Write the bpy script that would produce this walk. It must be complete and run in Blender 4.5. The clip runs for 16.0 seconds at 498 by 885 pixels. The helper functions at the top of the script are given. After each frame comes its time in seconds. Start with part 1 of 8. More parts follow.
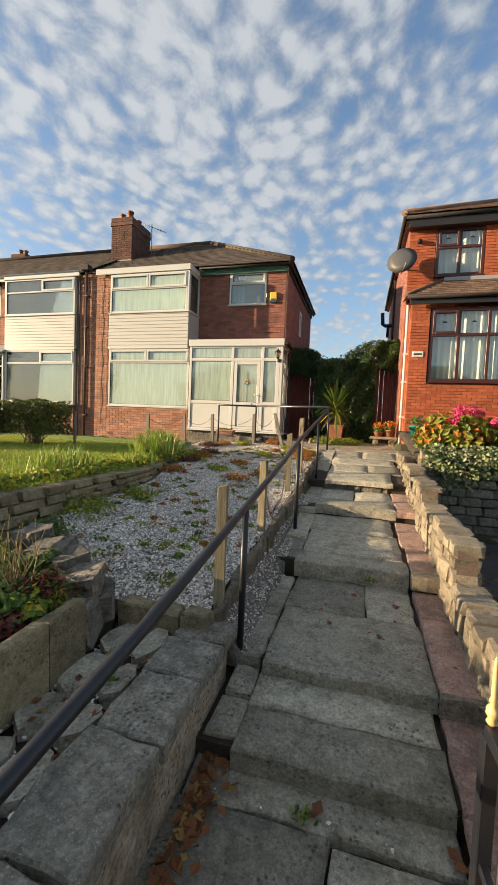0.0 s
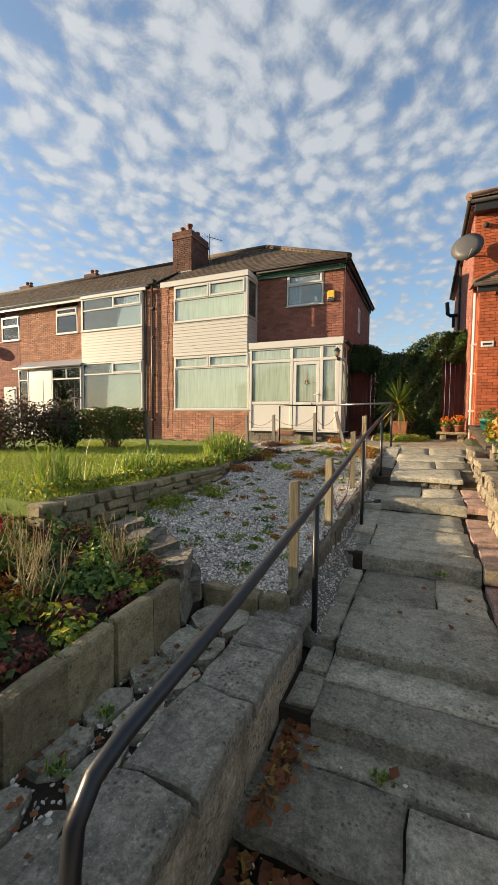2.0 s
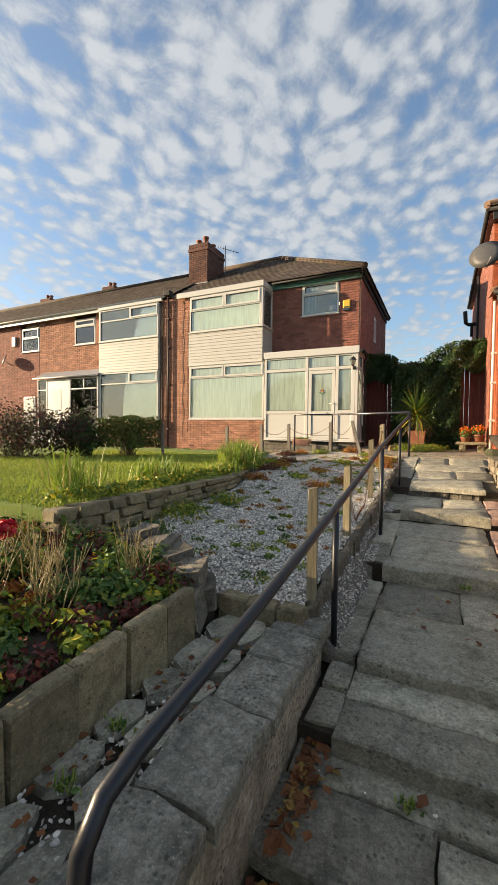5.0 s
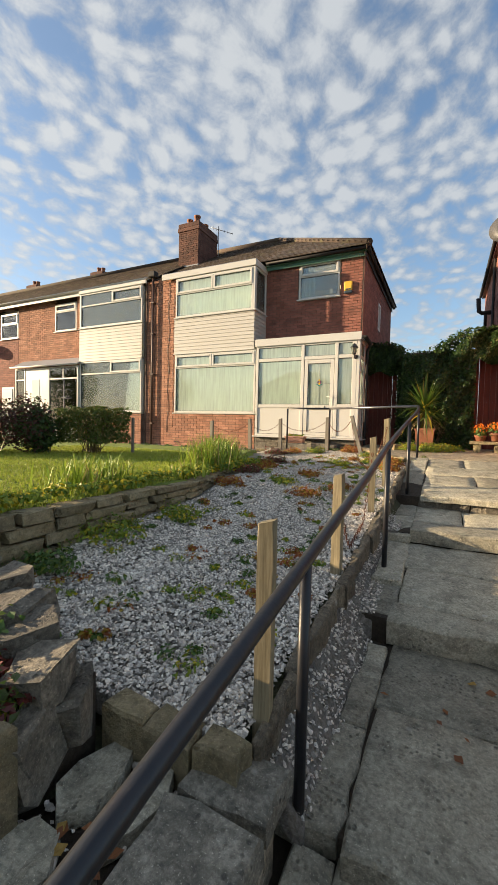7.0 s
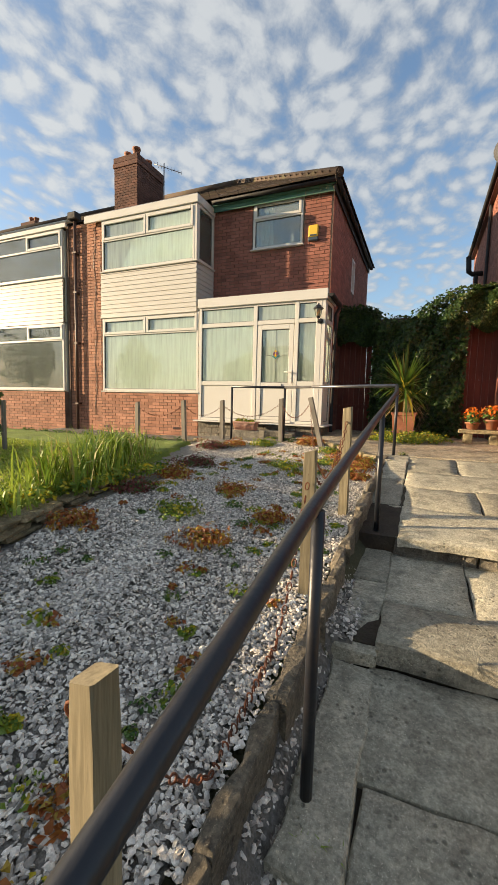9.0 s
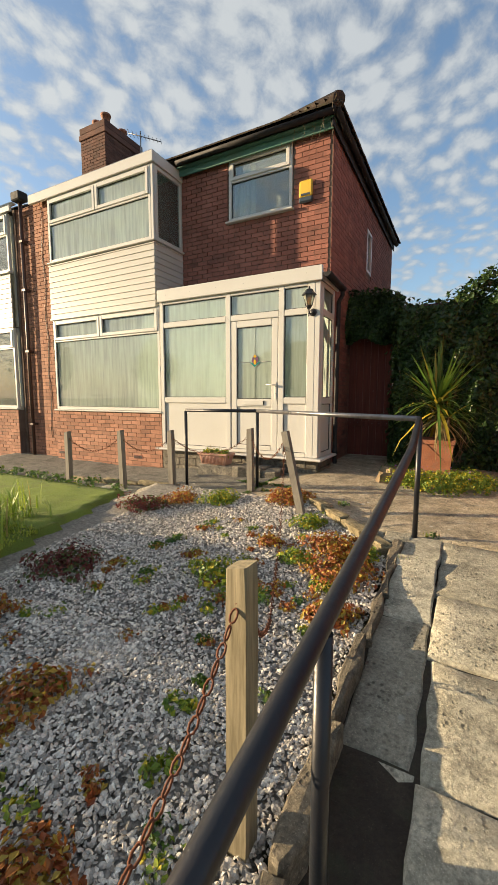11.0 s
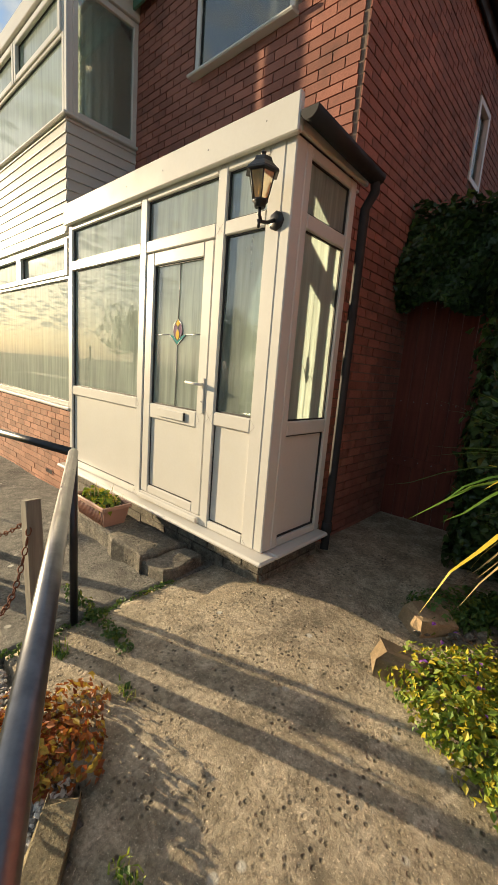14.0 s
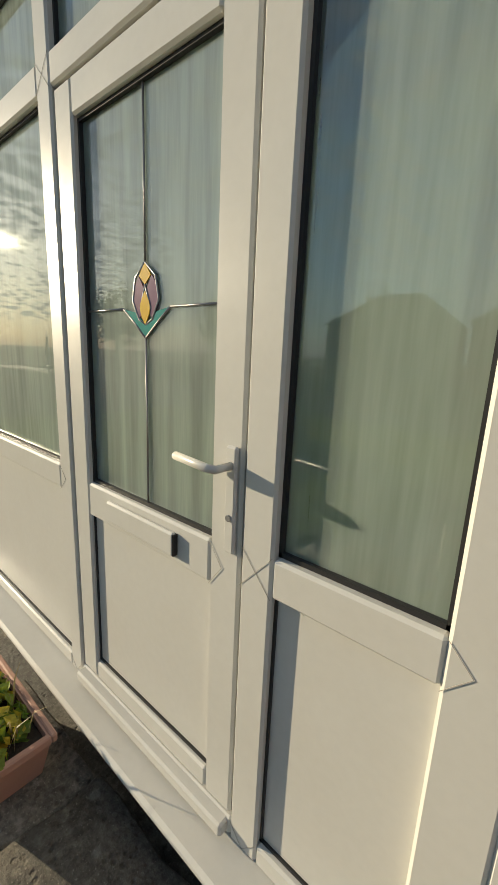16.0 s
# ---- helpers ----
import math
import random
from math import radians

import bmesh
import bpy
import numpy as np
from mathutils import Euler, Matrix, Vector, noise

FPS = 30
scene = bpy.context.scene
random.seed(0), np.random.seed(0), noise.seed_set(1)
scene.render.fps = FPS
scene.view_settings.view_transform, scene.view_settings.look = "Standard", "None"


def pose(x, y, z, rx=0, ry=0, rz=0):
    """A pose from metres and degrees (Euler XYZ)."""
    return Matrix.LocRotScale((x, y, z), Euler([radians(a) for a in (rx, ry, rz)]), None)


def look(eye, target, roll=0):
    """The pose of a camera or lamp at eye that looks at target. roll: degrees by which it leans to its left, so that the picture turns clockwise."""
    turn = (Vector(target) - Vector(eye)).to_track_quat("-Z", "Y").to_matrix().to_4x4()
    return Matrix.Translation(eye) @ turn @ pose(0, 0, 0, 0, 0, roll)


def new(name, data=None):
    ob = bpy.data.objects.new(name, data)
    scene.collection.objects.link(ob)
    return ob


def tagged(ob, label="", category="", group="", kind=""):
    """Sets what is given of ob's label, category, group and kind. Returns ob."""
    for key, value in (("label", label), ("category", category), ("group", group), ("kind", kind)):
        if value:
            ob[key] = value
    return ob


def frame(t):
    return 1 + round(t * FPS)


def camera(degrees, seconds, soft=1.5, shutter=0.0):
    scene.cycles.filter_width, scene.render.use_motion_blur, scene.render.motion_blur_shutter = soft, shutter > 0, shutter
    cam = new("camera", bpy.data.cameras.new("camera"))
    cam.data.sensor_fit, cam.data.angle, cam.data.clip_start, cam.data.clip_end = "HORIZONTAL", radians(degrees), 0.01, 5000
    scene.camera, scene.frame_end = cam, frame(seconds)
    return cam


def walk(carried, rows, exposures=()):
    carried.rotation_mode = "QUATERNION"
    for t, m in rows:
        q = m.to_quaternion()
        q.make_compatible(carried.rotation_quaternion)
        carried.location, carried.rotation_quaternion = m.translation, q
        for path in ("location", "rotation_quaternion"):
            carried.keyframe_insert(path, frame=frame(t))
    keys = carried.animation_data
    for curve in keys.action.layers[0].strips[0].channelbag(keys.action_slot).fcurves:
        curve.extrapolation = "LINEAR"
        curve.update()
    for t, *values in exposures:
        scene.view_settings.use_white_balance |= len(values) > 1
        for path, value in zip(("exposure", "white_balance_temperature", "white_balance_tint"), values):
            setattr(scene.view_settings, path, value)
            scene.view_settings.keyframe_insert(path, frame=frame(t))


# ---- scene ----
cam = camera(64.0, 16.0)
PATH = [
    (0, (2.242, -11.262, 0.58), (1.707, -9.338, 0.469), 2.5),
    (0.5, (2.425, -11.324, 0.579), (2.353, -9.329, 0.452), 3.1),
    (0.7, (2.489, -11.362, 0.537), (2.49, -9.365, 0.418), 3.4),
    (1, (2.495, -11.438, 0.58), (2.398, -9.444, 0.456), 3.6),
    (1.5, (2.338, -11.473, 0.582), (1.773, -9.559, 0.46), 1.5),
    (2, (2.241, -11.51, 0.584), (1.431, -9.686, 0.466), 0.5),
    (2.5, (2.228, -11.506, 0.582), (1.393, -9.693, 0.459), 0.9),
    (3, (2.216, -11.5, 0.585), (1.374, -9.69, 0.459), 1.0),
    (3.5, (2.205, -11.484, 0.584), (1.351, -9.679, 0.467), 1.0),
    (4, (2.197, -11.476, 0.584), (1.335, -9.674, 0.486), 0.9),
    (4.5, (2.187, -11.477, 0.589), (1.322, -9.677, 0.501), 1.0),
    (4.7, (2.195, -11.484, 0.564), (1.324, -9.685, 0.495), 0.7),
    (6.8, (2.052, -10.43, 0.505), (1.152, -8.645, 0.441), 1.3),
    (7, (2.002, -10.22, 0.508), (1.118, -8.427, 0.426), 1.4),
    (7.5, (1.971, -9.668, 0.502), (1.136, -7.855, 0.381), 1.3),
    (8, (1.947, -9.07, 0.6), (1.134, -7.248, 0.452), 1.1),
    (8.5, (1.852, -8.565, 0.697), (1.05, -6.742, 0.524), 1.3),
    (9, (1.86, -7.978, 0.678), (1.073, -6.15, 0.477), 1.5),
    (9.5, (1.858, -7.398, 0.843), (1.057, -5.58, 0.607), 1.2),
    (10, (1.77, -6.79, 0.906), (0.953, -4.982, 0.648), 0.5),
    (10.2, (1.775, -6.592, 0.963), (0.958, -4.785, 0.705), 0.4),
    (12.3, (1.881, -3.572, 1.224), (0.698, -1.97, 1.042), 1.0),
    (12.5, (1.827, -3.374, 1.24), (0.644, -1.774, 1.033), 1.3),
    (13, (1.757, -2.936, 1.36), (0.582, -1.341, 1.089), 2.5),
    (13.5, (1.786, -2.396, 1.415), (0.589, -0.827, 1.087), 3.9),
    (14, (1.541, -1.941, 1.448), (0.235, -0.469, 1.088), 4.5),
    (14.5, (1.192, -1.513, 1.529), (-0.24, -0.163, 1.168), 4.1),
    (15, (0.836, -1.152, 1.583), (-0.637, 0.138, 1.177), 3.4),
    (15.5, (0.372, -0.891, 1.539), (-1.049, 0.45, 1.113), 2.9),
    (16, (-0.085, -0.639, 1.563), (-1.343, 0.854, 1.126), 2.5),
]
walk(cam, [(t, look(eye, target, roll)) for t, eye, target, roll in PATH], [(0, 1.3, 6350, 8), (7, 1.35, 6400, 8), (10, 1.34, 6450, 7), (12.5, 1.25, 6450, 5), (14.5, 1.12, 6400, 3), (15.1, 0.88, 5950, 2), (16, 0.6, 5700, 1)])

# ---------------------------------------------------------------- world, sun
SUN_FROM = Vector((-1.0, -0.334, 0.211)).normalized()      # towards the sun
sun_data = bpy.data.lights.new("sun", "SUN")
sun_data.energy, sun_data.angle, sun_data.color = 4.7, radians(0.6), (1.0, 0.74, 0.46)
sun_ob = new("sun", sun_data)
sun_ob.matrix_world = look(SUN_FROM * 60, (0, 0, 0))

world = bpy.data.worlds.new("sky")
scene.world = world
world.use_nodes = True
wn, wl = world.node_tree.nodes, world.node_tree.links
wn.clear()


def wnode(kind, **kw):
    n = wn.new(kind)
    for k, v in kw.items():
        n.inputs[k].default_value = v
    return n


sky = wn.new("ShaderNodeTexSky")
sky.sky_type, sky.sun_disc = "NISHITA", False
sky.sun_elevation = math.asin(SUN_FROM.z)
sky.sun_rotation = math.atan2(SUN_FROM.x, SUN_FROM.y) % (2 * math.pi)
sky.air_density, sky.dust_density, sky.ozone_density = 1.0, 0.8, 1.5
wcoord = wn.new("ShaderNodeTexCoord")
wsep = wn.new("ShaderNodeSeparateXYZ")
wl.new(wcoord.outputs["Generated"], wsep.inputs[0])


def wmath(op, a, b=None, clamp=False):
    n = wn.new("ShaderNodeMath")
    n.operation, n.use_clamp = op, clamp
    for k, v in enumerate((a, b)):
        if v is None:
            continue
        if isinstance(v, (int, float)):
            n.inputs[k].default_value = v
        else:
            wl.new(v, n.inputs[k])
    return n.outputs[0]


# a flat layer of small clouds, seen in perspective
height = wmath("ADD", wmath("MAXIMUM", wsep.outputs[2], 0.0), 0.20)
wcomb = wn.new("ShaderNodeCombineXYZ")
wl.new(wmath("DIVIDE", wsep.outputs[0], height), wcomb.inputs[0])
wl.new(wmath("DIVIDE", wsep.outputs[1], height), wcomb.inputs[1])
wmap = wn.new("ShaderNodeMapping")
wmap.inputs["Rotation"].default_value = (0, 0, 0.6)
wmap.inputs["Scale"].default_value = (1.0, 0.85, 1.0)
wl.new(wcomb.outputs[0], wmap.inputs[0])
wwarp = wnode("ShaderNodeTexNoise", Scale=3.2, Detail=4.0)
wl.new(wmap.outputs[0], wwarp.inputs["Vector"])
wadd = wn.new("ShaderNodeVectorMath")
wadd.operation = "MULTIPLY_ADD"
wadd.inputs[1].default_value = (0.12, 0.12, 0)
wl.new(wwarp.outputs["Color"], wadd.inputs[0])
wl.new(wmap.outputs[0], wadd.inputs[2])
cells = wn.new("ShaderNodeTexVoronoi")
cells.feature = "SMOOTH_F1"
cells.inputs["Scale"].default_value = 19.0
cells.inputs["Smoothness"].default_value = 0.8
wl.new(wadd.outputs[0], cells.inputs["Vector"])
fluff = wnode("ShaderNodeTexNoise", Scale=17.0, Detail=9.0, Roughness=0.62)
wl.new(wadd.outputs[0], fluff.inputs["Vector"])
broad = wnode("ShaderNodeTexNoise", Scale=1.1, Detail=2.0)
wl.new(wmap.outputs[0], broad.inputs["Vector"])
puff = wmath("SUBTRACT", 0.80, wmath("MULTIPLY", cells.outputs["Distance"], 1.15))
puff = wmath("ADD", puff, wmath("MULTIPLY", wmath("SUBTRACT", fluff.outputs[0], 0.5), 1.5))
puff = wmath("ADD", puff, wmath("MULTIPLY", wmath("SUBTRACT", broad.outputs[0], 0.5), 1.1))
cover = wn.new("ShaderNodeMapRange")
cover.interpolation_type = "SMOOTHSTEP"
cover.inputs["From Min"].default_value, cover.inputs["From Max"].default_value = -0.30, 0.72
wl.new(puff, cover.inputs["Value"])
# thicker veil low down and towards the sun
sundot = wn.new("ShaderNodeVectorMath")
sundot.operation = "DOT_PRODUCT"
wl.new(wcoord.outputs["Generated"], sundot.inputs[0])
sundot.inputs[1].default_value = SUN_FROM
glow = wmath("POWER", wmath("MAXIMUM", wmath("ADD", wmath("MULTIPLY", sundot.outputs["Value"], 0.5), 0.5), 0.0), 3.0)
low = wmath("POWER", wmath("SUBTRACT", 1.0, wmath("MAXIMUM", wsep.outputs[2], 0.0), True), 7.0)
veil = wmath("ADD", wmath("MULTIPLY", low, 0.62), wmath("MULTIPLY", glow, 0.28))
amount = wmath("MAXIMUM", wmath("MULTIPLY", cover.outputs[0], 0.92), veil)
amount = wmath("MINIMUM", amount, 1.0)
bright = wmath("ADD", wmath("ADD", 1.08, wmath("MULTIPLY", cover.outputs[0], 0.86)), wmath("MULTIPLY", glow, 0.6))
wtint = wn.new("ShaderNodeMix")
wtint.data_type = "RGBA"
wtint.inputs[6].default_value, wtint.inputs[7].default_value = (0.93, 0.96, 1.0, 1), (0.99, 0.97, 0.94, 1)
wl.new(glow, wtint.inputs[0])
cloudcol = wn.new("ShaderNodeVectorMath")
cloudcol.operation = "SCALE"
wl.new(wtint.outputs[2], cloudcol.inputs[0])
wl.new(bright, cloudcol.inputs["Scale"])
bluesky = wn.new("ShaderNodeMix")
bluesky.data_type, bluesky.blend_type = "RGBA", "MULTIPLY"
bluesky.inputs[0].default_value = 1.0
wl.new(sky.outputs[0], bluesky.inputs[6])
bluesky.inputs[7].default_value = (0.74, 0.75, 0.79, 1)
wmix = wn.new("ShaderNodeMix")
wmix.data_type = "RGBA"
wl.new(amount, wmix.inputs[0])
wl.new(bluesky.outputs[2], wmix.inputs[6])
wl.new(cloudcol.outputs[0], wmix.inputs[7])
wback = wnode("ShaderNodeBackground", Strength=0.135)
wl.new(wmix.outputs[2], wback.inputs[0])
wout = wn.new("ShaderNodeOutputWorld")
wl.new(wback.outputs[0], wout.inputs[0])

# ---------------------------------------------------------------- materials


class Nodes:
    """A material under construction, with world-space position as its coordinate."""

    def __init__(self, name):
        self.mat = bpy.data.materials.new(name)
        self.mat.use_nodes = True
        self.n, self.l = self.mat.node_tree.nodes, self.mat.node_tree.links
        self.b = self.n["Principled BSDF"]
        self.geo = self.n.new("ShaderNodeNewGeometry")
        self.pos = self.geo.outputs["Position"]

    def noise(self, scale, detail=4.0, rough=0.55, stretch=None):
        src = self.pos
        if stretch:
            m = self.n.new("ShaderNodeMapping")
            m.inputs["Scale"].default_value = stretch
            self.l.new(src, m.inputs[0])
            src = m.outputs[0]
        t = self.n.new("ShaderNodeTexNoise")
        t.inputs["Scale"].default_value, t.inputs["Detail"].default_value, t.inputs["Roughness"].default_value = scale, detail, rough
        self.l.new(src, t.inputs["Vector"])
        return t.outputs[0]

    def ramp(self, fac, lo, hi, a=0.0, b=1.0):
        m = self.n.new("ShaderNodeMapRange")
        for k, v in zip(("From Min", "From Max", "To Min", "To Max"), (lo, hi, a, b)):
            m.inputs[k].default_value = v
        self.l.new(fac, m.inputs["Value"])
        return m.outputs[0]

    def mix(self, fac, a, b, mode="MIX"):
        m = self.n.new("ShaderNodeMix")
        m.data_type, m.blend_type = "RGBA", mode
        for k, v in ((0, fac), (6, a), (7, b)):
            if isinstance(v, (int, float)):
                m.inputs[k].default_value = v
            elif isinstance(v, tuple):
                m.inputs[k].default_value = (*v[:3], 1)
            else:
                self.l.new(v, m.inputs[k])
        return m.outputs[2]

    def math(self, op, a, b=0.0):
        m = self.n.new("ShaderNodeMath")
        m.operation = op
        for k, v in enumerate((a, b)):
            if isinstance(v, (int, float)):
                m.inputs[k].default_value = v
            else:
                self.l.new(v, m.inputs[k])
        return m.outputs[0]

    def vary(self):
        """A random value for each piece, be it an object or an island of a joined mesh."""
        info = self.n.new("ShaderNodeObjectInfo")
        return self.math("FRACT", self.math("ADD", self.geo.outputs["Random Per Island"], info.outputs["Random"]))

    def bump(self, fac, strength, distance=0.01):
        m = self.n.new("ShaderNodeBump")
        m.inputs["Strength"].default_value, m.inputs["Distance"].default_value = strength, distance
        self.l.new(fac, m.inputs["Height"])
        self.l.new(m.outputs[0], self.b.inputs["Normal"])

    def done(self, col, rough=0.8, metal=0.0):
        if isinstance(col, tuple):
            self.b.inputs["Base Color"].default_value = (*col, 1)
        else:
            self.l.new(col, self.b.inputs["Base Color"])
        if isinstance(rough, (int, float)):
            self.b.inputs["Roughness"].default_value = rough
        else:
            self.l.new(rough, self.b.inputs["Roughness"])
        self.b.inputs["Metallic"].default_value = metal
        return self.mat


def rock_mat(name, dark, light, scale=3.0, fine=70.0, piece=0.35, stain=None, stain_amount=0.5, bump=0.5, rough=0.9, depth=0.006):
    m = Nodes(name)
    big, small = m.noise(scale), m.noise(fine, 5.0, 0.7)
    col = m.mix(m.ramp(big, 0.3, 0.7), dark, light)
    col = m.mix(m.ramp(small, 0.3, 0.75, 0.0, 0.65), col, tuple(c * 0.45 for c in dark))
    speck = m.noise(fine * 2.3, 2.0)
    col = m.mix(m.ramp(speck, 0.62, 0.74, 0.0, 0.45), col, tuple(min(1, c * 1.6) for c in light))
    if stain:
        col = m.mix(m.math("MULTIPLY", m.ramp(m.noise(scale * 1.9, 6.0, 0.7), 0.52, 0.66), stain_amount), col, stain)
    v = m.vary()
    g = m.ramp(v, 0, 1, 1 - piece, 1 + piece)
    rgb = m.n.new("ShaderNodeCombineColor")
    for k in range(3):
        m.l.new(g, rgb.inputs[k])
    col = m.mix(1.0, col, rgb.outputs[0], "MULTIPLY")
    m.bump(m.math("ADD", m.math("MULTIPLY", small, 0.6), m.math("MULTIPLY", big, 0.8)), bump, depth)
    return m.done(col, rough)


def floor_mat(name, dark, mid, light, pits=0.6, spots=0.4, blotch=1.2, grain=55.0, piece=0.15, warm=None):
    """Old stone or concrete underfoot: blotches, dark mottling, pits, grains and pale lichen."""
    m = Nodes(name)
    big, mid_n, fine_n = m.noise(blotch, 5.0, 0.65), m.noise(blotch * 6, 6.0, 0.7), m.noise(grain, 6.0, 0.75)
    col = m.mix(m.ramp(big, 0.30, 0.70), dark, mid)
    col = m.mix(m.ramp(mid_n, 0.42, 0.68, 0.0, 0.85), col, light)
    col = m.mix(m.ramp(m.noise(blotch * 2.7, 7.0, 0.75), 0.50, 0.66, 0.0, 0.75), col, tuple(c * 0.42 for c in dark))
    col = m.mix(m.ramp(fine_n, 0.40, 0.66, 0.0, 0.7), col, tuple(c * 0.40 for c in dark))
    col = m.mix(m.ramp(m.noise(grain * 2.6, 3.0, 0.7), 0.60, 0.70, 0.0, 0.6), col, tuple(min(1.0, c * 1.5) for c in light))
    if warm:
        col = m.mix(m.ramp(m.noise(blotch * 1.6, 4.0), 0.45, 0.75, 0.0, 0.7), col, warm)
    vor = m.n.new("ShaderNodeTexVoronoi")
    vor.inputs["Scale"].default_value = 7.5
    m.l.new(m.pos, vor.inputs["Vector"])
    lich = m.math("MULTIPLY", m.ramp(vor.outputs["Distance"], 0.16, 0.10), m.ramp(m.noise(2.2, 3.0), 0.52, 0.62))
    col = m.mix(m.math("MULTIPLY", lich, spots), col, (0.50, 0.49, 0.44))
    pv = m.n.new("ShaderNodeTexVoronoi")
    pv.inputs["Scale"].default_value = 34.0
    m.l.new(m.pos, pv.inputs["Vector"])
    pit = m.math("MULTIPLY", m.ramp(pv.outputs["Distance"], 0.34, 0.16), m.ramp(m.noise(5.0, 5.0, 0.7), 0.46, 0.60))
    col = m.mix(m.math("MULTIPLY", pit, pits), col, tuple(c * 0.28 for c in dark))
    v = m.ramp(m.vary(), 0, 1, 1 - piece, 1 + piece)
    rgb = m.n.new("ShaderNodeCombineColor")
    for k in range(3):
        m.l.new(v, rgb.inputs[k])
    col = m.mix(1.0, col, rgb.outputs[0], "MULTIPLY")
    h = m.math("SUBTRACT", m.math("ADD", fine_n, m.math("MULTIPLY", mid_n, 0.8)), m.math("MULTIPLY", pit, 0.9))
    m.bump(h, 0.9, 0.012)
    return m.done(col, m.ramp(mid_n, 0.3, 0.7, 0.72, 0.95))


def paint_mat(name, col, rough=0.4, dirt=(0.25, 0.22, 0.17), dirt_amount=0.25, metal=0.0, scale=2.0, bump=0.05):
    m = Nodes(name)
    d = m.math("MULTIPLY", m.ramp(m.noise(scale, 6.0, 0.65), 0.45, 0.8), dirt_amount)
    c = m.mix(d, col, dirt)
    c = m.mix(m.ramp(m.noise(40, 3.0), 0.35, 0.7, 0.0, 0.10), c, tuple(x * 0.7 for x in col))
    m.bump(m.noise(35, 3.0), bump, 0.004)
    return m.done(c, m.ramp(m.noise(6, 4.0), 0.2, 0.8, rough * 0.8, min(1, rough * 1.25)), metal)


def leaf_mat(name, a, b, c=None, third=0.15, rough=0.55):
    m = Nodes(name)
    v = m.vary()
    col = m.mix(v, a, b)
    if c:
        col = m.mix(m.math("LESS_THAN", m.math("FRACT", m.math("MULTIPLY", v, 7.31)), third), col, c)
    col = m.mix(m.ramp(m.noise(90, 2.0), 0.3, 0.7, 0.0, 0.35), col, tuple(x * 0.5 for x in a))
    m.b.inputs["Transmission Weight"].default_value = 0.0
    m.b.inputs["Subsurface Weight"].default_value = 0.0
    mat = m.done(col, rough)
    tr = m.n.new("ShaderNodeBsdfTranslucent")
    m.l.new(col, tr.inputs[0])
    ms = m.n.new("ShaderNodeMixShader")
    ms.inputs[0].default_value = 0.28
    m.l.new(m.b.outputs[0], ms.inputs[1])
    m.l.new(tr.outputs[0], ms.inputs[2])
    m.l.new(ms.outputs[0], m.n["Material Output"].inputs[0])
    return mat


def glass_mat(name, tint=(0.80, 0.92, 0.86), film=0.0, ior=1.45, streak=True):
    """A thin pane: see-through, with the sheen of glass and a pale film for damp and for mirrored sky."""
    m = Nodes(name)
    tr = m.n.new("ShaderNodeBsdfTransparent")
    tr.inputs[0].default_value = (*tint, 1)
    gl = m.n.new("ShaderNodeBsdfGlossy")
    gl.inputs["Roughness"].default_value = 0.02
    fr = m.n.new("ShaderNodeFresnel")
    fr.inputs[0].default_value = ior
    base = tr.outputs[0]
    if film:
        df = m.n.new("ShaderNodeBsdfDiffuse")
        df.inputs[0].default_value = (0.62, 0.71, 0.66, 1)
        tl = m.n.new("ShaderNodeBsdfTranslucent")
        tl.inputs[0].default_value = (0.62, 0.73, 0.66, 1)
        both = m.n.new("ShaderNodeMixShader")
        m.l.new(df.outputs[0], both.inputs[1])
        m.l.new(tl.outputs[0], both.inputs[2])
        ms0 = m.n.new("ShaderNodeMixShader")
        f = m.ramp(m.noise(7.0, 4.0, 0.6, (3.0, 3.0, 0.2)), 0.3, 0.75, film * 0.75, min(1.0, film * 1.3))
        m.l.new(f, ms0.inputs[0])
        m.l.new(tr.outputs[0], ms0.inputs[1])
        m.l.new(both.outputs[0], ms0.inputs[2])
        base = ms0.outputs[0]
    ms = m.n.new("ShaderNodeMixShader")
    m.l.new(m.ramp(fr.outputs[0], 0.0, 1.0, 0.10, 1.0), ms.inputs[0])
    m.l.new(base, ms.inputs[1])
    m.l.new(gl.outputs[0], ms.inputs[2])
    m.l.new(ms.outputs[0], m.n["Material Output"].inputs[0])
    return m.mat


def wood_mat(name, dark, light, scale=14.0, rough=0.75):
    m = Nodes(name)
    g = m.noise(scale, 6.0, 0.7, (2.2, 2.2, 0.12))
    c = m.mix(m.ramp(g, 0.3, 0.72), dark, light)
    c = m.mix(m.ramp(m.noise(1.7, 4.0), 0.45, 0.75, 0.0, 0.4), c, tuple(x * 0.55 for x in dark))
    m.bump(g, 0.35, 0.004)
    return m.done(c, rough)


BRICK_L = rock_mat("red_brick_dark", (0.26, 0.098, 0.068), (0.38, 0.155, 0.11), 2.0, 90, 0.20, (0.10, 0.05, 0.04), 0.5, 0.4, 0.85, 0.003)
# darker brown brick for the chimney stacks
BRICK_C = rock_mat("dark_brown_brick", (0.10, 0.045, 0.032), (0.18, 0.085, 0.06), 2.0, 90, 0.3, (0.06, 0.04, 0.035), 0.5, 0.4, 0.9, 0.003)
TURF = rock_mat("turf", (0.14, 0.20, 0.03), (0.24, 0.32, 0.05), 2.0, 90, 0.0, (0.10, 0.10, 0.04), 0.4, 1.0, 1.0, 0.02)
BRICK_N = rock_mat("brown_brick", (0.36, 0.165, 0.10), (0.50, 0.26, 0.17), 2.0, 90, 0.25, (0.2, 0.12, 0.09), 0.4, 0.4, 0.9, 0.003)
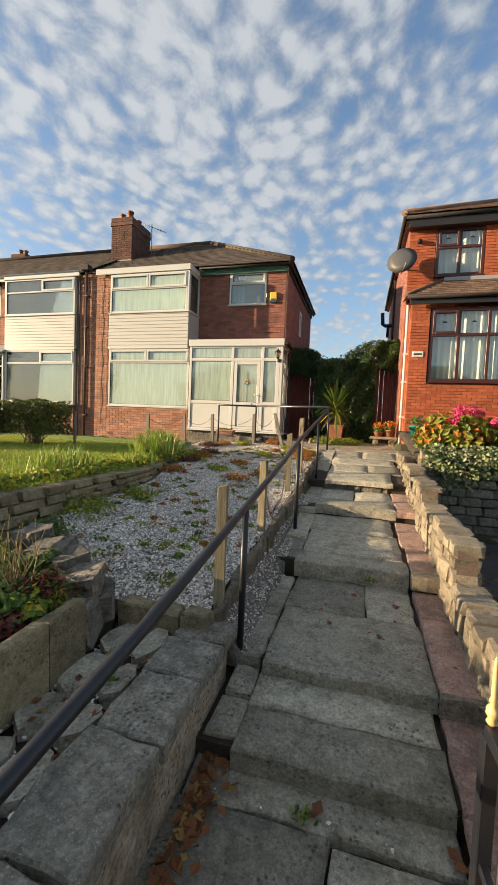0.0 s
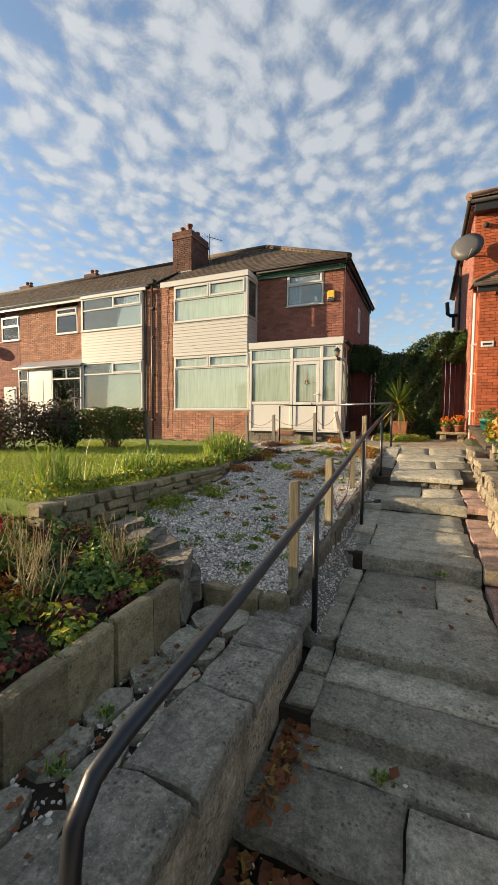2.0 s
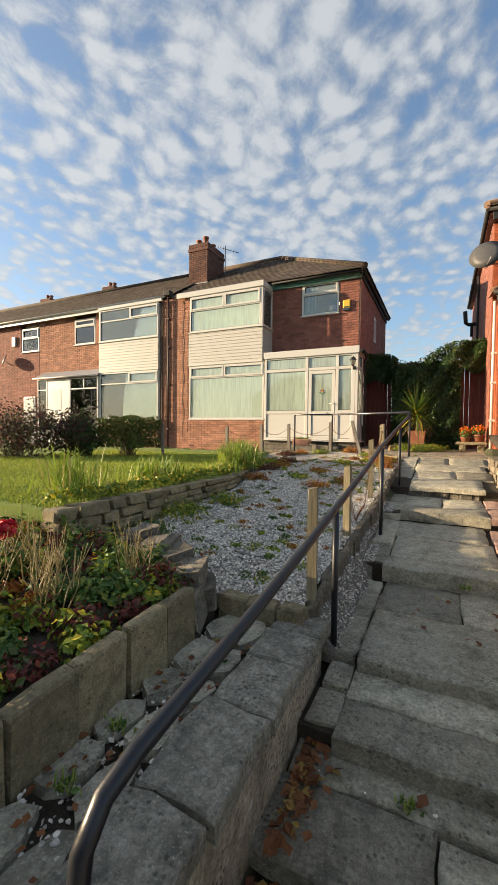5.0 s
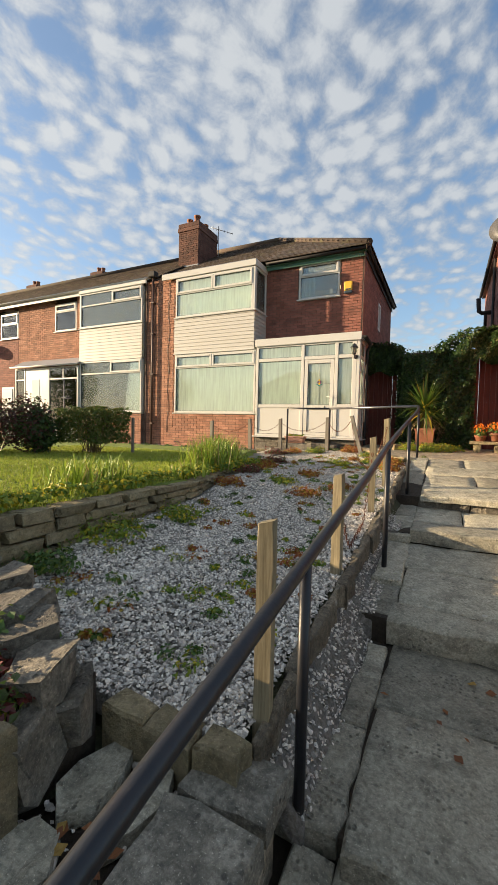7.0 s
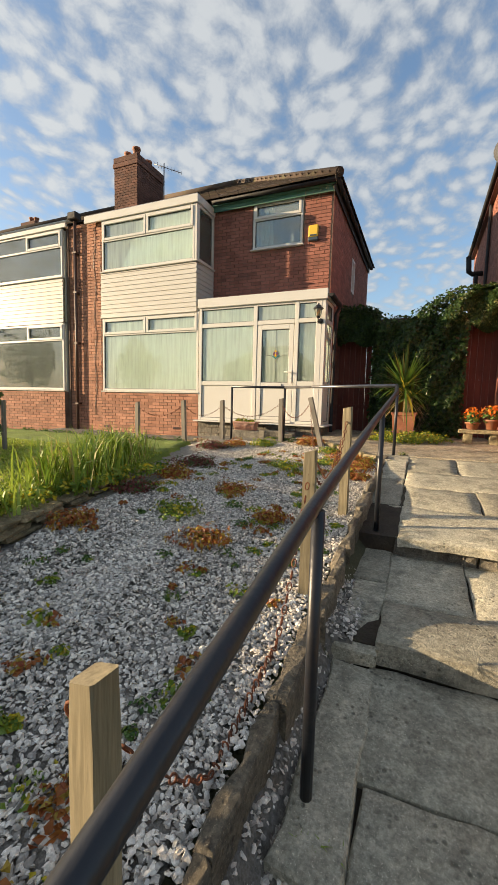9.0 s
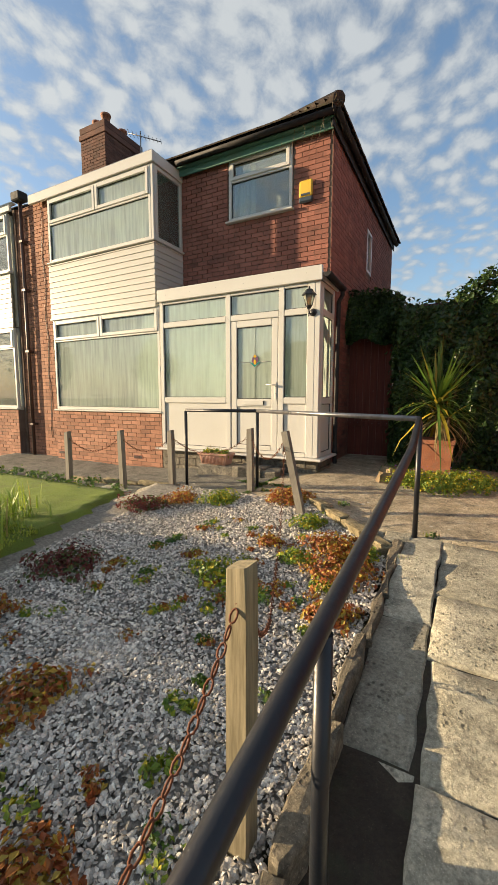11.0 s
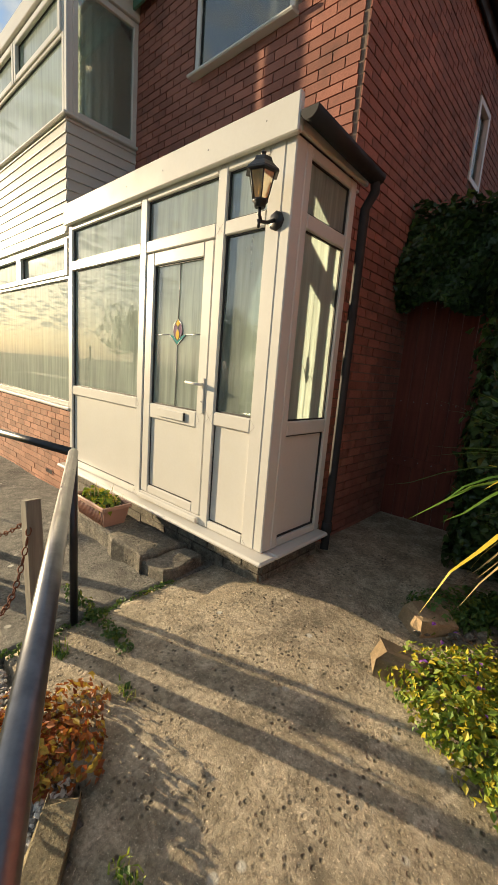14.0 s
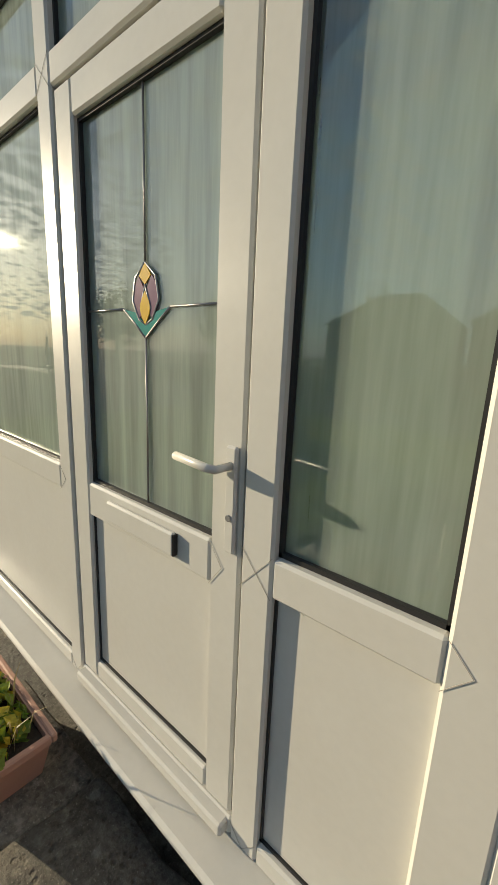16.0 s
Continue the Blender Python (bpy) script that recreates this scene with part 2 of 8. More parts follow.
BRICK_R = rock_mat("orange_brick", (0.36, 0.085, 0.03), (0.50, 0.13, 0.05), 2.0, 90, 0.22, (0.28, 0.08, 0.04), 0.4, 0.3, 0.85, 0.003)
MORTAR = rock_mat("mortar", (0.13, 0.085, 0.065), (0.24, 0.17, 0.13), 3.0, 60, 0.05, None, 0, 0.5, 0.95)
MORTAR_R = rock_mat("mortar_warm", (0.24, 0.085, 0.04), (0.36, 0.13, 0.065), 3.0, 60, 0.05, None, 0, 0.5, 0.95)
SLAB = floor_mat("grey_sandstone_slab", (0.27, 0.255, 0.195), (0.45, 0.42, 0.32), (0.60, 0.56, 0.44), 0.7, 0.6, 2.1, 55, 0.30)
PINK = floor_mat("pink_flagstone", (0.30, 0.19, 0.15), (0.46, 0.30, 0.24), (0.56, 0.40, 0.33), 0.4, 0.1, 2.0, 55, 0.15)
WALLST = rock_mat("rubble_stone", (0.18, 0.15, 0.105), (0.37, 0.315, 0.225), 6.0, 45, 0.30, (0.09, 0.075, 0.055), 0.75, 0.9, 0.92, 0.012)
DARKST = floor_mat("dark_walling_stone", (0.11, 0.10, 0.08), (0.22, 0.195, 0.15), (0.34, 0.305, 0.24), 0.5, 0.3, 3.0, 45, 0.3)
KERB = floor_mat("kerb_stone", (0.10, 0.085, 0.06), (0.19, 0.16, 0.11), (0.33, 0.28, 0.20), 0.6, 0.3, 4.0, 50, 0.3)
COPE = floor_mat("weathered_coping", (0.14, 0.132, 0.105), (0.27, 0.25, 0.195), (0.44, 0.41, 0.335), 0.8, 0.9, 2.4, 50, 0.22)
BLOCK = floor_mat("edging_block", (0.19, 0.155, 0.08), (0.35, 0.29, 0.16), (0.48, 0.40, 0.25), 0.4, 0.25, 2.5, 60, 0.22)
CONC = floor_mat("worn_concrete", (0.20, 0.17, 0.115), (0.46, 0.385, 0.265), (0.64, 0.55, 0.41), 0.95, 0.9, 1.2, 42, 0.08)
OLDCONC = floor_mat("dark_old_concrete", (0.10, 0.095, 0.08), (0.19, 0.18, 0.155), (0.32, 0.305, 0.265), 0.7, 1.0, 1.6, 60, 0.05)
ASPH = floor_mat("dark_asphalt", (0.035, 0.033, 0.032), (0.06, 0.057, 0.053), (0.10, 0.095, 0.09), 0.5, 0.1, 0.7, 90, 0.0)
GRAVEL = rock_mat("grey_gravel", (0.48, 0.445, 0.395), (0.84, 0.785, 0.69), 30.0, 90, 0.60, (0.50, 0.40, 0.27), 0.45, 0.4, 0.85, 0.003)
BEDG = rock_mat("dark_gravel_bed", (0.14, 0.13, 0.11), (0.38, 0.35, 0.31), 40.0, 110, 0.2, (0.10, 0.09, 0.05), 0.5, 1.0, 1.0, 0.01)
SOIL = rock_mat("soil", (0.035, 0.026, 0.018), (0.085, 0.065, 0.045), 4.0, 60, 0.1, (0.05, 0.06, 0.03), 0.4, 1.0, 1.0, 0.02)
GROUND = rock_mat("rough_ground", (0.045, 0.045, 0.025), (0.10, 0.10, 0.05), 0.7, 30, 0.0, (0.06, 0.09, 0.03), 0.6, 0.8, 1.0, 0.03)
TILE = rock_mat("brown_roof_tile", (0.05, 0.036, 0.028), (0.11, 0.075, 0.055), 1.6, 50, 0.30, (0.10, 0.10, 0.04), 0.55, 0.5, 0.9, 0.006)
TILE_R = rock_mat("red_roof_tile", (0.13, 0.075, 0.05), (0.25, 0.16, 0.11), 1.6, 50, 0.30, (0.08, 0.07, 0.04), 0.5, 0.5, 0.9, 0.006)
POT = rock_mat("terracotta", (0.28, 0.10, 0.05), (0.42, 0.17, 0.09), 5, 60, 0.1, (0.2, 0.13, 0.1), 0.5, 0.2, 0.7, 0.002)
WHITE = paint_mat("white_plastic", (0.60, 0.59, 0.55), 0.32, (0.50, 0.45, 0.36), 0.22)
CLAD = paint_mat("white_cladding", (0.52, 0.505, 0.46), 0.42, (0.52, 0.47, 0.38), 0.28)
GASKET = paint_mat("black_gasket", (0.015, 0.015, 0.016), 0.5, (0.05, 0.05, 0.05), 0.2)
BLACK = paint_mat("black_paint", (0.010, 0.012, 0.017), 0.38, (0.13, 0.08, 0.05), 0.10, 0.0, 9.0, 0.35)
GOLD = paint_mat("gold_paint", (0.74, 0.58, 0.26), 0.38, (0.36, 0.25, 0.10), 0.3, 0.25, 12.0)
MAROON = paint_mat("maroon_timber", (0.055, 0.016, 0.013), 0.4, (0.09, 0.04, 0.03), 0.3)
REDWOOD = wood_mat("red_stained_boards", (0.10, 0.024, 0.016), (0.20, 0.048, 0.03), 10)
GREENP = paint_mat("green_board", (0.07, 0.19, 0.14), 0.6, (0.2, 0.2, 0.15), 0.4)
DPIPE = paint_mat("dark_plastic_pipe", (0.016, 0.015, 0.016), 0.75, (0.05, 0.05, 0.05), 0.3)
BROWNP = paint_mat("brown_pipe", (0.07, 0.035, 0.025), 0.45, (0.12, 0.09, 0.07), 0.3)
GREYP = paint_mat("grey_metal", (0.30, 0.30, 0.31), 0.4, (0.14, 0.12, 0.10), 0.4, 0.6)
LEAD = paint_mat("lead_flashing", (0.30, 0.31, 0.33), 0.5, (0.18, 0.17, 0.16), 0.4)
YELLOW = paint_mat("yellow_plastic", (0.72, 0.47, 0.04), 0.4, (0.4, 0.28, 0.08), 0.3)
NAVY = paint_mat("navy_plastic", (0.03, 0.05, 0.07), 0.4, (0.1, 0.1, 0.1), 0.2)
PLANTER = paint_mat("faded_pink_plastic", (0.46, 0.26, 0.19), 0.5, (0.30, 0.20, 0.15), 0.35, 0.0, 6.0)
GREENPOT = paint_mat("green_glaze", (0.02, 0.16, 0.13), 0.2, (0.05, 0.1, 0.08), 0.3)
POST = wood_mat("weathered_post", (0.12, 0.10, 0.055), (0.38, 0.32, 0.20), 26)
GREYPOST = wood_mat("grey_post", (0.14, 0.125, 0.10), (0.27, 0.245, 0.20), 16)
RUST = paint_mat("rusty_chain", (0.16, 0.055, 0.025), 0.8, (0.05, 0.03, 0.02), 0.6, 0.2, 20.0, 0.4)
BLIND = paint_mat("white_blind", (0.74, 0.79, 0.73), 0.8, (0.6, 0.64, 0.58), 0.2)
NET = paint_mat("net_curtain", (0.66, 0.74, 0.68), 0.9, (0.5, 0.56, 0.5), 0.4)
ROOM = paint_mat("room_wall", (0.66, 0.67, 0.60), 0.9, (0.30, 0.30, 0.26), 0.3)
GLASS = glass_mat("window_glass", (0.90, 0.93, 0.92))
# its thin pale film stands in for sky reflected in the panes
GLASSH = glass_mat("pale_sky_glass", (0.84, 0.90, 0.88), 0.22)
GLASSM = glass_mat("misted_glass", (0.72, 0.82, 0.77), 0.40)
GLASSP = glass_mat("damp_glass", (0.80, 0.90, 0.84), 0.58)
GLASSD = glass_mat("dewy_glass", (0.80, 0.90, 0.84), 0.85)
# dish grey deepened in the colour, for a dish seen against the light
DISHM = paint_mat("backlit_dish_grey", (0.07, 0.07, 0.072), 0.5, (0.12, 0.11, 0.10), 0.4)
LAWN = leaf_mat("lawn_grass", (0.30, 0.38, 0.045), (0.46, 0.52, 0.075), (0.42, 0.40, 0.11), 0.12, 0.7)
REED = leaf_mat("long_grass", (0.16, 0.27, 0.03), (0.38, 0.46, 0.06), (0.42, 0.36, 0.12), 0.16)
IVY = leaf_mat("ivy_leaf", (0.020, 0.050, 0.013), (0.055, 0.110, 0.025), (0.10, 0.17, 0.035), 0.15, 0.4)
# the ivy leaf again, with sunlight worked into a lighter, yellower colour
IVYLIT = leaf_mat("sunlit_ivy_leaf", (0.05, 0.11, 0.02), (0.14, 0.2, 0.05), (0.36, 0.36, 0.13), 0.25, 0.45)
PRIVET = leaf_mat("hedge_leaf", (0.055, 0.095, 0.015), (0.12, 0.16, 0.03), (0.20, 0.18, 0.05), 0.15)
BERRY = leaf_mat("purple_shrub_leaf", (0.05, 0.022, 0.02), (0.12, 0.05, 0.03), (0.07, 0.10, 0.03), 0.3)
HERB = leaf_mat("border_leaf", (0.055, 0.12, 0.025), (0.12, 0.21, 0.04), (0.20, 0.24, 0.03), 0.15)
WEED = leaf_mat("weed_leaf", (0.10, 0.19, 0.025), (0.30, 0.36, 0.03), (0.56, 0.46, 0.03), 0.22)
SEDUM = leaf_mat("rusty_shrub_leaf", (0.26, 0.065, 0.02), (0.42, 0.17, 0.035), (0.46, 0.34, 0.05), 0.32)
REDLEAF = leaf_mat("reddish_border_leaf", (0.12, 0.025, 0.025), (0.22, 0.06, 0.04), (0.08, 0.13, 0.03), 0.3)
TWIG = wood_mat("twig", (0.10, 0.075, 0.045), (0.24, 0.19, 0.11), 30)
STRAW = leaf_mat("dry_straw", (0.36, 0.28, 0.12), (0.50, 0.42, 0.2))
PETALR = leaf_mat("red_petal", (0.45, 0.012, 0.02), (0.62, 0.03, 0.05))
PETALP = leaf_mat("pink_petal", (0.70, 0.04, 0.16), (0.80, 0.12, 0.28))
PETALO = leaf_mat("orange_petal", (0.75, 0.16, 0.01), (0.80, 0.28, 0.02))
PETALY = leaf_mat("yellow_petal", (0.75, 0.5, 0.02), (0.8, 0.6, 0.05))
HYD = leaf_mat("hydrangea_leaf", (0.10, 0.17, 0.02), (0.36, 0.34, 0.03), (0.55, 0.20, 0.03), 0.22)
DEADLEAF = leaf_mat("fallen_leaf", (0.14, 0.05, 0.02), (0.30, 0.12, 0.04), (0.40, 0.26, 0.06), 0.2, 0.7)
CORDY = leaf_mat("cordyline_leaf", (0.07, 0.15, 0.025), (0.16, 0.26, 0.04), (0.36, 0.34, 0.05), 0.14, 0.4)

# ---------------------------------------------------------------- building helpers


def box(bm, x0, x1, y0, y1, z0, z1, bevel=0.0, wob=0.0, rng=random):
    """A box, with worn corners where wob is given."""
    before = len(bm.verts)
    v = [bm.verts.new((x, y, z)) for z in (z0, z1) for y in (y0, y1) for x in (x0, x1)]
    if wob:
        for p in v:
            p.co += Vector((rng.uniform(-wob, wob), rng.uniform(-wob, wob), rng.uniform(-wob, wob)))
    f = [bm.faces.new([v[i] for i in q]) for q in ((0, 2, 3, 1), (4, 5, 7, 6), (0, 1, 5, 4), (2, 6, 7, 3), (0, 4, 6, 2), (1, 3, 7, 5))]
    if bevel:
        edges = list({e for q in f for e in q.edges})
        bmesh.ops.bevel(bm, geom=edges, offset=bevel, segments=1, affect="EDGES", profile=0.5)
    return before


def tube(bm, pts, r, seg=10, taper=1.0, cap=True):
    """A round bar along the points."""
    pts = [Vector(p) for p in pts]
    rings, last = [], None
    for k, p in enumerate(pts):
        d = (pts[min(k + 1, len(pts) - 1)] - pts[max(k - 1, 0)]).normalized()
        if last is None:
            side = d.orthogonal().normalized()
        else:
            side = (last - d * last.dot(d)).normalized()
        last = side
        up = d.cross(side)
        rr = r * (1 + (taper - 1) * k / max(1, len(pts) - 1))
        rings.append([bm.verts.new(p + rr * (math.cos(a) * side + math.sin(a) * up)) for a in (2 * math.pi * i / seg for i in range(seg))])
    for a, b in zip(rings, rings[1:]):
        for i in range(seg):
            f = bm.faces.new((a[i], a[(i + 1) % seg], b[(i + 1) % seg], b[i]))
            f.smooth = True
    if cap:
        bm.faces.new(rings[0][::-1])
        bm.faces.new(rings[-1])


def lathe(bm, profile, cx, cy, seg=20):
    """A turned shape from (radius, z) pairs."""
    rings = [[bm.verts.new((cx + r * math.cos(2 * math.pi * i / seg), cy + r * math.sin(2 * math.pi * i / seg), z)) for i in range(seg)] for r, z in profile]
    for a, b in zip(rings, rings[1:]):
        for i in range(seg):
            f = bm.faces.new((a[i], a[(i + 1) % seg], b[(i + 1) % seg], b[i]))
            f.smooth = True
    bm.faces.new(rings[0][::-1])
    bm.faces.new(rings[-1])


def part(name, bm, material, parent=None, label=""):
    """Link a bmesh as one mesh object, under a thing or a part."""
    me = bpy.data.meshes.new(name)
    bmesh.ops.recalc_face_normals(bm, faces=bm.faces)
    bm.to_mesh(me)
    bm.free()
    me.materials.append(material)
    ob = new(name, me)
    ob.parent = parent
    if label:
        ob["label"] = label
    return ob


def boxpart(name, parent, material, *dims, bevel=0.004, wob=0.0, label=""):
    bm = bmesh.new()
    box(bm, *dims, bevel=bevel, wob=wob)
    return part(name, bm, material, parent, label)


def thing(name, label, category, at=(0, 0, 0), group="", kind=""):
    """An Empty at a thing's base; its parts hang from it."""
    e = new(name)
    e.empty_display_size = 0.1
    tagged(e, label, category, group, kind)
    return e


def raw(name, verts, faces, material, parent=None, smooth=False):
    me = bpy.data.meshes.new(name)
    me.from_pydata(verts, [], faces)
    me.materials.append(material)
    if smooth:
        me.polygons.foreach_set("use_smooth", [True] * len(faces))
    me.update()
    ob = new(name, me)
    ob.parent = parent
    return ob


def leaves(name, points, material, parent=None, size=0.05, fold=0.25, up=0.3, rng=None, long=1.5, seed=1):
    """Many small folded leaves, one at each point (point, outward normal)."""
    r = np.random.RandomState(seed)
    n = len(points)
    p = np.array([q[0] for q in points], float)
    out = np.array([q[1] for q in points], float)
    out = out + r.normal(0, 0.55, (n, 3)) + np.array([0, 0, up])
    out /= np.linalg.norm(out, axis=1)[:, None] + 1e-9
    a = np.cross(out, r.normal(0, 1, (n, 3)))
    a /= np.linalg.norm(a, axis=1)[:, None] + 1e-9
    b = np.cross(out, a)
    s = (size * r.uniform(0.6, 1.35, n))[:, None]
    tip, root = p + a * s * long * 0.5, p - a * s * long * 0.5
    l, q = p + b * s * 0.5 + out * s * fold, p - b * s * 0.5 + out * s * fold
    v = np.stack([root, l, tip, q], 1).reshape(-1, 3)
    faces = [(4 * i, 4 * i + 1, 4 * i + 2) for i in range(n)] + [(4 * i, 4 * i + 2, 4 * i + 3) for i in range(n)]
    return raw(name, v.tolist(), faces, material, parent)


def blob_points(n, centre, radii, seed, shell=0.45, flat=0.0, lumps=0.25):
    """Points through a lumpy rounded mass, most of them near its outside."""
    r = np.random.RandomState(seed)
    d = r.normal(0, 1, (n, 3))
    d /= np.linalg.norm(d, axis=1)[:, None]
    if flat is not None:
        d[:, 2] = np.where(d[:, 2] < flat - 0.5, -d[:, 2] * 0.5, d[:, 2])
    ph = r.uniform(0, 6.28, 6)
    bump = 1 + lumps * (np.sin(3 * d[:, 0] + ph[0]) * np.sin(4 * d[:, 1] + ph[1]) + 0.6 * np.sin(7 * d[:, 2] + ph[2]) * np.sin(6 * d[:, 0] + ph[3]))
    rad = (1 - shell * r.uniform(0, 1, n) ** 2) * bump
    p = np.array(centre) + d * rad[:, None] * np.array(radii)
    return list(zip(p.tolist(), d.tolist()))


def slab_points(n, lo, hi, seed, normal=(0, -1, 0), skin=0.12):
    """Points in the skin of a clipped, box-shaped mass."""
    r = np.random.RandomState(seed)
    lo, hi = np.array(lo, float), np.array(hi, float)
    size = hi - lo
    areas = np.array([size[1] * size[2]] * 2 + [size[0] * size[2]] * 2 + [size[0] * size[1]] * 2)
    areas[4] = 0
    side = r.choice(6, n, p=areas / areas.sum())
    p = lo + r.uniform(0, 1, (n, 3)) * size
    nor = np.zeros((n, 3))
    for s in range(6):
        k = side == s
        ax, top = s // 2, s % 2
        depth = r.uniform(-0.25, 1, k.sum()) ** 3 * skin
        p[k, ax] = (hi[ax] - depth) if top else (lo[ax] + depth)
        nor[k, ax] = 1 if top else -1
    wob = 0.035 * np.sin(p * 7.3 + 1.7).sum(1)
    p += nor * wob[:, None]
    return list(zip(p.tolist(), nor.tolist()))


def twigs(name, n, base, spread, top, material, parent, seed, r0=0.008, fork=3):
    """Forking bare stems from a base to a spread of tips."""
    rr = random.Random(seed)
    bm = bmesh.new()
    for _ in range(n):
        b = Vector((base[0] + rr.uniform(-1, 1) * spread[0] * 0.35, base[1] + rr.uniform(-1, 1) * spread[1] * 0.35, base[2]))
        t = Vector((base[0] + rr.uniform(-1, 1) * spread[0], base[1] + rr.uniform(-1, 1) * spread[1], top * rr.uniform(0.8, 1.0) + base[2] * 0.0))
        mid = b.lerp(t, 0.5) + Vector((rr.uniform(-1, 1) * 0.06, rr.uniform(-1, 1) * 0.06, 0))
        tube(bm, [b, mid, t], r0, 4, 0.4, False)
        for _ in range(fork):
            k = rr.uniform(0.35, 0.85)
            s = b.lerp(t, k)
            e = s + Vector((rr.uniform(-1, 1) * spread[0] * 0.5, rr.uniform(-1, 1) * spread[1] * 0.5, rr.uniform(0.05, 0.3)))
            tube(bm, [s, e], r0 * 0.55, 4, 0.4, False)
    return part(name, bm, material, parent)


def blades(name, n, place, length, width, material, parent, seed, lean=0.5, bend=0.5):
    """Grass blades: place(rng) gives each root."""
    r = random.Random(seed)
    v, f = [], []
    for _ in range(n):
        p = Vector(place(r))
        a = r.uniform(0, 6.283)
        d = Vector((math.cos(a), math.sin(a), 0))
        w = Vector((-d.y, d.x, 0)) * width * r.uniform(0.6, 1.3) * 0.5
        ln, le = length * r.uniform(0.5, 1.15), lean * r.uniform(0.1, 1.2)
        m = p + Vector((0, 0, ln * 0.6)) + d * ln * le * 0.35
        t = p + Vector((0, 0, ln * (1.0 - bend * le * 0.55))) + d * ln * le
        k = len(v)
        v += [p - w, p + w, m + w * 0.8, m - w * 0.8, t]
        f += [(k, k + 1, k + 2, k + 3), (k + 3, k + 2, k + 4)]
    return raw(name, [tuple(q) for q in v], f, material, parent)


def stone_mesh(name, seed, material, rough=0.16):
    """A worn cube of about unit size, 44 triangles."""
    r = random.Random(seed)
    bm = bmesh.new()
    box(bm, -0.5, 0.5, -0.5, 0.5, -0.5, 0.5, bevel=0.1)
    for q in bm.verts:
        q.co += Vector((r.uniform(-1, 1), r.uniform(-1, 1), r.uniform(-1, 1))) * rough * 0.5
    bmesh.ops.recalc_face_normals(bm, faces=bm.faces)
    me = bpy.data.meshes.new(name)
    bm.to_mesh(me)
    bm.free()
    me.materials.append(material)
    return me


def piece(name, me, parent, x0, x1, y0, y1, z0, z1, turn=(0, 0, 0)):
    """A stone of shared mesh, fitted to a box."""
    ob = new(name, me)
    ob.parent = parent
    ob.matrix_basis = pose((x0 + x1) / 2, (y0 + y1) / 2, (z0 + z1) / 2, *turn) @ Matrix.Diagonal((x1 - x0, y1 - y0, z1 - z0, 1))
    return ob

# ---------------------------------------------------------------- levels


def gravel_z(x, y):
    """Top of the gravel bed, which climbs to the house."""
    bank = 0.15 * max(0.0, min(1.0, (0.8 - x) / 1.2)) * max(0.0, min(1.0, (-3.0 - y) / 2.0))
    return 0.082 * (y + 1.75) - 0.03 + bank + 0.02 * math.sin(2.1 * x + 1.3 * y) * math.cos(1.7 * y - x)


def lawn_z(x, y):
    return -0.10 + 0.012 * (y + 6)


def terrace_z(x, y):
    return 0.03 + 0.055 * max(-3.5, min(0.0, x)) + 0.02 * max(-2.0, min(0.5, y))


def land_z(x, y):
    """The earth under everything."""
    if y < -11.2:
        return -1.42
    if x > 3.05:
        if y < -4.5:
            return -1.16
        return 0.0 if y < -1.0 else 0.15
    if x > 1.5:
        if y < -4.4:
            return max(-1.40, -0.95 + 0.20 * (y + 7.0) - 0.02)
        return min(-0.12, -0.55 + 0.17 * (y + 4.4))
    if y < -9.0 and x > 0.8:
        return -0.90
    if x > -0.7:
        return min(-0.2, gravel_z(0, y) - 0.14) if y > -9.0 else -0.80
    return -0.35


def steps_of(lo, hi, fine_lo, fine_hi, d):
    out, v = [], fine_lo
    while v < fine_hi + 1e-6:
        out.append(round(v, 3))
        v += d
    near = [fine_lo - 4, fine_lo - 12, fine_lo - 40, lo]
    return sorted(set([v for v in near] + out + [fine_hi + 4, fine_hi + 12, fine_hi + 40, hi]))


gx, gy = steps_of(-600, 600, -18, 16, 0.2), steps_of(-600, 600, -14, 12, 0.2)
gv = [(x, y, land_z(x, y)) for y in gy for x in gx]
gf = [(j * len(gx) + i, j * len(gx) + i + 1, (j + 1) * len(gx) + i + 1, (j + 1) * len(gx) + i) for j in range(len(gy) - 1) for i in range(len(gx) - 1)]
tagged(raw("ground", gv, gf, GROUND), "rough dark earth and grass reaching the horizon", "ground", kind="structure")


def sheet(name, x0, x1, y0, y1, zfun, material, d=0.15, rough=0.0, seed=3, parent=None, skirt=0.1):
    """A thick uneven surface following zfun."""
    r = random.Random(seed)
    nx, ny = max(1, round((x1 - x0) / d)), max(1, round((y1 - y0) / d))
    v = []
    for j in range(ny + 1):
        for i in range(nx + 1):
            x, y = x0 + (x1 - x0) * i / nx, y0 + (y1 - y0) * j / ny
            v.append((x, y, zfun(x, y) + r.uniform(-rough, rough)))
    f = [(j * (nx + 1) + i, j * (nx + 1) + i + 1, (j + 1) * (nx + 1) + i + 1, (j + 1) * (nx + 1) + i) for j in range(ny) for i in range(nx)]
    rim = [i for i in range(nx + 1)] + [j * (nx + 1) + nx for j in range(1, ny + 1)] + [ny * (nx + 1) + i for i in range(nx - 1, -1, -1)] + [j * (nx + 1) for j in range(ny - 1, 0, -1)]
    k = len(v)
    v += [(v[i][0], v[i][1], v[i][2] - skirt) for i in rim]
    f += [(rim[i], k + i, k + (i + 1) % len(rim), rim[(i + 1) % len(rim)]) for i in range(len(rim))]
    return raw(name, v, f, material, parent, True)


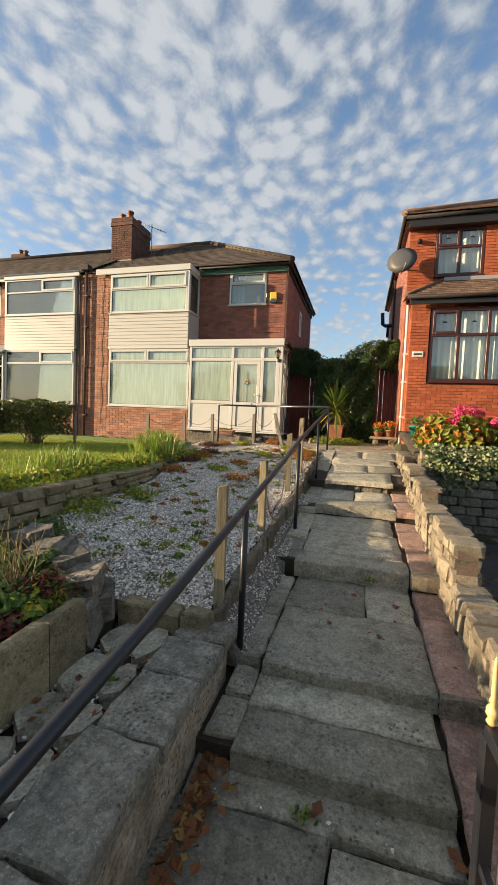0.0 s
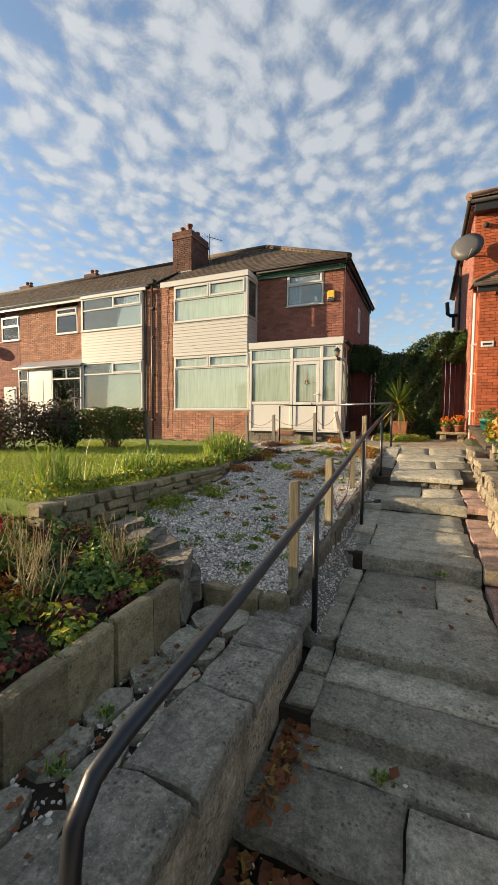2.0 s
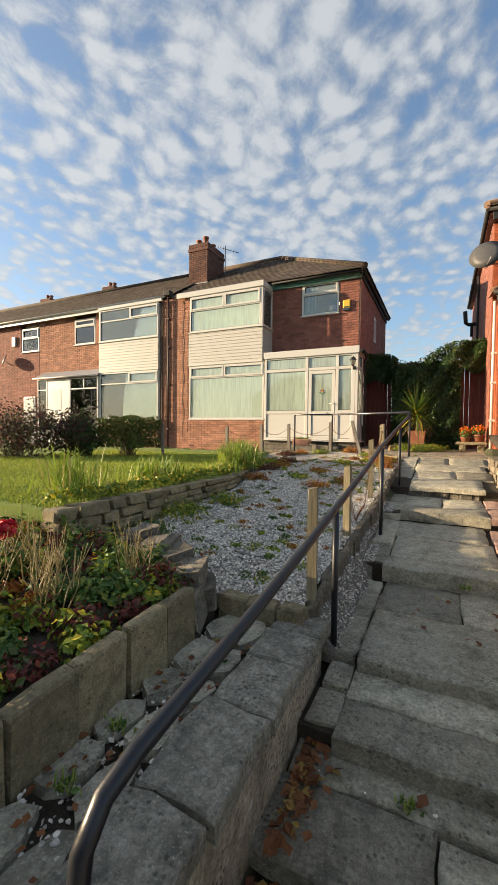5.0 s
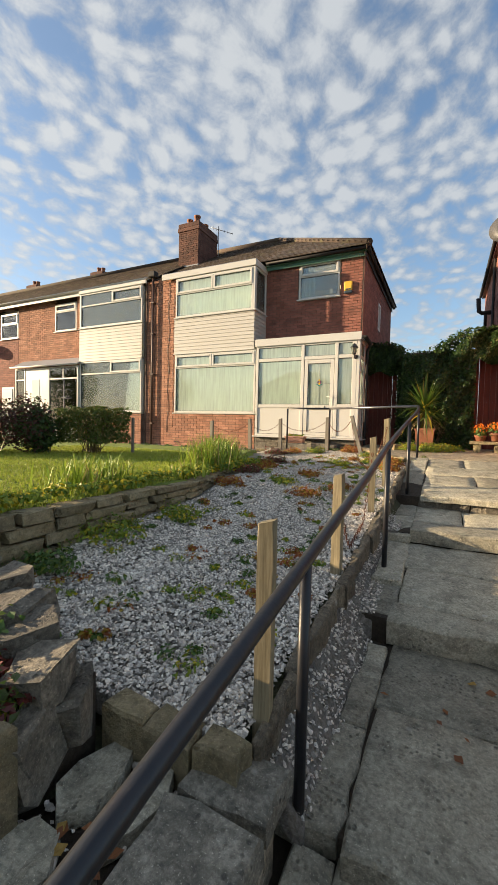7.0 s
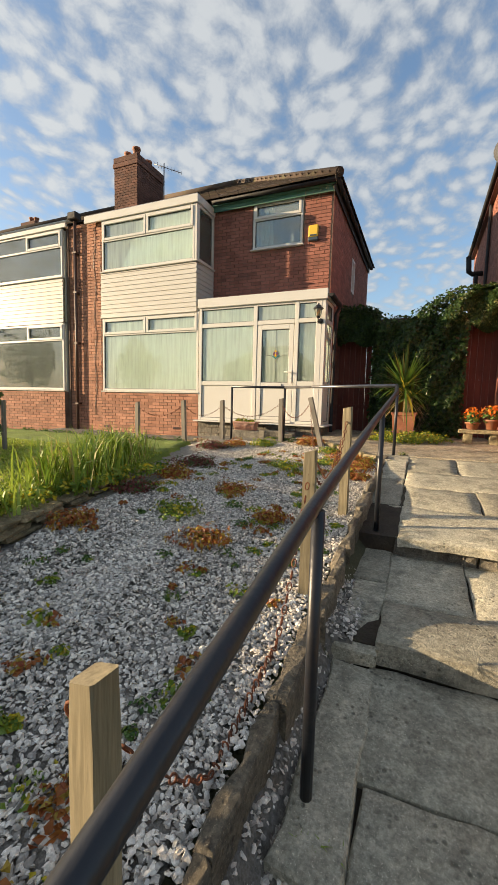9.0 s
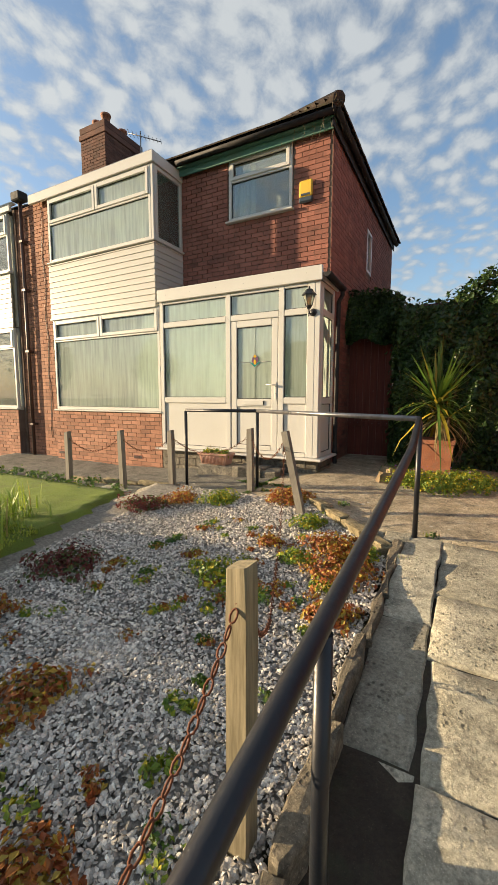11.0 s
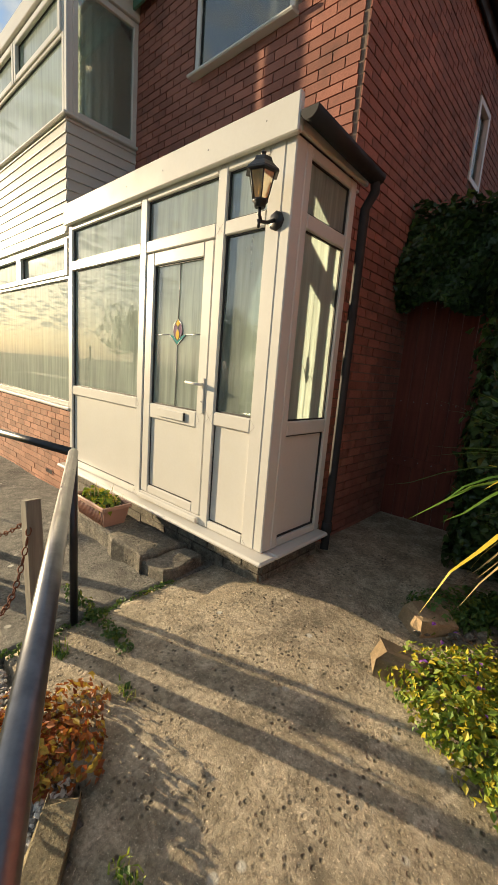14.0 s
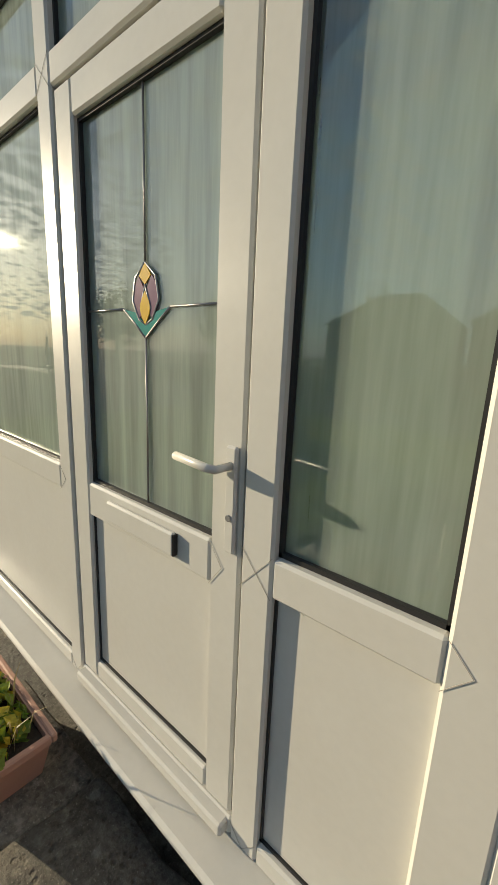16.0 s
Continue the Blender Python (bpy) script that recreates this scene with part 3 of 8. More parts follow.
pavement = tagged(sheet("pavement", -40, 40, -13.6, -10.9, lambda x, y: -1.27, SLAB, 0.5, 0.004), "worn grey paved footway by the garden gates", "pavement", kind="structure")
road = tagged(sheet("road", -60, 60, -21, -13.7, lambda x, y: -1.37, ASPH, 1.5, 0.004), "dark asphalt residential road", "road", kind="structure")
driveway = tagged(sheet("driveway", 3.14, 9.5, -10.9, -4.55, lambda x, y: -1.10, ASPH, 0.25, 0.006), "cracked dark asphalt driveway littered with leaves", "driveway", kind="structure")


def gravel_side(x, y):
    """Whether a place at the terrace edge belongs to the gravel."""
    return -1.3 < x < 1.34 and (y < -1.44 if x < 0.42 else x < 1.34 - (y + 2.3) * 1.07)


def terrace_top(x, y):
    return terrace_z(x, y) + 0.008 * math.sin(5 * x) * math.cos(4 * y) - (0.3 if gravel_side(x, y) else 0.0)


terrace = tagged(sheet("terrace_1", -0.43, 3.3, -2.02, 2.45, terrace_top, CONC, 0.07, 0.003), "worn pitted concrete forecourt before the porch", "terrace", kind="structure")
tagged(sheet("terrace_2", -7.2, -0.445, -2.02, 1.0, terrace_top, OLDCONC, 0.07, 0.004), "dark old concrete with pale lichen spots before the window", "terrace", kind="structure")
gravel_base = tagged(sheet("gravel_bed", -1.75, 1.34, -9.0, -1.45, lambda x, y: gravel_z(x, y) - 0.018, BEDG, 0.09, 0.01), "dark soil under the gravel of the front garden", "gravel bed", kind="structure")

# ---------------------------------------------------------------- steps and path
steps = thing("path_1", "flight of worn grey sandstone steps up to the houses", "steps", kind="structure")


def slab(x0, x1, y0, y1, zf, zb, th, material, parent, name="slab", seed=0, wob=0.009, joint=-0.004):
    r = random.Random(seed * 7919 + round(x0 * 100) + round(y0 * 1000))
    bm = bmesh.new()
    nx, ny = max(2, round((x1 - x0) / 0.12)), max(2, round((y1 - y0) / 0.12))
    top = []
    for j in range(ny + 1):
        row = []
        for i in range(nx + 1):
            u, w = i / nx, j / ny
            ex = r.uniform(-wob, wob) if i in (0, nx) else 0
            ey = r.uniform(-wob, wob) if j in (0, ny) else 0
            dz = -abs(r.gauss(0, 0.006)) if (i in (0, nx) or j in (0, ny)) else r.uniform(-0.0025, 0.0025)
            inx = joint + 0.010 if i == 0 else -joint - 0.010 if i == nx else 0
            iny = joint + 0.010 if j == 0 else -joint - 0.010 if j == ny else 0
            row.append(bm.verts.new((x0 + (x1 - x0) * u + ex + inx, y0 + (y1 - y0) * w + ey + iny, zf + (zb - zf) * w + dz)))
        top.append(row)
    for j in range(ny):
        for i in range(nx):
            bm.faces.new((top[j][i], top[j][i + 1], top[j + 1][i + 1], top[j + 1][i])).smooth = x1 - x0 > 0.4
    rim = top[0] + [q[-1] for q in top[1:]] + top[-1][-2::-1] + [q[0] for q in top[-2:0:-1]]
    # a rounded arris, then the side
    a = [bm.verts.new(q.co + Vector(((q.co.x - (x0 + x1) / 2) / max(0.05, abs(x1 - x0)) * 0.020, (q.co.y - (y0 + y1) / 2) / max(0.05, abs(y1 - y0)) * 0.020, -0.013))) for q in rim]
    b = [bm.verts.new(q.co + Vector((r.uniform(-1, 1) * 0.006, r.uniform(-1, 1) * 0.006, -th + 0.012))) for q in a]
    for s, t in ((rim, a), (a, b)):
        for i in range(len(rim)):
            bm.faces.new((s[i], t[i], t[(i + 1) % len(rim)], s[(i + 1) % len(rim)]))
    bm.faces.new(b[::-1])
    return part(name, bm, material, parent)


SLABS = [
    # x0, x1, y0, y1, z front, z back, thickness
    (1.50, 2.21, -10.05, -9.66, -1.14, -1.125, 0.09), (2.225, 2.74, -10.03, -9.68, -1.145, -1.13, 0.09),
    (1.56, 2.72, -9.645, -9.44, -1.115, -1.105, 0.07),
    (1.735, 2.72, -9.49, -9.20, -0.995, -0.985, 0.16), (1.735, 2.71, -9.185, -8.88, -0.975, -0.965, 0.08),
    (1.745, 2.74, -8.94, -8.17, -0.875, -0.875, 0.11), (1.745, 2.35, -8.155, -7.52, -0.875, -0.875, 0.07), (2.365, 2.72, -8.155, -7.52, -0.872, -0.872, 0.07),
    (1.71, 2.73, -7.53, -7.27, -0.712, -0.705, 0.16), (1.75, 2.70, -7.255, -6.63, -0.695, -0.645, 0.07), (1.71, 2.66, -6.615, -6.02, -0.64, -0.60, 0.06),
    (1.73, 2.72, -6.02, -5.56, -0.458, -0.470, 0.13), (1.72, 2.20, -5.545, -4.78, -0.475, -0.452, 0.06), (2.215, 2.72, -5.545, -4.78, -0.475, -0.452, 0.06),
    (1.75, 2.76, -4.85, -4.09, -0.292, -0.235, 0.07), (1.76, 2.40, -4.075, -3.44, -0.234, -0.168, 0.06), (2.415, 2.95, -4.075, -3.42, -0.232, -0.165, 0.06),
    (1.74, 2.9, -3.415, -2.85, -0.160, -0.098, 0.06), (1.74, 2.3, -2.835, -2.05, -0.096, -0.015, 0.06), (2.315, 3.0, -2.835, -2.05, -0.096, -0.015, 0.06),
    # the narrow strip beside the kerb
    (1.30, 1.50, -2.21, -2.0, -0.012, 0.002, 0.12), (1.47, 1.73, -2.43, -2.04, -0.045, 0.0, 0.06),
    (1.56, 1.72, -9.42, -9.16, -0.995, -0.985, 0.16), (1.57, 1.72, -9.14, -8.92, -0.955, -0.945, 0.1), (1.55, 1.73, -9.66, -9.44, -1.105, -1.10, 0.08),
    (1.49, 1.725, -8.90, -8.36, -0.885, -0.875, 0.10), (1.60, 1.725, -8.345, -7.98, -0.865, -0.86, 0.06), (1.61, 1.725, -7.965, -7.60, -0.87, -0.86, 0.05),
    (1.51, 1.735, -7.45, -7.02, -0.72, -0.69, 0.10), (1.53, 1.735, -7.0, -6.05, -0.64, -0.60, 0.06), (1.52, 1.723, -6.035, -5.30, -0.52, -0.48, 0.08),
    (1.50, 1.718, -5.285, -4.72, -0.475, -0.44, 0.06), (1.455, 1.74, -4.70, -4.05, -0.36, -0.25, 0.08), (1.455, 1.725, -4.03, -3.15, -0.24, -0.15, 0.06), (1.455, 1.725, -3.13, -2.45, -0.145, -0.02, 0.06),
]
for k, s in enumerate(SLABS):
    slab(*s, SLAB, steps, "slab", k)
PINKS = [
    (2.755, 3.0, -10.9, -10.05, -1.07, -1.03, 0.08), (2.755, 3.0, -10.04, -9.52, -1.03, -1.0, 0.07), (2.75, 2.99, -9.51, -8.98, -0.995, -0.965, 0.07),
    (2.76, 2.99, -8.94, -8.55, -0.86, -0.85, 0.09), (2.755, 2.985, -8.535, -8.1, -0.85, -0.84, 0.07), (2.755, 2.985, -8.085, -7.62, -0.84, -0.82, 0.07),
    (2.75, 2.98, -7.56, -6.9, -0.70, -0.675, 0.06), (2.72, 2.97, -6.88, -6.04, -0.66, -0.61, 0.06), (2.74, 2.96, -6.02, -5.4, -0.47, -0.465, 0.08), (2.74, 2.98, -5.385, -4.80, -0.465, -0.445, 0.06),
]
for k, s in enumerate(PINKS):
    slab(*s, PINK, steps, "flagstone", 50 + k)
slab(2.745, 3.0, -8.99, -8.945, -0.855, -0.85, 0.11, DARKST, steps, "edge_stone", 91)
slab(2.74, 2.98, -7.66, -7.52, -0.685, -0.68, 0.12, WALLST, steps, "edge_stone", 92)
# rubble under the overhanging treads, and soil and crumbs in the joints
rub = [stone_mesh("rubble", k, DARKST, 0.3) for k in range(4)]
rr = random.Random(5)
for y, z0, z1 in ((-8.88, -0.985, -0.955), (-4.80, -0.47, -0.345), (-5.97, -0.62, -0.575), (-9.99, -1.25, -1.19)):
    x = 1.73
    while x < 2.70:
        w = rr.uniform(0.08, 0.2)
        piece("rubble_stone", rr.choice(rub), steps, x, min(x + w, 2.74), y - 0.01, y + 0.12, z0 - 0.04, z1 + rr.uniform(-0.01, 0.02), (0, 0, rr.uniform(-5, 5)))
        x += w + 0.012
bed = thing("path_2", "dark soil packed under the steps", "soil", kind="structure")
for y0, y1, zf, zb in ((-10.03, -9.4, -1.185, -1.165), (-9.46, -8.86, -1.03, -1.02), (-8.88, -7.46, -0.91, -0.905), (-7.5, -5.95, -0.735, -0.645), (-5.99, -4.74, -0.515, -0.495), (-4.78, -2.02, -0.33, -0.05)):
    bm = bmesh.new()
    box(bm, 1.42, 3.06, y0, y1, min(zf, zb) - 0.25, zf)
    for q in bm.verts:
        if q.co.z > zf - 0.01:
            q.co.z = zf if q.co.y < (y0 + y1) / 2 else zb
    part("packed_soil", bm, SOIL, bed)

# kerb of long stones between gravel and path
kerb = thing("kerb_1", "line of rough stone kerbs edging the gravel", "kerb", kind="structure")
y = -8.95
k = 0
while y < -2.3:
    ln = rr.uniform(0.32, 0.6)
    z = gravel_z(1.4, y + ln / 2) + 0.012 + 0.06 * max(0.0, min(1.0, (y + 6.5) / 2))
    slab(1.395 + rr.uniform(-0.010, 0.010), 1.462 + rr.uniform(-0.012, 0.012), y, y + ln - 0.010, z - 0.02 + rr.uniform(-0.02, 0.015), z + 0.02, 0.34, KERB, kerb, "kerb_stone", 200 + k, 0.014, 0.0)
    y, k = y + ln, k + 1
for k, (xa, ya, xb, yb) in enumerate(((1.36, -2.36, 1.16, -2.14), (1.15, -2.12, 0.93, -1.92), (0.92, -1.91, 0.70, -1.70), (0.69, -1.68, 0.45, -1.48))):
    ang = math.degrees(math.atan2(yb - ya, xb - xa))
    ln = math.hypot(xb - xa, yb - ya)
    ob = new("kerb_stone", stone_mesh("kerb_stone", 30 + k, BLOCK, 0.2))
    ob.parent = kerb
    ob.matrix_basis = pose((xa + xb) / 2, (ya + yb) / 2, gravel_z((xa + xb) / 2, (ya + yb) / 2) - 0.01, 0, 0, ang) @ Matrix.Diagonal((ln * 1.05, 0.11, 0.16, 1))

# loose soil and grit banked against the path side of the kerb
def bank_z(x, y):
    floor_z = -0.875 if y < -7.5 else -0.71 + 0.07 * (y + 7.5) if y < -6.02 else -0.49
    reach = 0.16 if y < -7.5 else 0.07
    f = max(0.0, min(1.0, (x - 1.44) / reach))
    return (gravel_z(1.4, y) - 0.10) * (1 - f) + (floor_z - 0.02) * f


tagged(sheet("soil_bank", 1.44, 1.61, -8.93, -4.85, bank_z, BEDG, 0.04, 0.010), "loose dark soil banked against the kerb stones", "soil", kind="structure")

# low retaining wall with coping beside the lower steps
coping = thing("wall_coping", "low rendered wall topped with worn stone copings", "garden wall", kind="structure")
boxpart("wall_body", coping, CONC, 1.28, 1.53, -11.4, -8.98, -1.45, -0.76, bevel=0.02)
y = -11.4
k = 0
for ln in (0.50, 0.50, 0.50, 0.40, 0.34, 0.26):
    slab(1.235 + rr.uniform(-0.015, 0.015), 1.565 + rr.uniform(-0.01, 0.01), y, y + ln - 0.012, -0.69 + rr.uniform(-0.012, 0.006), -0.685, 0.085, COPE, coping, "coping_stone", 300 + k, 0.014, 0.007)
    y, k = y + ln, k + 1
# crazy paving between the wall and the flower bed
crazy = thing("path_3", "narrow garden path of broken crazy paving", "crazy paving", kind="structure")
y = -11.3
k = 0
while y < -9.05:
    ln = rr.uniform(0.22, 0.4)
    cut = rr.uniform(1.0, 1.08)
    z = -0.76 + 0.02 * (y + 11)
    for x0, x1 in ((0.84, cut), (cut + 0.02, 1.22)):
        if x1 - x0 > 0.08:
            bm = bmesh.new()
            n = 7
            cx, cy = (x0 + x1) / 2, y + ln / 2
            pts = [(cx + (x1 - x0) * 0.52 * math.cos(a) * rr.uniform(0.85, 1.2), cy + ln * 0.52 * math.sin(a) * rr.uniform(0.85, 1.15)) for a in (2 * math.pi * i / n + 0.3 for i in range(n))]
            lo = [bm.verts.new((px, py, z - 0.06)) for px, py in pts]
            hi = [bm.verts.new((px * 0.98 + cx * 0.02, py * 0.98 + cy * 0.02, z + rr.uniform(-0.012, 0.012))) for px, py in pts]
            bm.faces.new(hi)
            for i in range(n):
                bm.faces.new((lo[i], lo[(i + 1) % n], hi[(i + 1) % n], hi[i]))
            part("paving_piece", bm, SLAB, crazy)
    y += ln + 0.02
tagged(sheet("path_4", 0.8, 1.26, -11.4, -9.0, lambda x, y: -0.80, SOIL, 0.1, 0.012), "grit and soil between the paving pieces", "soil", kind="structure")
# upright edging blocks of the flower bed, and blocks across the foot of the gravel
edging = thing("bed_edging", "row of mossy upright edging blocks round the flower bed", "bed edging", kind="structure")
for k, (y0, y1) in enumerate(((-11.3, -10.95), (-10.93, -10.63), (-10.61, -10.33), (-10.31, -10.02), (-10.0, -9.74), (-9.72, -9.48))):
    slab(0.79, 0.865, y0, y1, -0.47 + 0.01 * k + rr.uniform(-0.02, 0.02), -0.46 + 0.01 * k, 0.36, BLOCK, edging, "edging_block", 400 + k, 0.01)
for k, (x0, x1) in enumerate(((0.83, 1.02), (1.04, 1.24), (1.26, 1.42))):
    slab(x0, x1, -9.09, -8.97, -0.60 + rr.uniform(-0.015, 0.015), -0.60, 0.26, BLOCK, edging, "edging_block", 420 + k, 0.012)
rocks = [stone_mesh("rock", 40 + k, DARKST, 0.28) for k in range(4)]
for k, (x, y, z, a, b, c, t) in enumerate(((0.70, -9.27, -0.42, 0.22, 0.20, 0.14, 20), (0.52, -9.18, -0.40, 0.22, 0.2, 0.2, 60), (0.30, -9.12, -0.34, 0.28, 0.22, 0.12, 10),
                                           (0.80, -9.36, -0.60, 0.10, 0.22, 0.26, 15), (0.74, -9.2, -0.58, 0.20, 0.2, 0.2, 40), (0.05, -9.0, -0.30, 0.26, 0.2, 0.10, -10), (0.45, -9.3, -0.55, 0.3, 0.25, 0.2, 0))):
    ob = new("garden_rock", rocks[k % 4])
    ob.matrix_basis = pose(x, y, z, 8, -6, t) @ Matrix.Diagonal((a, b, c, 1))
    tagged(ob, "rough dark garden rock edging the flower bed", "rock", "rocks by the flower bed")
# flower bed soil
tagged(sheet("flower_bed", -3.2, 0.80, -11.4, -9.1, lambda x, y: -0.50 + 0.10 * max(0, min(1, (0.8 - x) / 1.2)) + 0.07 * (y + 9.5) * 0.5, SOIL, 0.1, 0.02, skirt=0.35), "sloping flower bed of dark soil", "flower bed", kind="structure")

# dry-laid wall along the lawn
lawn_wall = thing("lawn_wall", "low dry-laid wall of flat grey stones beside the lawn", "garden wall", kind="structure")
flat = [stone_mesh("walling", 60 + k, BLOCK, 0.2) for k in range(5)]


def wall_line(y):
    """x of the lawn wall's face."""
    return -0.47 + 0.02 * (y + 8) if y < -6.5 else -0.44 - 0.26 * (y + 6.5) ** 1.05 if y > -6.5 else 0


def run_wall(parent, x_of, y0, y1, zlo, zhi, courses, depth, meshes, name="walling_stone", seed=9):
    r = random.Random(seed)
    for c in range(courses):
        y = y0 + r.uniform(-0.1, 0)
        while y < y1:
            ln = r.uniform(0.2, 0.42)
            ym = min(max(y + ln / 2, y0), y1)
            a, b = zlo(ym), zhi(ym)
            h = (b - a) / courses
            x = x_of(ym)
            turn = -math.degrees(math.atan2(x_of(min(y1, ym + 0.1)) - x_of(ym), 0.1))
            piece(name, r.choice(meshes), parent, x - depth + r.uniform(-0.015, 0.02), x + r.uniform(-0.012, 0.012), y, y + ln - 0.012, a + c * h, a + (c + 1) * h - 0.006, (0, 0, turn))
            y += ln


run_wall(lawn_wall, wall_line, -9.3, -4.2, lambda y: gravel_z(-0.5, y) - 0.06, lambda y: max(-0.11, gravel_z(-0.5, y) + 0.04), 4, 0.2, flat)
lawn = tagged(sheet("lawn", -9.5, -0.45, -9.3, -1.9, lambda x, y: lawn_z(x, y) - (0.35 if y > -9.2 and x > wall_line(y) - 0.12 else 0.0), TURF, 0.12, 0.008), "mown green front lawn in low sun", "lawn", kind="structure")

# ---------------------------------------------------------------- boundary wall on the other side
bwall = thing("boundary_wall", "stepped rubble stone wall between path and driveway", "garden wall", kind="structure")
rubm = [stone_mesh("rubble_block", 80 + k, WALLST, 0.15) for k in range(6)]
TOPS = ((-11.3, -9.9, -0.78), (-9.9, -9.2, -0.70), (-9.2, -8.05, -0.53), (-8.05, -6.4, -0.26), (-6.4, -5.2, -0.08), (-5.2, -4.2, 0.0), (-4.2, -3.0, 0.10))
r2 = random.Random(21)
for y0, y1, top in TOPS:
    z = -1.25 if y0 < -7 else -0.85 if y0 < -5 else -0.6
    boxpart("wall_core", bwall, MORTAR, 2.985, 3.125, y0, y1, z - 0.1, top - 0.05, bevel=0)
    while z < top - 0.02:
        h = min(r2.uniform(0.09, 0.16), top - z)
        if top - z - h < 0.05:
            h = top - z
        y = y0
        while y < y1 - 0.03:
            ln = min(r2.uniform(0.10, 0.20) if y < -8 else r2.uniform(0.14, 0.30), y1 - y)
            last = z + h >= top - 0.01
            e = 0.015 if last else 0
            piece("rubble_stone", r2.choice(rubm), bwall, 2.955 + r2.uniform(-0.012, 0.012) - e, 3.155 + e + r2.uniform(-0.01, 0.01), y, y + ln - 0.01, z, z + h - 0.008 + (r2.uniform(-0.018, 0.02) if last else 0), (0, 0, r2.uniform(-3, 3)))
            y += ln
        z += h
# wall at the head of the driveway, with a flight of steps through it
dwall = thing("driveway_wall", "coursed dark stone retaining wall at the head of the driveway", "retaining wall", kind="structure")
dm = [stone_mesh("coursed_block", 110 + k, DARKST, 0.10) for k in range(5)]
for x0, x1 in ((3.16, 5.10), (5.42, 9.4)):
    boxpart("wall_core", dwall, MORTAR, x0, x1, -4.50, -4.32, -1.25, 0.14, bevel=0)
    z = -1.14
    row = 0
    while z < 0.1:
        x = x0 - (0.1 if row % 2 else 0)
        while x < x1 - 0.02:
            ln = r2.uniform(0.2, 0.38)
            a, b = max(x, x0), min(x + ln - 0.012, x1)
            if b - a > 0.05:
                piece("walling_stone", r2.choice(dm), dwall, a, b, -4.585 + r2.uniform(-0.01, 0.01), -4.42, z, z + 0.128, (0, r2.uniform(-1, 1), 0))
            x += ln
        z += 0.14
        row += 1
    x = x0
    while x < x1 - 0.05:
        ln = min(r2.uniform(0.2, 0.3), x1 - x)
        piece("coping_stone", r2.choice(rubm), dwall, x, x + ln - 0.012, -4.62, -4.34, 0.09, 0.24 + r2.uniform(-0.02, 0.03), (0, 0, r2.uniform(-3, 3)))
        x += ln
dsteps = thing("garden_steps", "dark stone steps rising between the driveway walls", "steps", kind="structure")
for k in range(7):
    slab(5.10, 5.42, -4.62 + 0.26 * k, -4.30 + 0.26 * k, -0.93 + 0.17 * k, -0.93 + 0.17 * k, 0.16, DARKST, dsteps, "step_stone", 500 + k)
tagged(sheet("garden_right", 3.16, 9.4, -4.36, -0.62, lambda x, y: 0.12 + 0.10 * (y + 4.3), SOIL, 0.2, 0.02), "raised front garden bed of the neighbouring house", "flower bed", kind="structure")

# ---------------------------------------------------------------- brickwork, tiles


def unit_piece(name, material, bev=0.06):
    bm = bmesh.new()
    box(bm, -1, 1, -1, 1, -1, 1)
    me = bpy.data.meshes.new(name)
    bmesh.ops.recalc_face_normals(bm, faces=bm.faces)
    bm.to_mesh(me)
    bm.free()
    me.materials.append(material)
    return me


class Pieces:
    """Small box-shaped pieces: near ones become objects of their own, the rest one joined mesh."""

    def __init__(self, name, material, parent, cap=300):
        self.name, self.material, self.parent, self.cap, self.n = name, material, parent, cap, 0
        self.me, self.v, self.f = None, [], []

    def add(self, c, a, b, d, near=False):
        """Centre and three half-axes; d points outwards."""
        if near and self.n < self.cap:
            self.me = self.me or unit_piece(self.name, self.material)
            ob = new(self.name, self.me)
            ob.parent = self.parent
            m = Matrix((a, b, d)).transposed().to_4x4()
            m.translation = c
            ob.matrix_basis = m
            self.n += 1
            return
        k = len(self.v)
        for s in (-1, 1):
            e = 1.0 if s < 0 else 0.985
            for p, q in ((-1, -1), (1, -1), (1, 1), (-1, 1)):
                self.v.append(tuple(c + a * p * e + b * q * e + d * s))
        self.f += [(k + 4, k + 5, k + 6, k + 7)] + [(k + i, k + (i + 1) % 4, k + 4 + (i + 1) % 4, k + 4 + i) for i in range(4)]

    def close(self):
        if self.v:
            ob = raw(self.name + "work", self.v, self.f, self.material, self.parent)
            ob["kind"] = "stuff"


def brickwork(parent, origin, along, out, length, height, material, holes=(), near=None, seed=1, course=0.075, size=0.225, cap=300, proud=0.006):
    """Stretcher-bond bricks over a wall; holes and near are (u0, u1, v0, v1) on it."""
    r = random.Random(seed)
    o, u, n, up = Vector(origin), Vector(along), Vector(out), Vector((0, 0, 1))
    ps = Pieces("brick", material, parent, cap)
    row, v = 0, 0.0
    while v < height - 0.02:
        h = min(course - 0.010, height - v)
        x = -size / 2 if row % 2 else 0.0
        while x < length:
            spans = [(max(0, x), min(length, x + size - 0.010))]
            for a, b, c, d in holes:
                if v + h > c + 0.004 and v < d - 0.004:
                    cut = []
                    for s, e in spans:
                        if e <= a or s >= b:
                            cut.append((s, e))
                        else:
                            if s < a - 0.012:
                                cut.append((s, a))
                            if e > b + 0.012:
                                cut.append((b, e))
                    spans = cut
            for s, e in spans:
                if e - s < 0.02:
                    continue
                mid_u, mid_v = (s + e) / 2, v + h / 2
                isnear = bool(near) and near[0] < mid_u < near[1] and near[2] < mid_v < near[3]
                d = proud + r.uniform(-0.0015, 0.0025)
                ps.add(o + u * mid_u + up * mid_v + n * d * 0.5, u * ((e - s) / 2), up * (h / 2), n * (d * 0.5 + 0.004), isnear)
            x += size
        v += course
        row += 1
    ps.close()


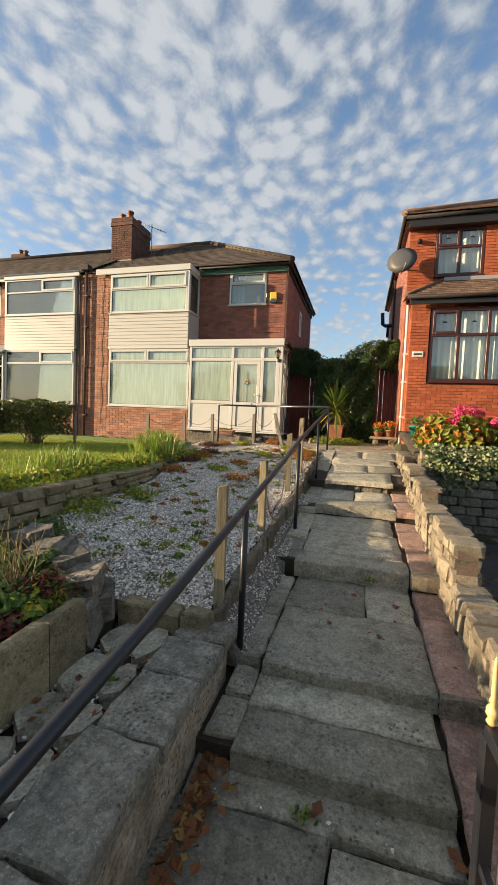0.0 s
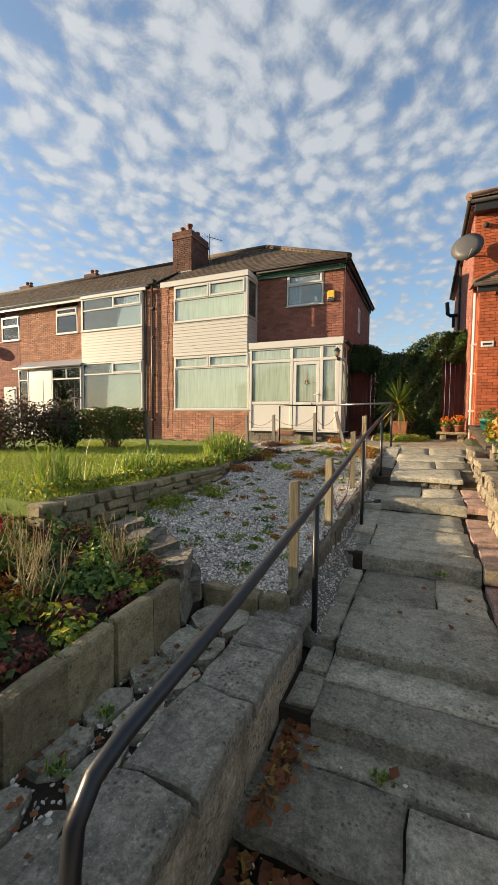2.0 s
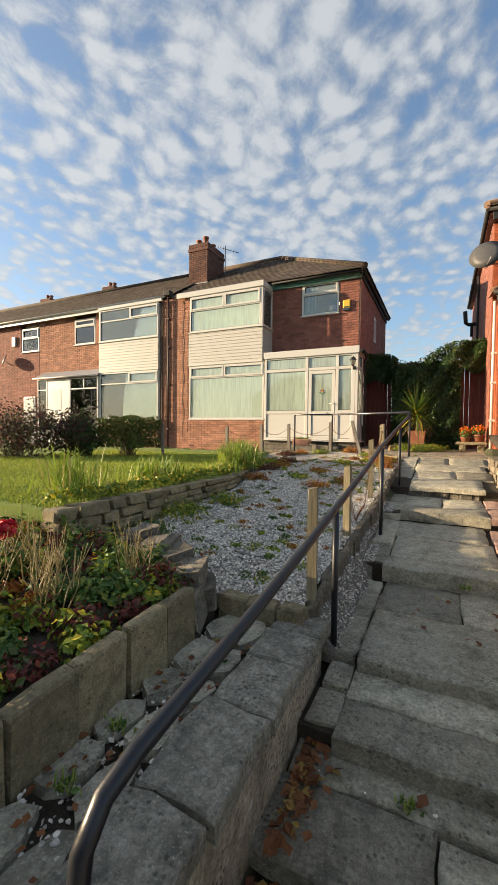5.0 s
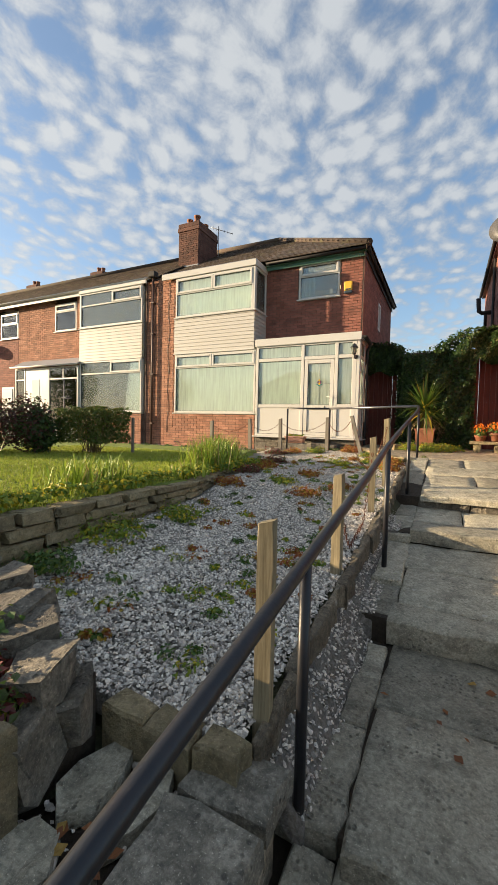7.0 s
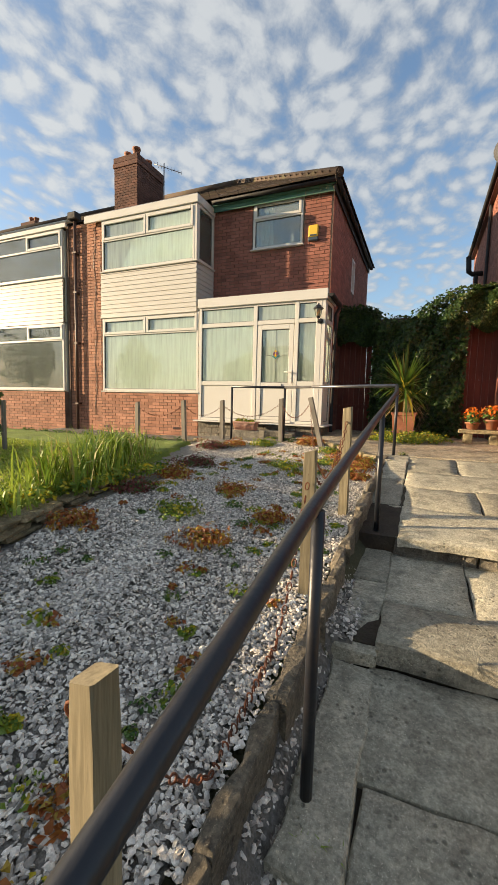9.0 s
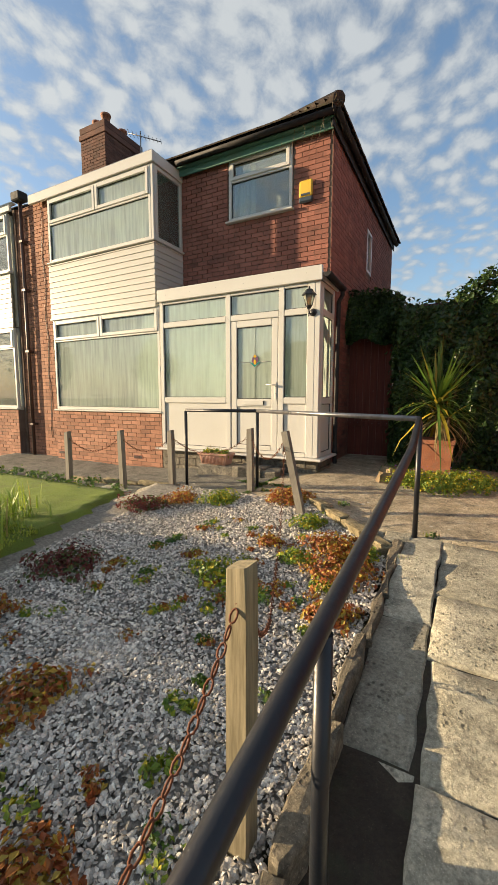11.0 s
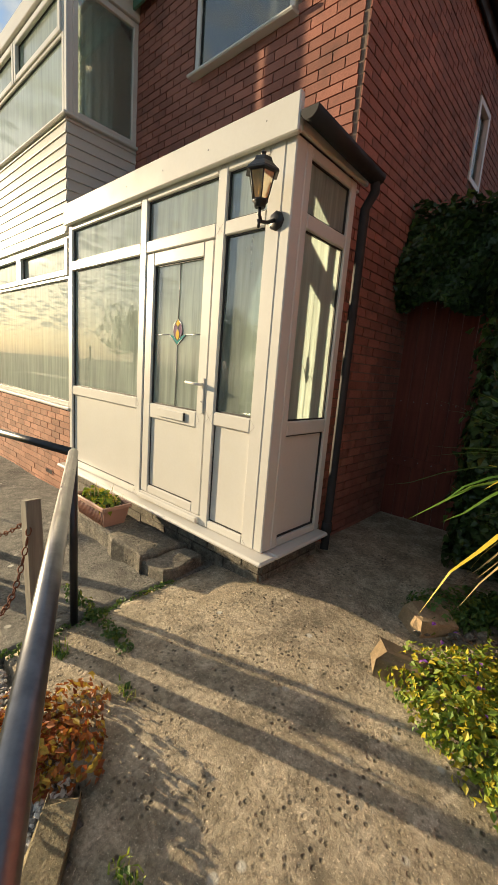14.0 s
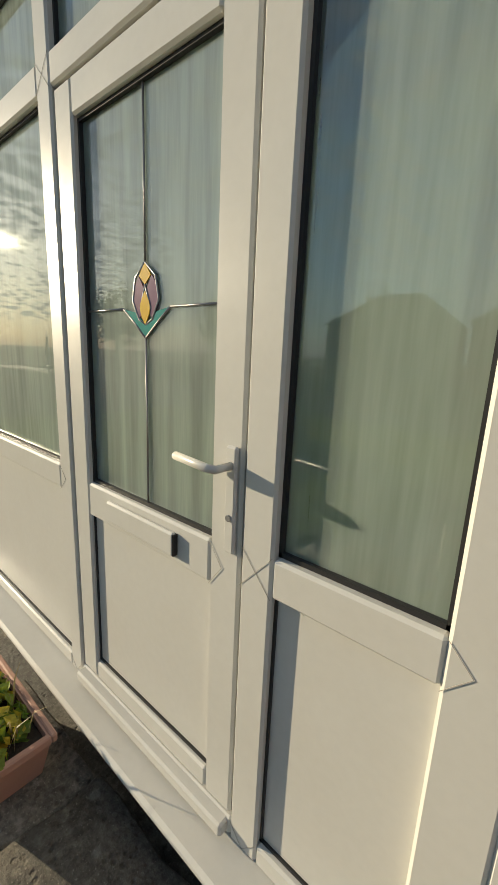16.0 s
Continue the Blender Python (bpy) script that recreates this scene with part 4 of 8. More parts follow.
def tiling(parent, origin, along, slope, length, run, material, wide=0.24, gauge=0.24, clip=None, seed=2, near=None, cap=250):
    """Lapped roof tiles from the eaves up; clip(v) gives the span of the course at v."""
    r = random.Random(seed)
    o, u, s = Vector(origin), Vector(along), Vector(slope)
    n = u.cross(s).normalized()
    if n.z < 0:
        n = -n
    ps = Pieces("tile", material, parent, cap)
    row, v = 0, 0.0
    while v < run:
        lo, hi = clip(v) if clip else (0, length)
        x = lo + (0.0 if row % 2 == 0 else -wide / 2)
        while x < hi:
            a, b = max(lo, x), min(hi, x + wide - 0.006)
            if b - a > 0.03:
                isnear = bool(near) and near[0] < (a + b) / 2 < near[1] and near[2] < v < near[3]
                tip = s * (gauge * 0.62) - n * 0.012
                ps.add(o + u * ((a + b) / 2) + s * (v + gauge * 0.5) + n * (0.020 + r.uniform(-0.003, 0.003)), u * ((b - a) / 2), tip, n * 0.011, isnear)
            x += wide
        v += gauge
        row += 1
    ps.close()


# ---------------------------------------------------------------- windows


def window(name, parent, x0, x1, y, z0, z1, material, transom=None, mull=(), top_mull=(), openers=(), f=0.055, glass=None, sill=True, depth=0.07, label="", sill_mat=None, sill_out=0.05):
    """A framed window facing -y with its sashes, panes and sill."""
    glass = glass or GLASS
    if parent is None:
        w = thing(name, label, "window", kind="structure")
    else:
        w = new(name)
        w.parent = parent
        if label:
            w["label"] = label
    bm = bmesh.new()
    bars = [(x0, x0 + f, z0, z1), (x1 - f, x1, z0, z1), (x0 + f, x1 - f, z0, z0 + f), (x0 + f, x1 - f, z1 - f, z1)]
    t0, t1 = (transom - f * 0.45, transom + f * 0.45) if transom else (z1 - f, z1 - f)
    if transom:
        bars.append((x0 + f, x1 - f, t0, t1))
    for m in mull:
        bars.append((m - f * 0.45, m + f * 0.45, z0 + f, t0))
    for m in top_mull:
        bars.append((m - f * 0.45, m + f * 0.45, t1, z1 - f))
    for a, b, c, d in bars:
        box(bm, a, b, y, y + depth, c, d, bevel=0.006)
    part("window_frame", bm, material, w)
    cells = []
    edges = [x0 + f] + [e for m in sorted(mull) for e in (m - f * 0.45, m + f * 0.45)] + [x1 - f]
    cells += [(edges[2 * i], edges[2 * i + 1], z0 + f, t0) for i in range(len(edges) // 2)]
    if transom:
        edges = [x0 + f] + [e for m in sorted(top_mull) for e in (m - f * 0.45, m + f * 0.45)] + [x1 - f]
        cells += [(edges[2 * i], edges[2 * i + 1], t1, z1 - f) for i in range(len(edges) // 2)]
    for k, (a, b, c, d) in enumerate(cells):
        if k in openers:
            bm = bmesh.new()
            g = 0.045
            for q in ((a - 0.015, a + g, c - 0.015, d + 0.015), (b - g, b + 0.015, c - 0.015, d + 0.015), (a + g, b - g, c - 0.015, c + g), (a + g, b - g, d - g, d + 0.015)):
                box(bm, q[0], q[1], y - 0.02, y + 0.02, q[2], q[3], bevel=0.006)
            part("sash", bm, material, w)
            a, b, c, d = a + g, b - g, c + g, d - g
        bm = bmesh.new()
        for q in ((a, a + 0.008, c, d), (b - 0.008, b, c, d), (a, b, c, c + 0.008), (a, b, d - 0.008, d)):
            box(bm, q[0], q[1], y + 0.018, y + 0.03, q[2], q[3])
        part("gasket", bm, GASKET, w)
        pane = boxpart("pane", w, glass, a + 0.002, b - 0.002, y + 0.03, y + 0.036, c + 0.002, d - 0.002, bevel=0)
        pane.visible_shadow = False
    if sill:
        boxpart("window_sill", w, sill_mat or material, x0 - 0.04, x1 + 0.04, y - sill_out, y + 0.06, z0 - 0.035, z0 - 0.003, bevel=0.01)
    return w


def room(name, x0, x1, y0, y1, z0, z1):
    """Plain inner walls behind a window, open at the front."""
    v = [(x0, y0, z0), (x1, y0, z0), (x1, y1, z0), (x0, y1, z0), (x0, y0, z1), (x1, y0, z1), (x1, y1, z1), (x0, y1, z1)]
    return tagged(raw(name, v, [(0, 1, 2, 3), (4, 7, 6, 5), (3, 2, 6, 7), (0, 3, 7, 4), (1, 5, 6, 2)], ROOM), "plain inner walls of a room behind glass", "room", kind="structure")


def vertical_blind(x0, x1, y, z0, z1, material, wide=0.089, turn=35, label="white vertical slatted blind hanging behind the window"):
    b = thing("vertical_blind", label, "blind", group="vertical blinds")
    boxpart("head_rail", b, WHITE, x0, x1, y - 0.02, y + 0.02, z1 - 0.04, z1, bevel=0.004)
    bm = bmesh.new()
    pts = [(-0.5, 0.0), (-0.2, 0.012), (0.2, 0.012), (0.5, 0.0)]
    vs = [[bm.verts.new((px * wide, py, z)) for z in (z0, z1 - 0.03)] for px, py in pts]
    for p, q in zip(vs, vs[1:]):
        bm.faces.new((p[0], q[0], q[1], p[1])).smooth = True
    me = bpy.data.meshes.new("slat")
    bm.to_mesh(me)
    bm.free()
    me.materials.append(material)
    n = int((x1 - x0) / (wide * 0.9))
    for i in range(n):
        ob = new("slat", me)
        ob.parent = b
        ob.matrix_basis = pose(x0 + (i + 0.5) * (x1 - x0) / n, y, 0, 0, 0, turn + random.uniform(-3, 3))
    return b


def net_curtain(x0, x1, y, z0, z1, material=None, fold=0.11, depth=0.02, label="pale net curtain hanging in soft folds"):
    n = max(6, int((x1 - x0) / 0.018))
    r = random.Random(round(x0 * 100))
    ph = [r.uniform(0, 6.28) for _ in range(3)]
    v, f = [], []
    for i in range(n + 1):
        x = x0 + (x1 - x0) * i / n
        d = depth * (math.sin(x / fold * 6.283 + ph[0]) + 0.5 * math.sin(x / fold * 2.7 * 2.1 + ph[1]))
        for z in (z0, (z0 + z1) / 2, z1):
            v.append((x, y + d * (1.2 - 0.5 * (z - z0) / (z1 - z0)), z))
    for i in range(n):
        for j in range(2):
            f.append((3 * i + j, 3 * i + 3 + j, 3 * i + 4 + j, 3 * i + 1 + j))
    return tagged(raw("net_curtain", v, f, material or NET, None, True), label, "curtain", "net curtains")


def cladding(parent, x0, x1, y, z0, z1, material, board=0.105, side=None):
    """Overlapping horizontal boards; side gives a return along y."""
    z = z0
    while z < z1 - 0.01:
        h = min(board, z1 - z)
        bm = bmesh.new()
        if side is None:
            v = [(x0, y, z + h), (x0, y - 0.014, z + 0.012), (x0, y - 0.014, z), (x0, y + 0.02, z), (x0, y + 0.02, z + h)]
            e = Vector((x1 - x0, 0, 0))
        else:
            v = [(side, x0, z + h), (side + 0.014, x0, z + 0.012), (side + 0.014, x0, z), (side - 0.02, x0, z), (side - 0.02, x0, z + h)]
            e = Vector((0, x1 - x0, 0))
        a = [bm.verts.new(p) for p in v]
        b = [bm.verts.new(Vector(p) + e) for p in v]
        bm.faces.new(a)
        bm.faces.new(b[::-1])
        for i in range(5):
            bm.faces.new((a[i], a[(i + 1) % 5], b[(i + 1) % 5], b[i]))
        part("cladding_board", bm, material, parent)
        z += h


def gutter(parent, pts, r=0.055, material=None, name="gutter"):
    """A half-round channel along the points."""
    bm = bmesh.new()
    rings = []
    pts = [Vector(p) for p in pts]
    for k, p in enumerate(pts):
        d = (pts[min(k + 1, len(pts) - 1)] - pts[max(k - 1, 0)])
        d.z = 0
        d.normalize()
        s = Vector((-d.y, d.x, 0))
        rings.append([bm.verts.new(p + s * r * math.cos(a) + Vector((0, 0, r * math.sin(a)))) for a in (math.pi * (1 + i / 8) for i in range(9))])
    for a, b in zip(rings, rings[1:]):
        for i in range(8):
            bm.faces.new((a[i], b[i], b[i + 1], a[i + 1])).smooth = True
    for q in (rings[0], rings[-1]):
        bm.faces.new(q)
    ob = part(name, bm, material or DPIPE, parent)
    m = ob.modifiers.new("wall", "SOLIDIFY")
    m.thickness = 0.006
    return ob


# ---------------------------------------------------------------- the house with the porch
XR, YM = -0.125, 0.82       # its corner: side wall and main front wall
house = thing("house", "brown-red brick end house with white bay windows and porch", "house")
# walls: cores with openings, then the bricks
for nm, d in (("wall", (-2.97, -1.97, YM, YM + 0.25, 2.4, 5.20)), ("wall", (-0.76, XR, YM, YM + 0.25, 2.4, 5.20)), ("wall", (-1.97, -0.76, YM, YM + 0.25, 2.4, 4.14)),
              ("wall", (XR - 0.25, XR, YM + 0.25, 3.3, -0.3, 5.20)), ("wall", (XR - 0.25, XR, 3.3, 3.75, -0.3, 3.75)), ("wall", (XR - 0.25, XR, 3.75, 6.4, -0.3, 5.20)),
              ("wall", (XR - 0.25, XR, 3.3, 3.75, 4.6, 5.20)), ("wall", (-0.45, XR, YM, YM + 0.25, -0.3, 2.4)), ("wall", (-6.3, XR - 0.25, 6.15, 6.4, -0.3, 5.2)),
              ("wall", (-5.74, -2.89, 0.02, 0.25, -0.35, 0.83)), ("wall", (-6.30, -5.745, 0.14, 0.40, -0.35, 5.16)), ("wall", (-6.98, -6.31, 0.20, 0.45, -0.35, 5.16))):
    boxpart(nm, house, MORTAR, *d, bevel=0)
front = brickwork(house, (-2.97, YM, 2.4), (1, 0, 0), (0, -1, 0), 2.81, 2.80, BRICK_L, [(0.985, 2.225, 1.72, 2.9)], (0.6, 2.9, 0.4, 2.9), 3)
brickwork(house, (XR, YM, -0.3), (0, 1, 0), (1, 0, 0), 5.58, 5.5, BRICK_L, [(2.46, 2.95, 4.03, 4.92)], (0, 1.3, 0.2, 5.4), 4)
brickwork(house, (-5.74, 0.02, -0.35), (1, 0, 0), (0, -1, 0), 2.85, 1.18, BRICK_N, (), (0.9, 2.9, 0, 1.2), 5)
brickwork(house, (-6.30, 0.14, -0.35), (1, 0, 0), (0, -1, 0), 0.55, 5.5, BRICK_N, (), (0, 0.5, 0, 3.2), 6)
brickwork(house, (-6.98, 0.20, -0.35), (1, 0, 0), (0, -1, 0), 0.66, 5.5, BRICK_N, (), None, 7)
brickwork(house, (-0.45, YM, -0.3), (1, 0, 0), (0, -1, 0), 0.35, 2.7, BRICK_L, (), None, 8)
for k, (x, z) in enumerate(((-3.46, 0.02), (-5.59, -0.03))):
    vent = new("air_brick")
    vent.parent = house
    boxpart("grille_frame", vent, BRICK_L, x - 0.11, x + 0.11, 0.004, 0.03, z - 0.035, z + 0.035, bevel=0.004)
    for i in range(7):
        boxpart("slot", vent, GASKET, x - 0.095 + i * 0.028, x - 0.08 + i * 0.028, 0.001, 0.01, z - 0.024, z + 0.024, bevel=0)

# lower and upper bay windows of one width
BX0, BX1, BY = -5.72, -2.975, 0.03
window("window", house, BX0, BX1 + 0.07, BY, 0.88, 2.69, WHITE, 2.27, (), (-4.36,), (1, 2), label="large white-framed ground floor window", glass=GLASSP)
window("window", house, BX0, BX1 - 0.06, BY, 3.82, 5.03, WHITE, 4.55, (), (-4.36,), (1, 2), label="white-framed upper bay window", glass=GLASSP)
boxpart("bay_post", house, WHITE, BX1 - 0.06, BX1, BY, BY + 0.07, 3.82, 5.03, bevel=0.008)
cladding(house, BX0 - 0.03, BX1, BY, 2.70, 3.785, CLAD)
cladding(house, BY, YM, 0, 2.70, 3.785, CLAD, side=BX1)
boxpart("bay_fascia", house, WHITE, -6.25, BX1 + 0.03, BY - 0.04, BY + 0.02, 5.035, 5.205, bevel=0.006)
boxpart("bay_fascia", house, WHITE, BX1 - 0.02, BX1 + 0.03, BY + 0.02, YM, 5.035, 5.205, bevel=0.006)
boxpart("bay_roof", house, LEAD, -6.25, BX1 + 0.02, BY - 0.03, 1.3, 5.20, 5.225, bevel=0.01)
boxpart("bay_trim", house, WHITE, BX0 - 0.03, BX1 + 0.02, BY - 0.035, BY + 0.02, 2.685, 2.715, bevel=0.004)
# the bay's return: glass towards the side
ret = new("window")
ret.parent = house
bm = bmesh.new()
for a, b, c, d in ((BY + 0.07, BY + 0.12, 3.82, 5.03), (YM - 0.06, YM, 3.82, 5.03), (BY + 0.12, YM - 0.06, 3.82, 3.88), (BY + 0.12, YM - 0.06, 4.97, 5.03)):
    box(bm, BX1 - 0.06, BX1, a, b, c, d, bevel=0.005)
part("window_frame", bm, WHITE, ret)
boxpart("pane", ret, GLASSH, BX1 - 0.034, BX1 - 0.028, BY + 0.12, YM - 0.06, 3.88, 4.97, bevel=0).visible_shadow = False
boxpart("window_sill", ret, WHITE, BX1 - 0.05, BX1 + 0.05, BY - 0.05, YM, 3.785, 3.817, bevel=0.008)
# upper front window
window("window", house, -1.955, -0.775, YM - 0.02, 4.155, 5.17, WHITE, 4.80, (), (), (1,), label="white-framed bedroom window", sill_out=0.07, glass=GLASSH)
# small side window
sw = new("window")
sw.parent = house
bm = bmesh.new()
for a, b, c, d in ((3.3, 3.36, 3.75, 4.6), (3.69, 3.75, 3.75, 4.6), (3.36, 3.69, 3.75, 3.81), (3.36, 3.69, 4.54, 4.6)):
    box(bm, XR - 0.07, XR + 0.02, a, b, c, d, bevel=0.005)
part("window_frame", bm, WHITE, sw)
boxpart("pane", sw, GLASS, XR - 0.03, XR - 0.024, 3.36, 3.69, 3.81, 4.54, bevel=0).visible_shadow = False
room("room_1", -5.7, -2.99, 0.13, 2.4, -0.2, 2.72)
# the upper bay room is open to the glass of the return
r2 = [(x, y, z) for z in (2.75, 5.0) for x, y in ((-5.7, 0.13), (-3.045, 0.13), (-3.045, YM), (-3.045, 2.6), (-5.7, 2.6))]
tagged(raw("room_2", r2, [(0, 1, 2, 3, 4), (9, 8, 7, 6, 5), (4, 3, 8, 9), (0, 4, 9, 5), (2, 7, 8, 3)], ROOM), "plain inner walls of a room behind glass", "room", kind="structure")
room("room_3", -2.6, -0.4, YM + 0.06, 3.2, 2.9, 5.19)
vertical_blind(-5.66, -2.97, 0.17, 0.92, 2.62, BLIND, label="white vertical slatted blind behind the ground floor window")
net_curtain(-5.66, -3.75, 0.2, 3.85, 4.98, label="pale net curtain behind the upper bay window")
net_curtain(-3.78, -3.05, 0.20, 3.85, 4.98, BLIND, 0.16, 0.03, label="long pale curtain gathered at the end of the bay")
side_net = net_curtain(0.0, 0.46, 0.0, 3.85, 4.98, BLIND, 0.10, 0.02, label="pale curtain gathered beside the bay's side glass")
side_net.matrix_basis = pose(-3.12, 0.15, 0, 0, 0, 90)
net_curtain(-1.9, -1.5, YM + 0.12, 4.2, 5.1, label="pale curtain drawn aside in the bedroom window")
lamp_bulb = bpy.data.materials.new("warm_bulb")
lamp_bulb.use_nodes = True
lb = lamp_bulb.node_tree.nodes["Principled BSDF"]
lb.inputs["Emission Color"].default_value, lb.inputs["Emission Strength"].default_value = (1.0, 0.62, 0.28, 1), 6.0
pend = thing("pendant_lamp", "lit pendant bulb hanging in the bedroom", "lamp")
bm = bmesh.new()
tube(bm, [(-1.05, 2.0, 5.15), (-1.05, 2.0, 4.86)], 0.004, 6)
part("cord", bm, GASKET, pend)
bm = bmesh.new()
bmesh.ops.create_icosphere(bm, subdivisions=2, radius=0.05, matrix=pose(-1.05, 2.0, 4.80))
part("bulb", bm, lamp_bulb, pend, "glowing warm bulb")
# eaves
EZ = 5.27
boxpart("fascia_board", house, GREENP, -2.95, XR + 0.05, YM - 0.10, YM - 0.07, 5.10, 5.24, bevel=0.004, label="faded green fascia board")
boxpart("soffit", house, GREENP, -2.95, XR + 0.06, YM - 0.18, YM, 5.205, 5.225, bevel=0)
gutter(house, [(-2.9, YM - 0.24, EZ), (XR + 0.11, YM - 0.24, EZ)], 0.055)
gutter(house, [(XR + 0.11, YM - 0.24, EZ), (XR + 0.11, 6.45, EZ)], 0.055)
boxpart("fascia_board", house, DPIPE, XR + 0.03, XR + 0.055, YM - 0.17, 6.42, 5.10, 5.25, bevel=0.004)
boxpart("soffit", house, DPIPE, XR, XR + 0.05, YM - 0.16, 6.42, 5.205, 5.22, bevel=0)
# roof: front slope, hipped end, back slope
roof = new("roof")
roof.parent = house
RZ, RY, HX = 7.70, 4.40, -4.05
e0, e1 = 5.30, YM - 0.28
v = [(-7.0, e1, e0), (XR + 0.16, e1, e0), (XR + 0.16, 6.55, e0), (-7.0, 6.55, e0), (-7.0, RY, RZ), (HX, RY, RZ)]
raw("roof_deck", v, [(0, 1, 5, 4), (1, 2, 5), (2, 3, 4, 5)], TILE, roof)
sl = Vector((0, RY - e1, RZ - e0))
run = sl.length
tiling(roof, (-7.0, e1, e0), (1, 0, 0), sl.normalized(), XR + 7.16, run, TILE, clip=lambda v: (0, XR + 7.16 - v / run * (XR + 0.16 - HX)), near=(4.0, 7.2, 0, 2.6), cap=250)
hs = Vector((HX - XR - 0.16, 0, RZ - e0))
hr = hs.length
tiling(roof, (XR + 0.16, 6.55, e0), (0, -1, 0), hs.normalized(), 6.55 - e1, hr, TILE, clip=lambda v: ((6.55 - RY) * v / hr, 6.55 - e1 - (RY - e1) * v / hr), seed=6)
bm = bmesh.new()
tube(bm, [(XR + 0.16, e1, e0 + 0.05), (HX, RY, RZ + 0.05)], 0.10, 8)
part("hip_tiles", bm, TILE, roof)
bm = bmesh.new()
tube(bm, [(-7.0, RY, RZ + 0.05), (HX, RY, RZ + 0.05)], 0.11, 8)
part("ridge_tiles", bm, TILE, roof)
# dead creeper along the eaves
r3 = random.Random(31)
cre = thing("dead_creeper", "dry leafless creeper stems clinging under the eaves", "creeper")
bm = bmesh.new()
for k in range(70):
    y = r3.uniform(0.4, 6.5)
    p = Vector((XR + 0.08 + r3.uniform(0, 0.06), y, EZ + r3.uniform(-0.02, 0.05)))
    q = p + Vector((r3.uniform(0.0, 0.10), r3.uniform(-0.25, 0.25), r3.uniform(-0.28, 0.12)))
    tube(bm, [p, p.lerp(q, 0.5) + Vector((r3.uniform(-0.03, 0.05), 0, r3.uniform(0, 0.05))), q], 0.004, 4, 0.5, False)
for k in range(26):
    p = Vector((r3.uniform(-0.9, XR), YM - 0.22 + r3.uniform(-0.03, 0.1), EZ + r3.uniform(-0.05, 0.06)))
    q = p + Vector((r3.uniform(-0.2, 0.2), r3.uniform(0.0, 0.16), r3.uniform(-0.35, 0.05)))
    tube(bm, [p, p.lerp(q, 0.5) + Vector((r3.uniform(-0.03, 0.05), 0, 0.02)), q], 0.004, 4, 0.5, False)
part("stems", bm, TWIG, cre)


def chimney(label, x0, x1, y0, y1, z0, z1, material, pots, mortar):
    c = thing("chimney", label, "chimney")
    boxpart("stack", c, mortar, x0, x1, y0, y1, z0, z1, bevel=0)
    for (o, a, n, ln) in (((x0, y0, z0), (1, 0, 0), (0, -1, 0), x1 - x0), ((x1, y0, z0), (0, 1, 0), (1, 0, 0), y1 - y0), ((x0, y1, z0), (0, -1, 0), (-1, 0, 0), y1 - y0)):
        brickwork(c, o, a, n, ln, z1 - z0, material, seed=11)
    boxpart("cap_course", c, material, x0 - 0.04, x1 + 0.04, y0 - 0.04, y1 + 0.04, z1 - 0.30, z1 - 0.17, bevel=0.01)
    boxpart("cap_course", c, material, x0 - 0.025, x1 + 0.025, y0 - 0.025, y1 + 0.025, z1 - 0.16, z1 + 0.0, bevel=0.01)
    for px, py, r, h in pots:
        bm = bmesh.new()
        lathe(bm, [(r, z1 - 0.02), (r * 0.92, z1 + 0.05), (r * 0.85, z1 + h - 0.06), (r * 1.08, z1 + h - 0.05), (r * 1.08, z1 + h), (r * 0.8, z1 + h), (r * 0.7, z1 + 0.1)], px, py, 14)
        part("chimney_pot", bm, POT, c)
    return c


chimney("tall brown brick chimney stack with clay pots", -7.32, -6.45, 2.3, 3.6, 6.0, 8.02, BRICK_C, ((-7.05, 2.6, 0.11, 0.26), (-6.72, 2.6, 0.12, 0.34), (-6.75, 3.2, 0.12, 0.28), (-7.05, 3.2, 0.1, 0.3)), MORTAR)
chimney("low far chimney with clay pots behind the ridge", -5.5, -4.8, 4.9, 5.5, 5.2, 6.75, BRICK_C, ((-5.35, 5.15, 0.12, 0.35), (-4.98, 5.15, 0.14, 0.4)), MORTAR)
boxpart("flashing", house, LEAD, -7.4, -6.38, 2.2, 2.29, 6.25, 6.42, bevel=0.01)


def aerial(x, y, z, h, label, turn=30, n=9):
    a = thing("tv_aerial", label, "aerial")
    bm = bmesh.new()
    tube(bm, [(x, y, z), (x, y, z + h)], 0.018, 6)
    part("mast", bm, GREYP, a)
    c, s = math.cos(radians(turn)), math.sin(radians(turn))
    bm = bmesh.new()
    tube(bm, [(x - 0.3 * c, y - 0.3 * s, z + h - 0.05), (x + 0.55 * c, y + 0.55 * s, z + h - 0.25)], 0.012, 6)
    part("boom", bm, GREYP, a)
    bm = bmesh.new()
    for k in range(n):
        t = k / (n - 1)
        px, py, pz = x + (-0.3 + 0.85 * t) * c, y + (-0.3 + 0.85 * t) * s, z + h - 0.05 - 0.2 * t
        w = 0.16 - 0.06 * t
        tube(bm, [(px - w * s, py + w * c, pz), (px + w * s, py - w * c, pz)], 0.006, 4)
    part("elements", bm, GREYP, a)


aerial(-6.2, 3.3, 6.6, 1.6, "television aerial on a mast by the chimney")
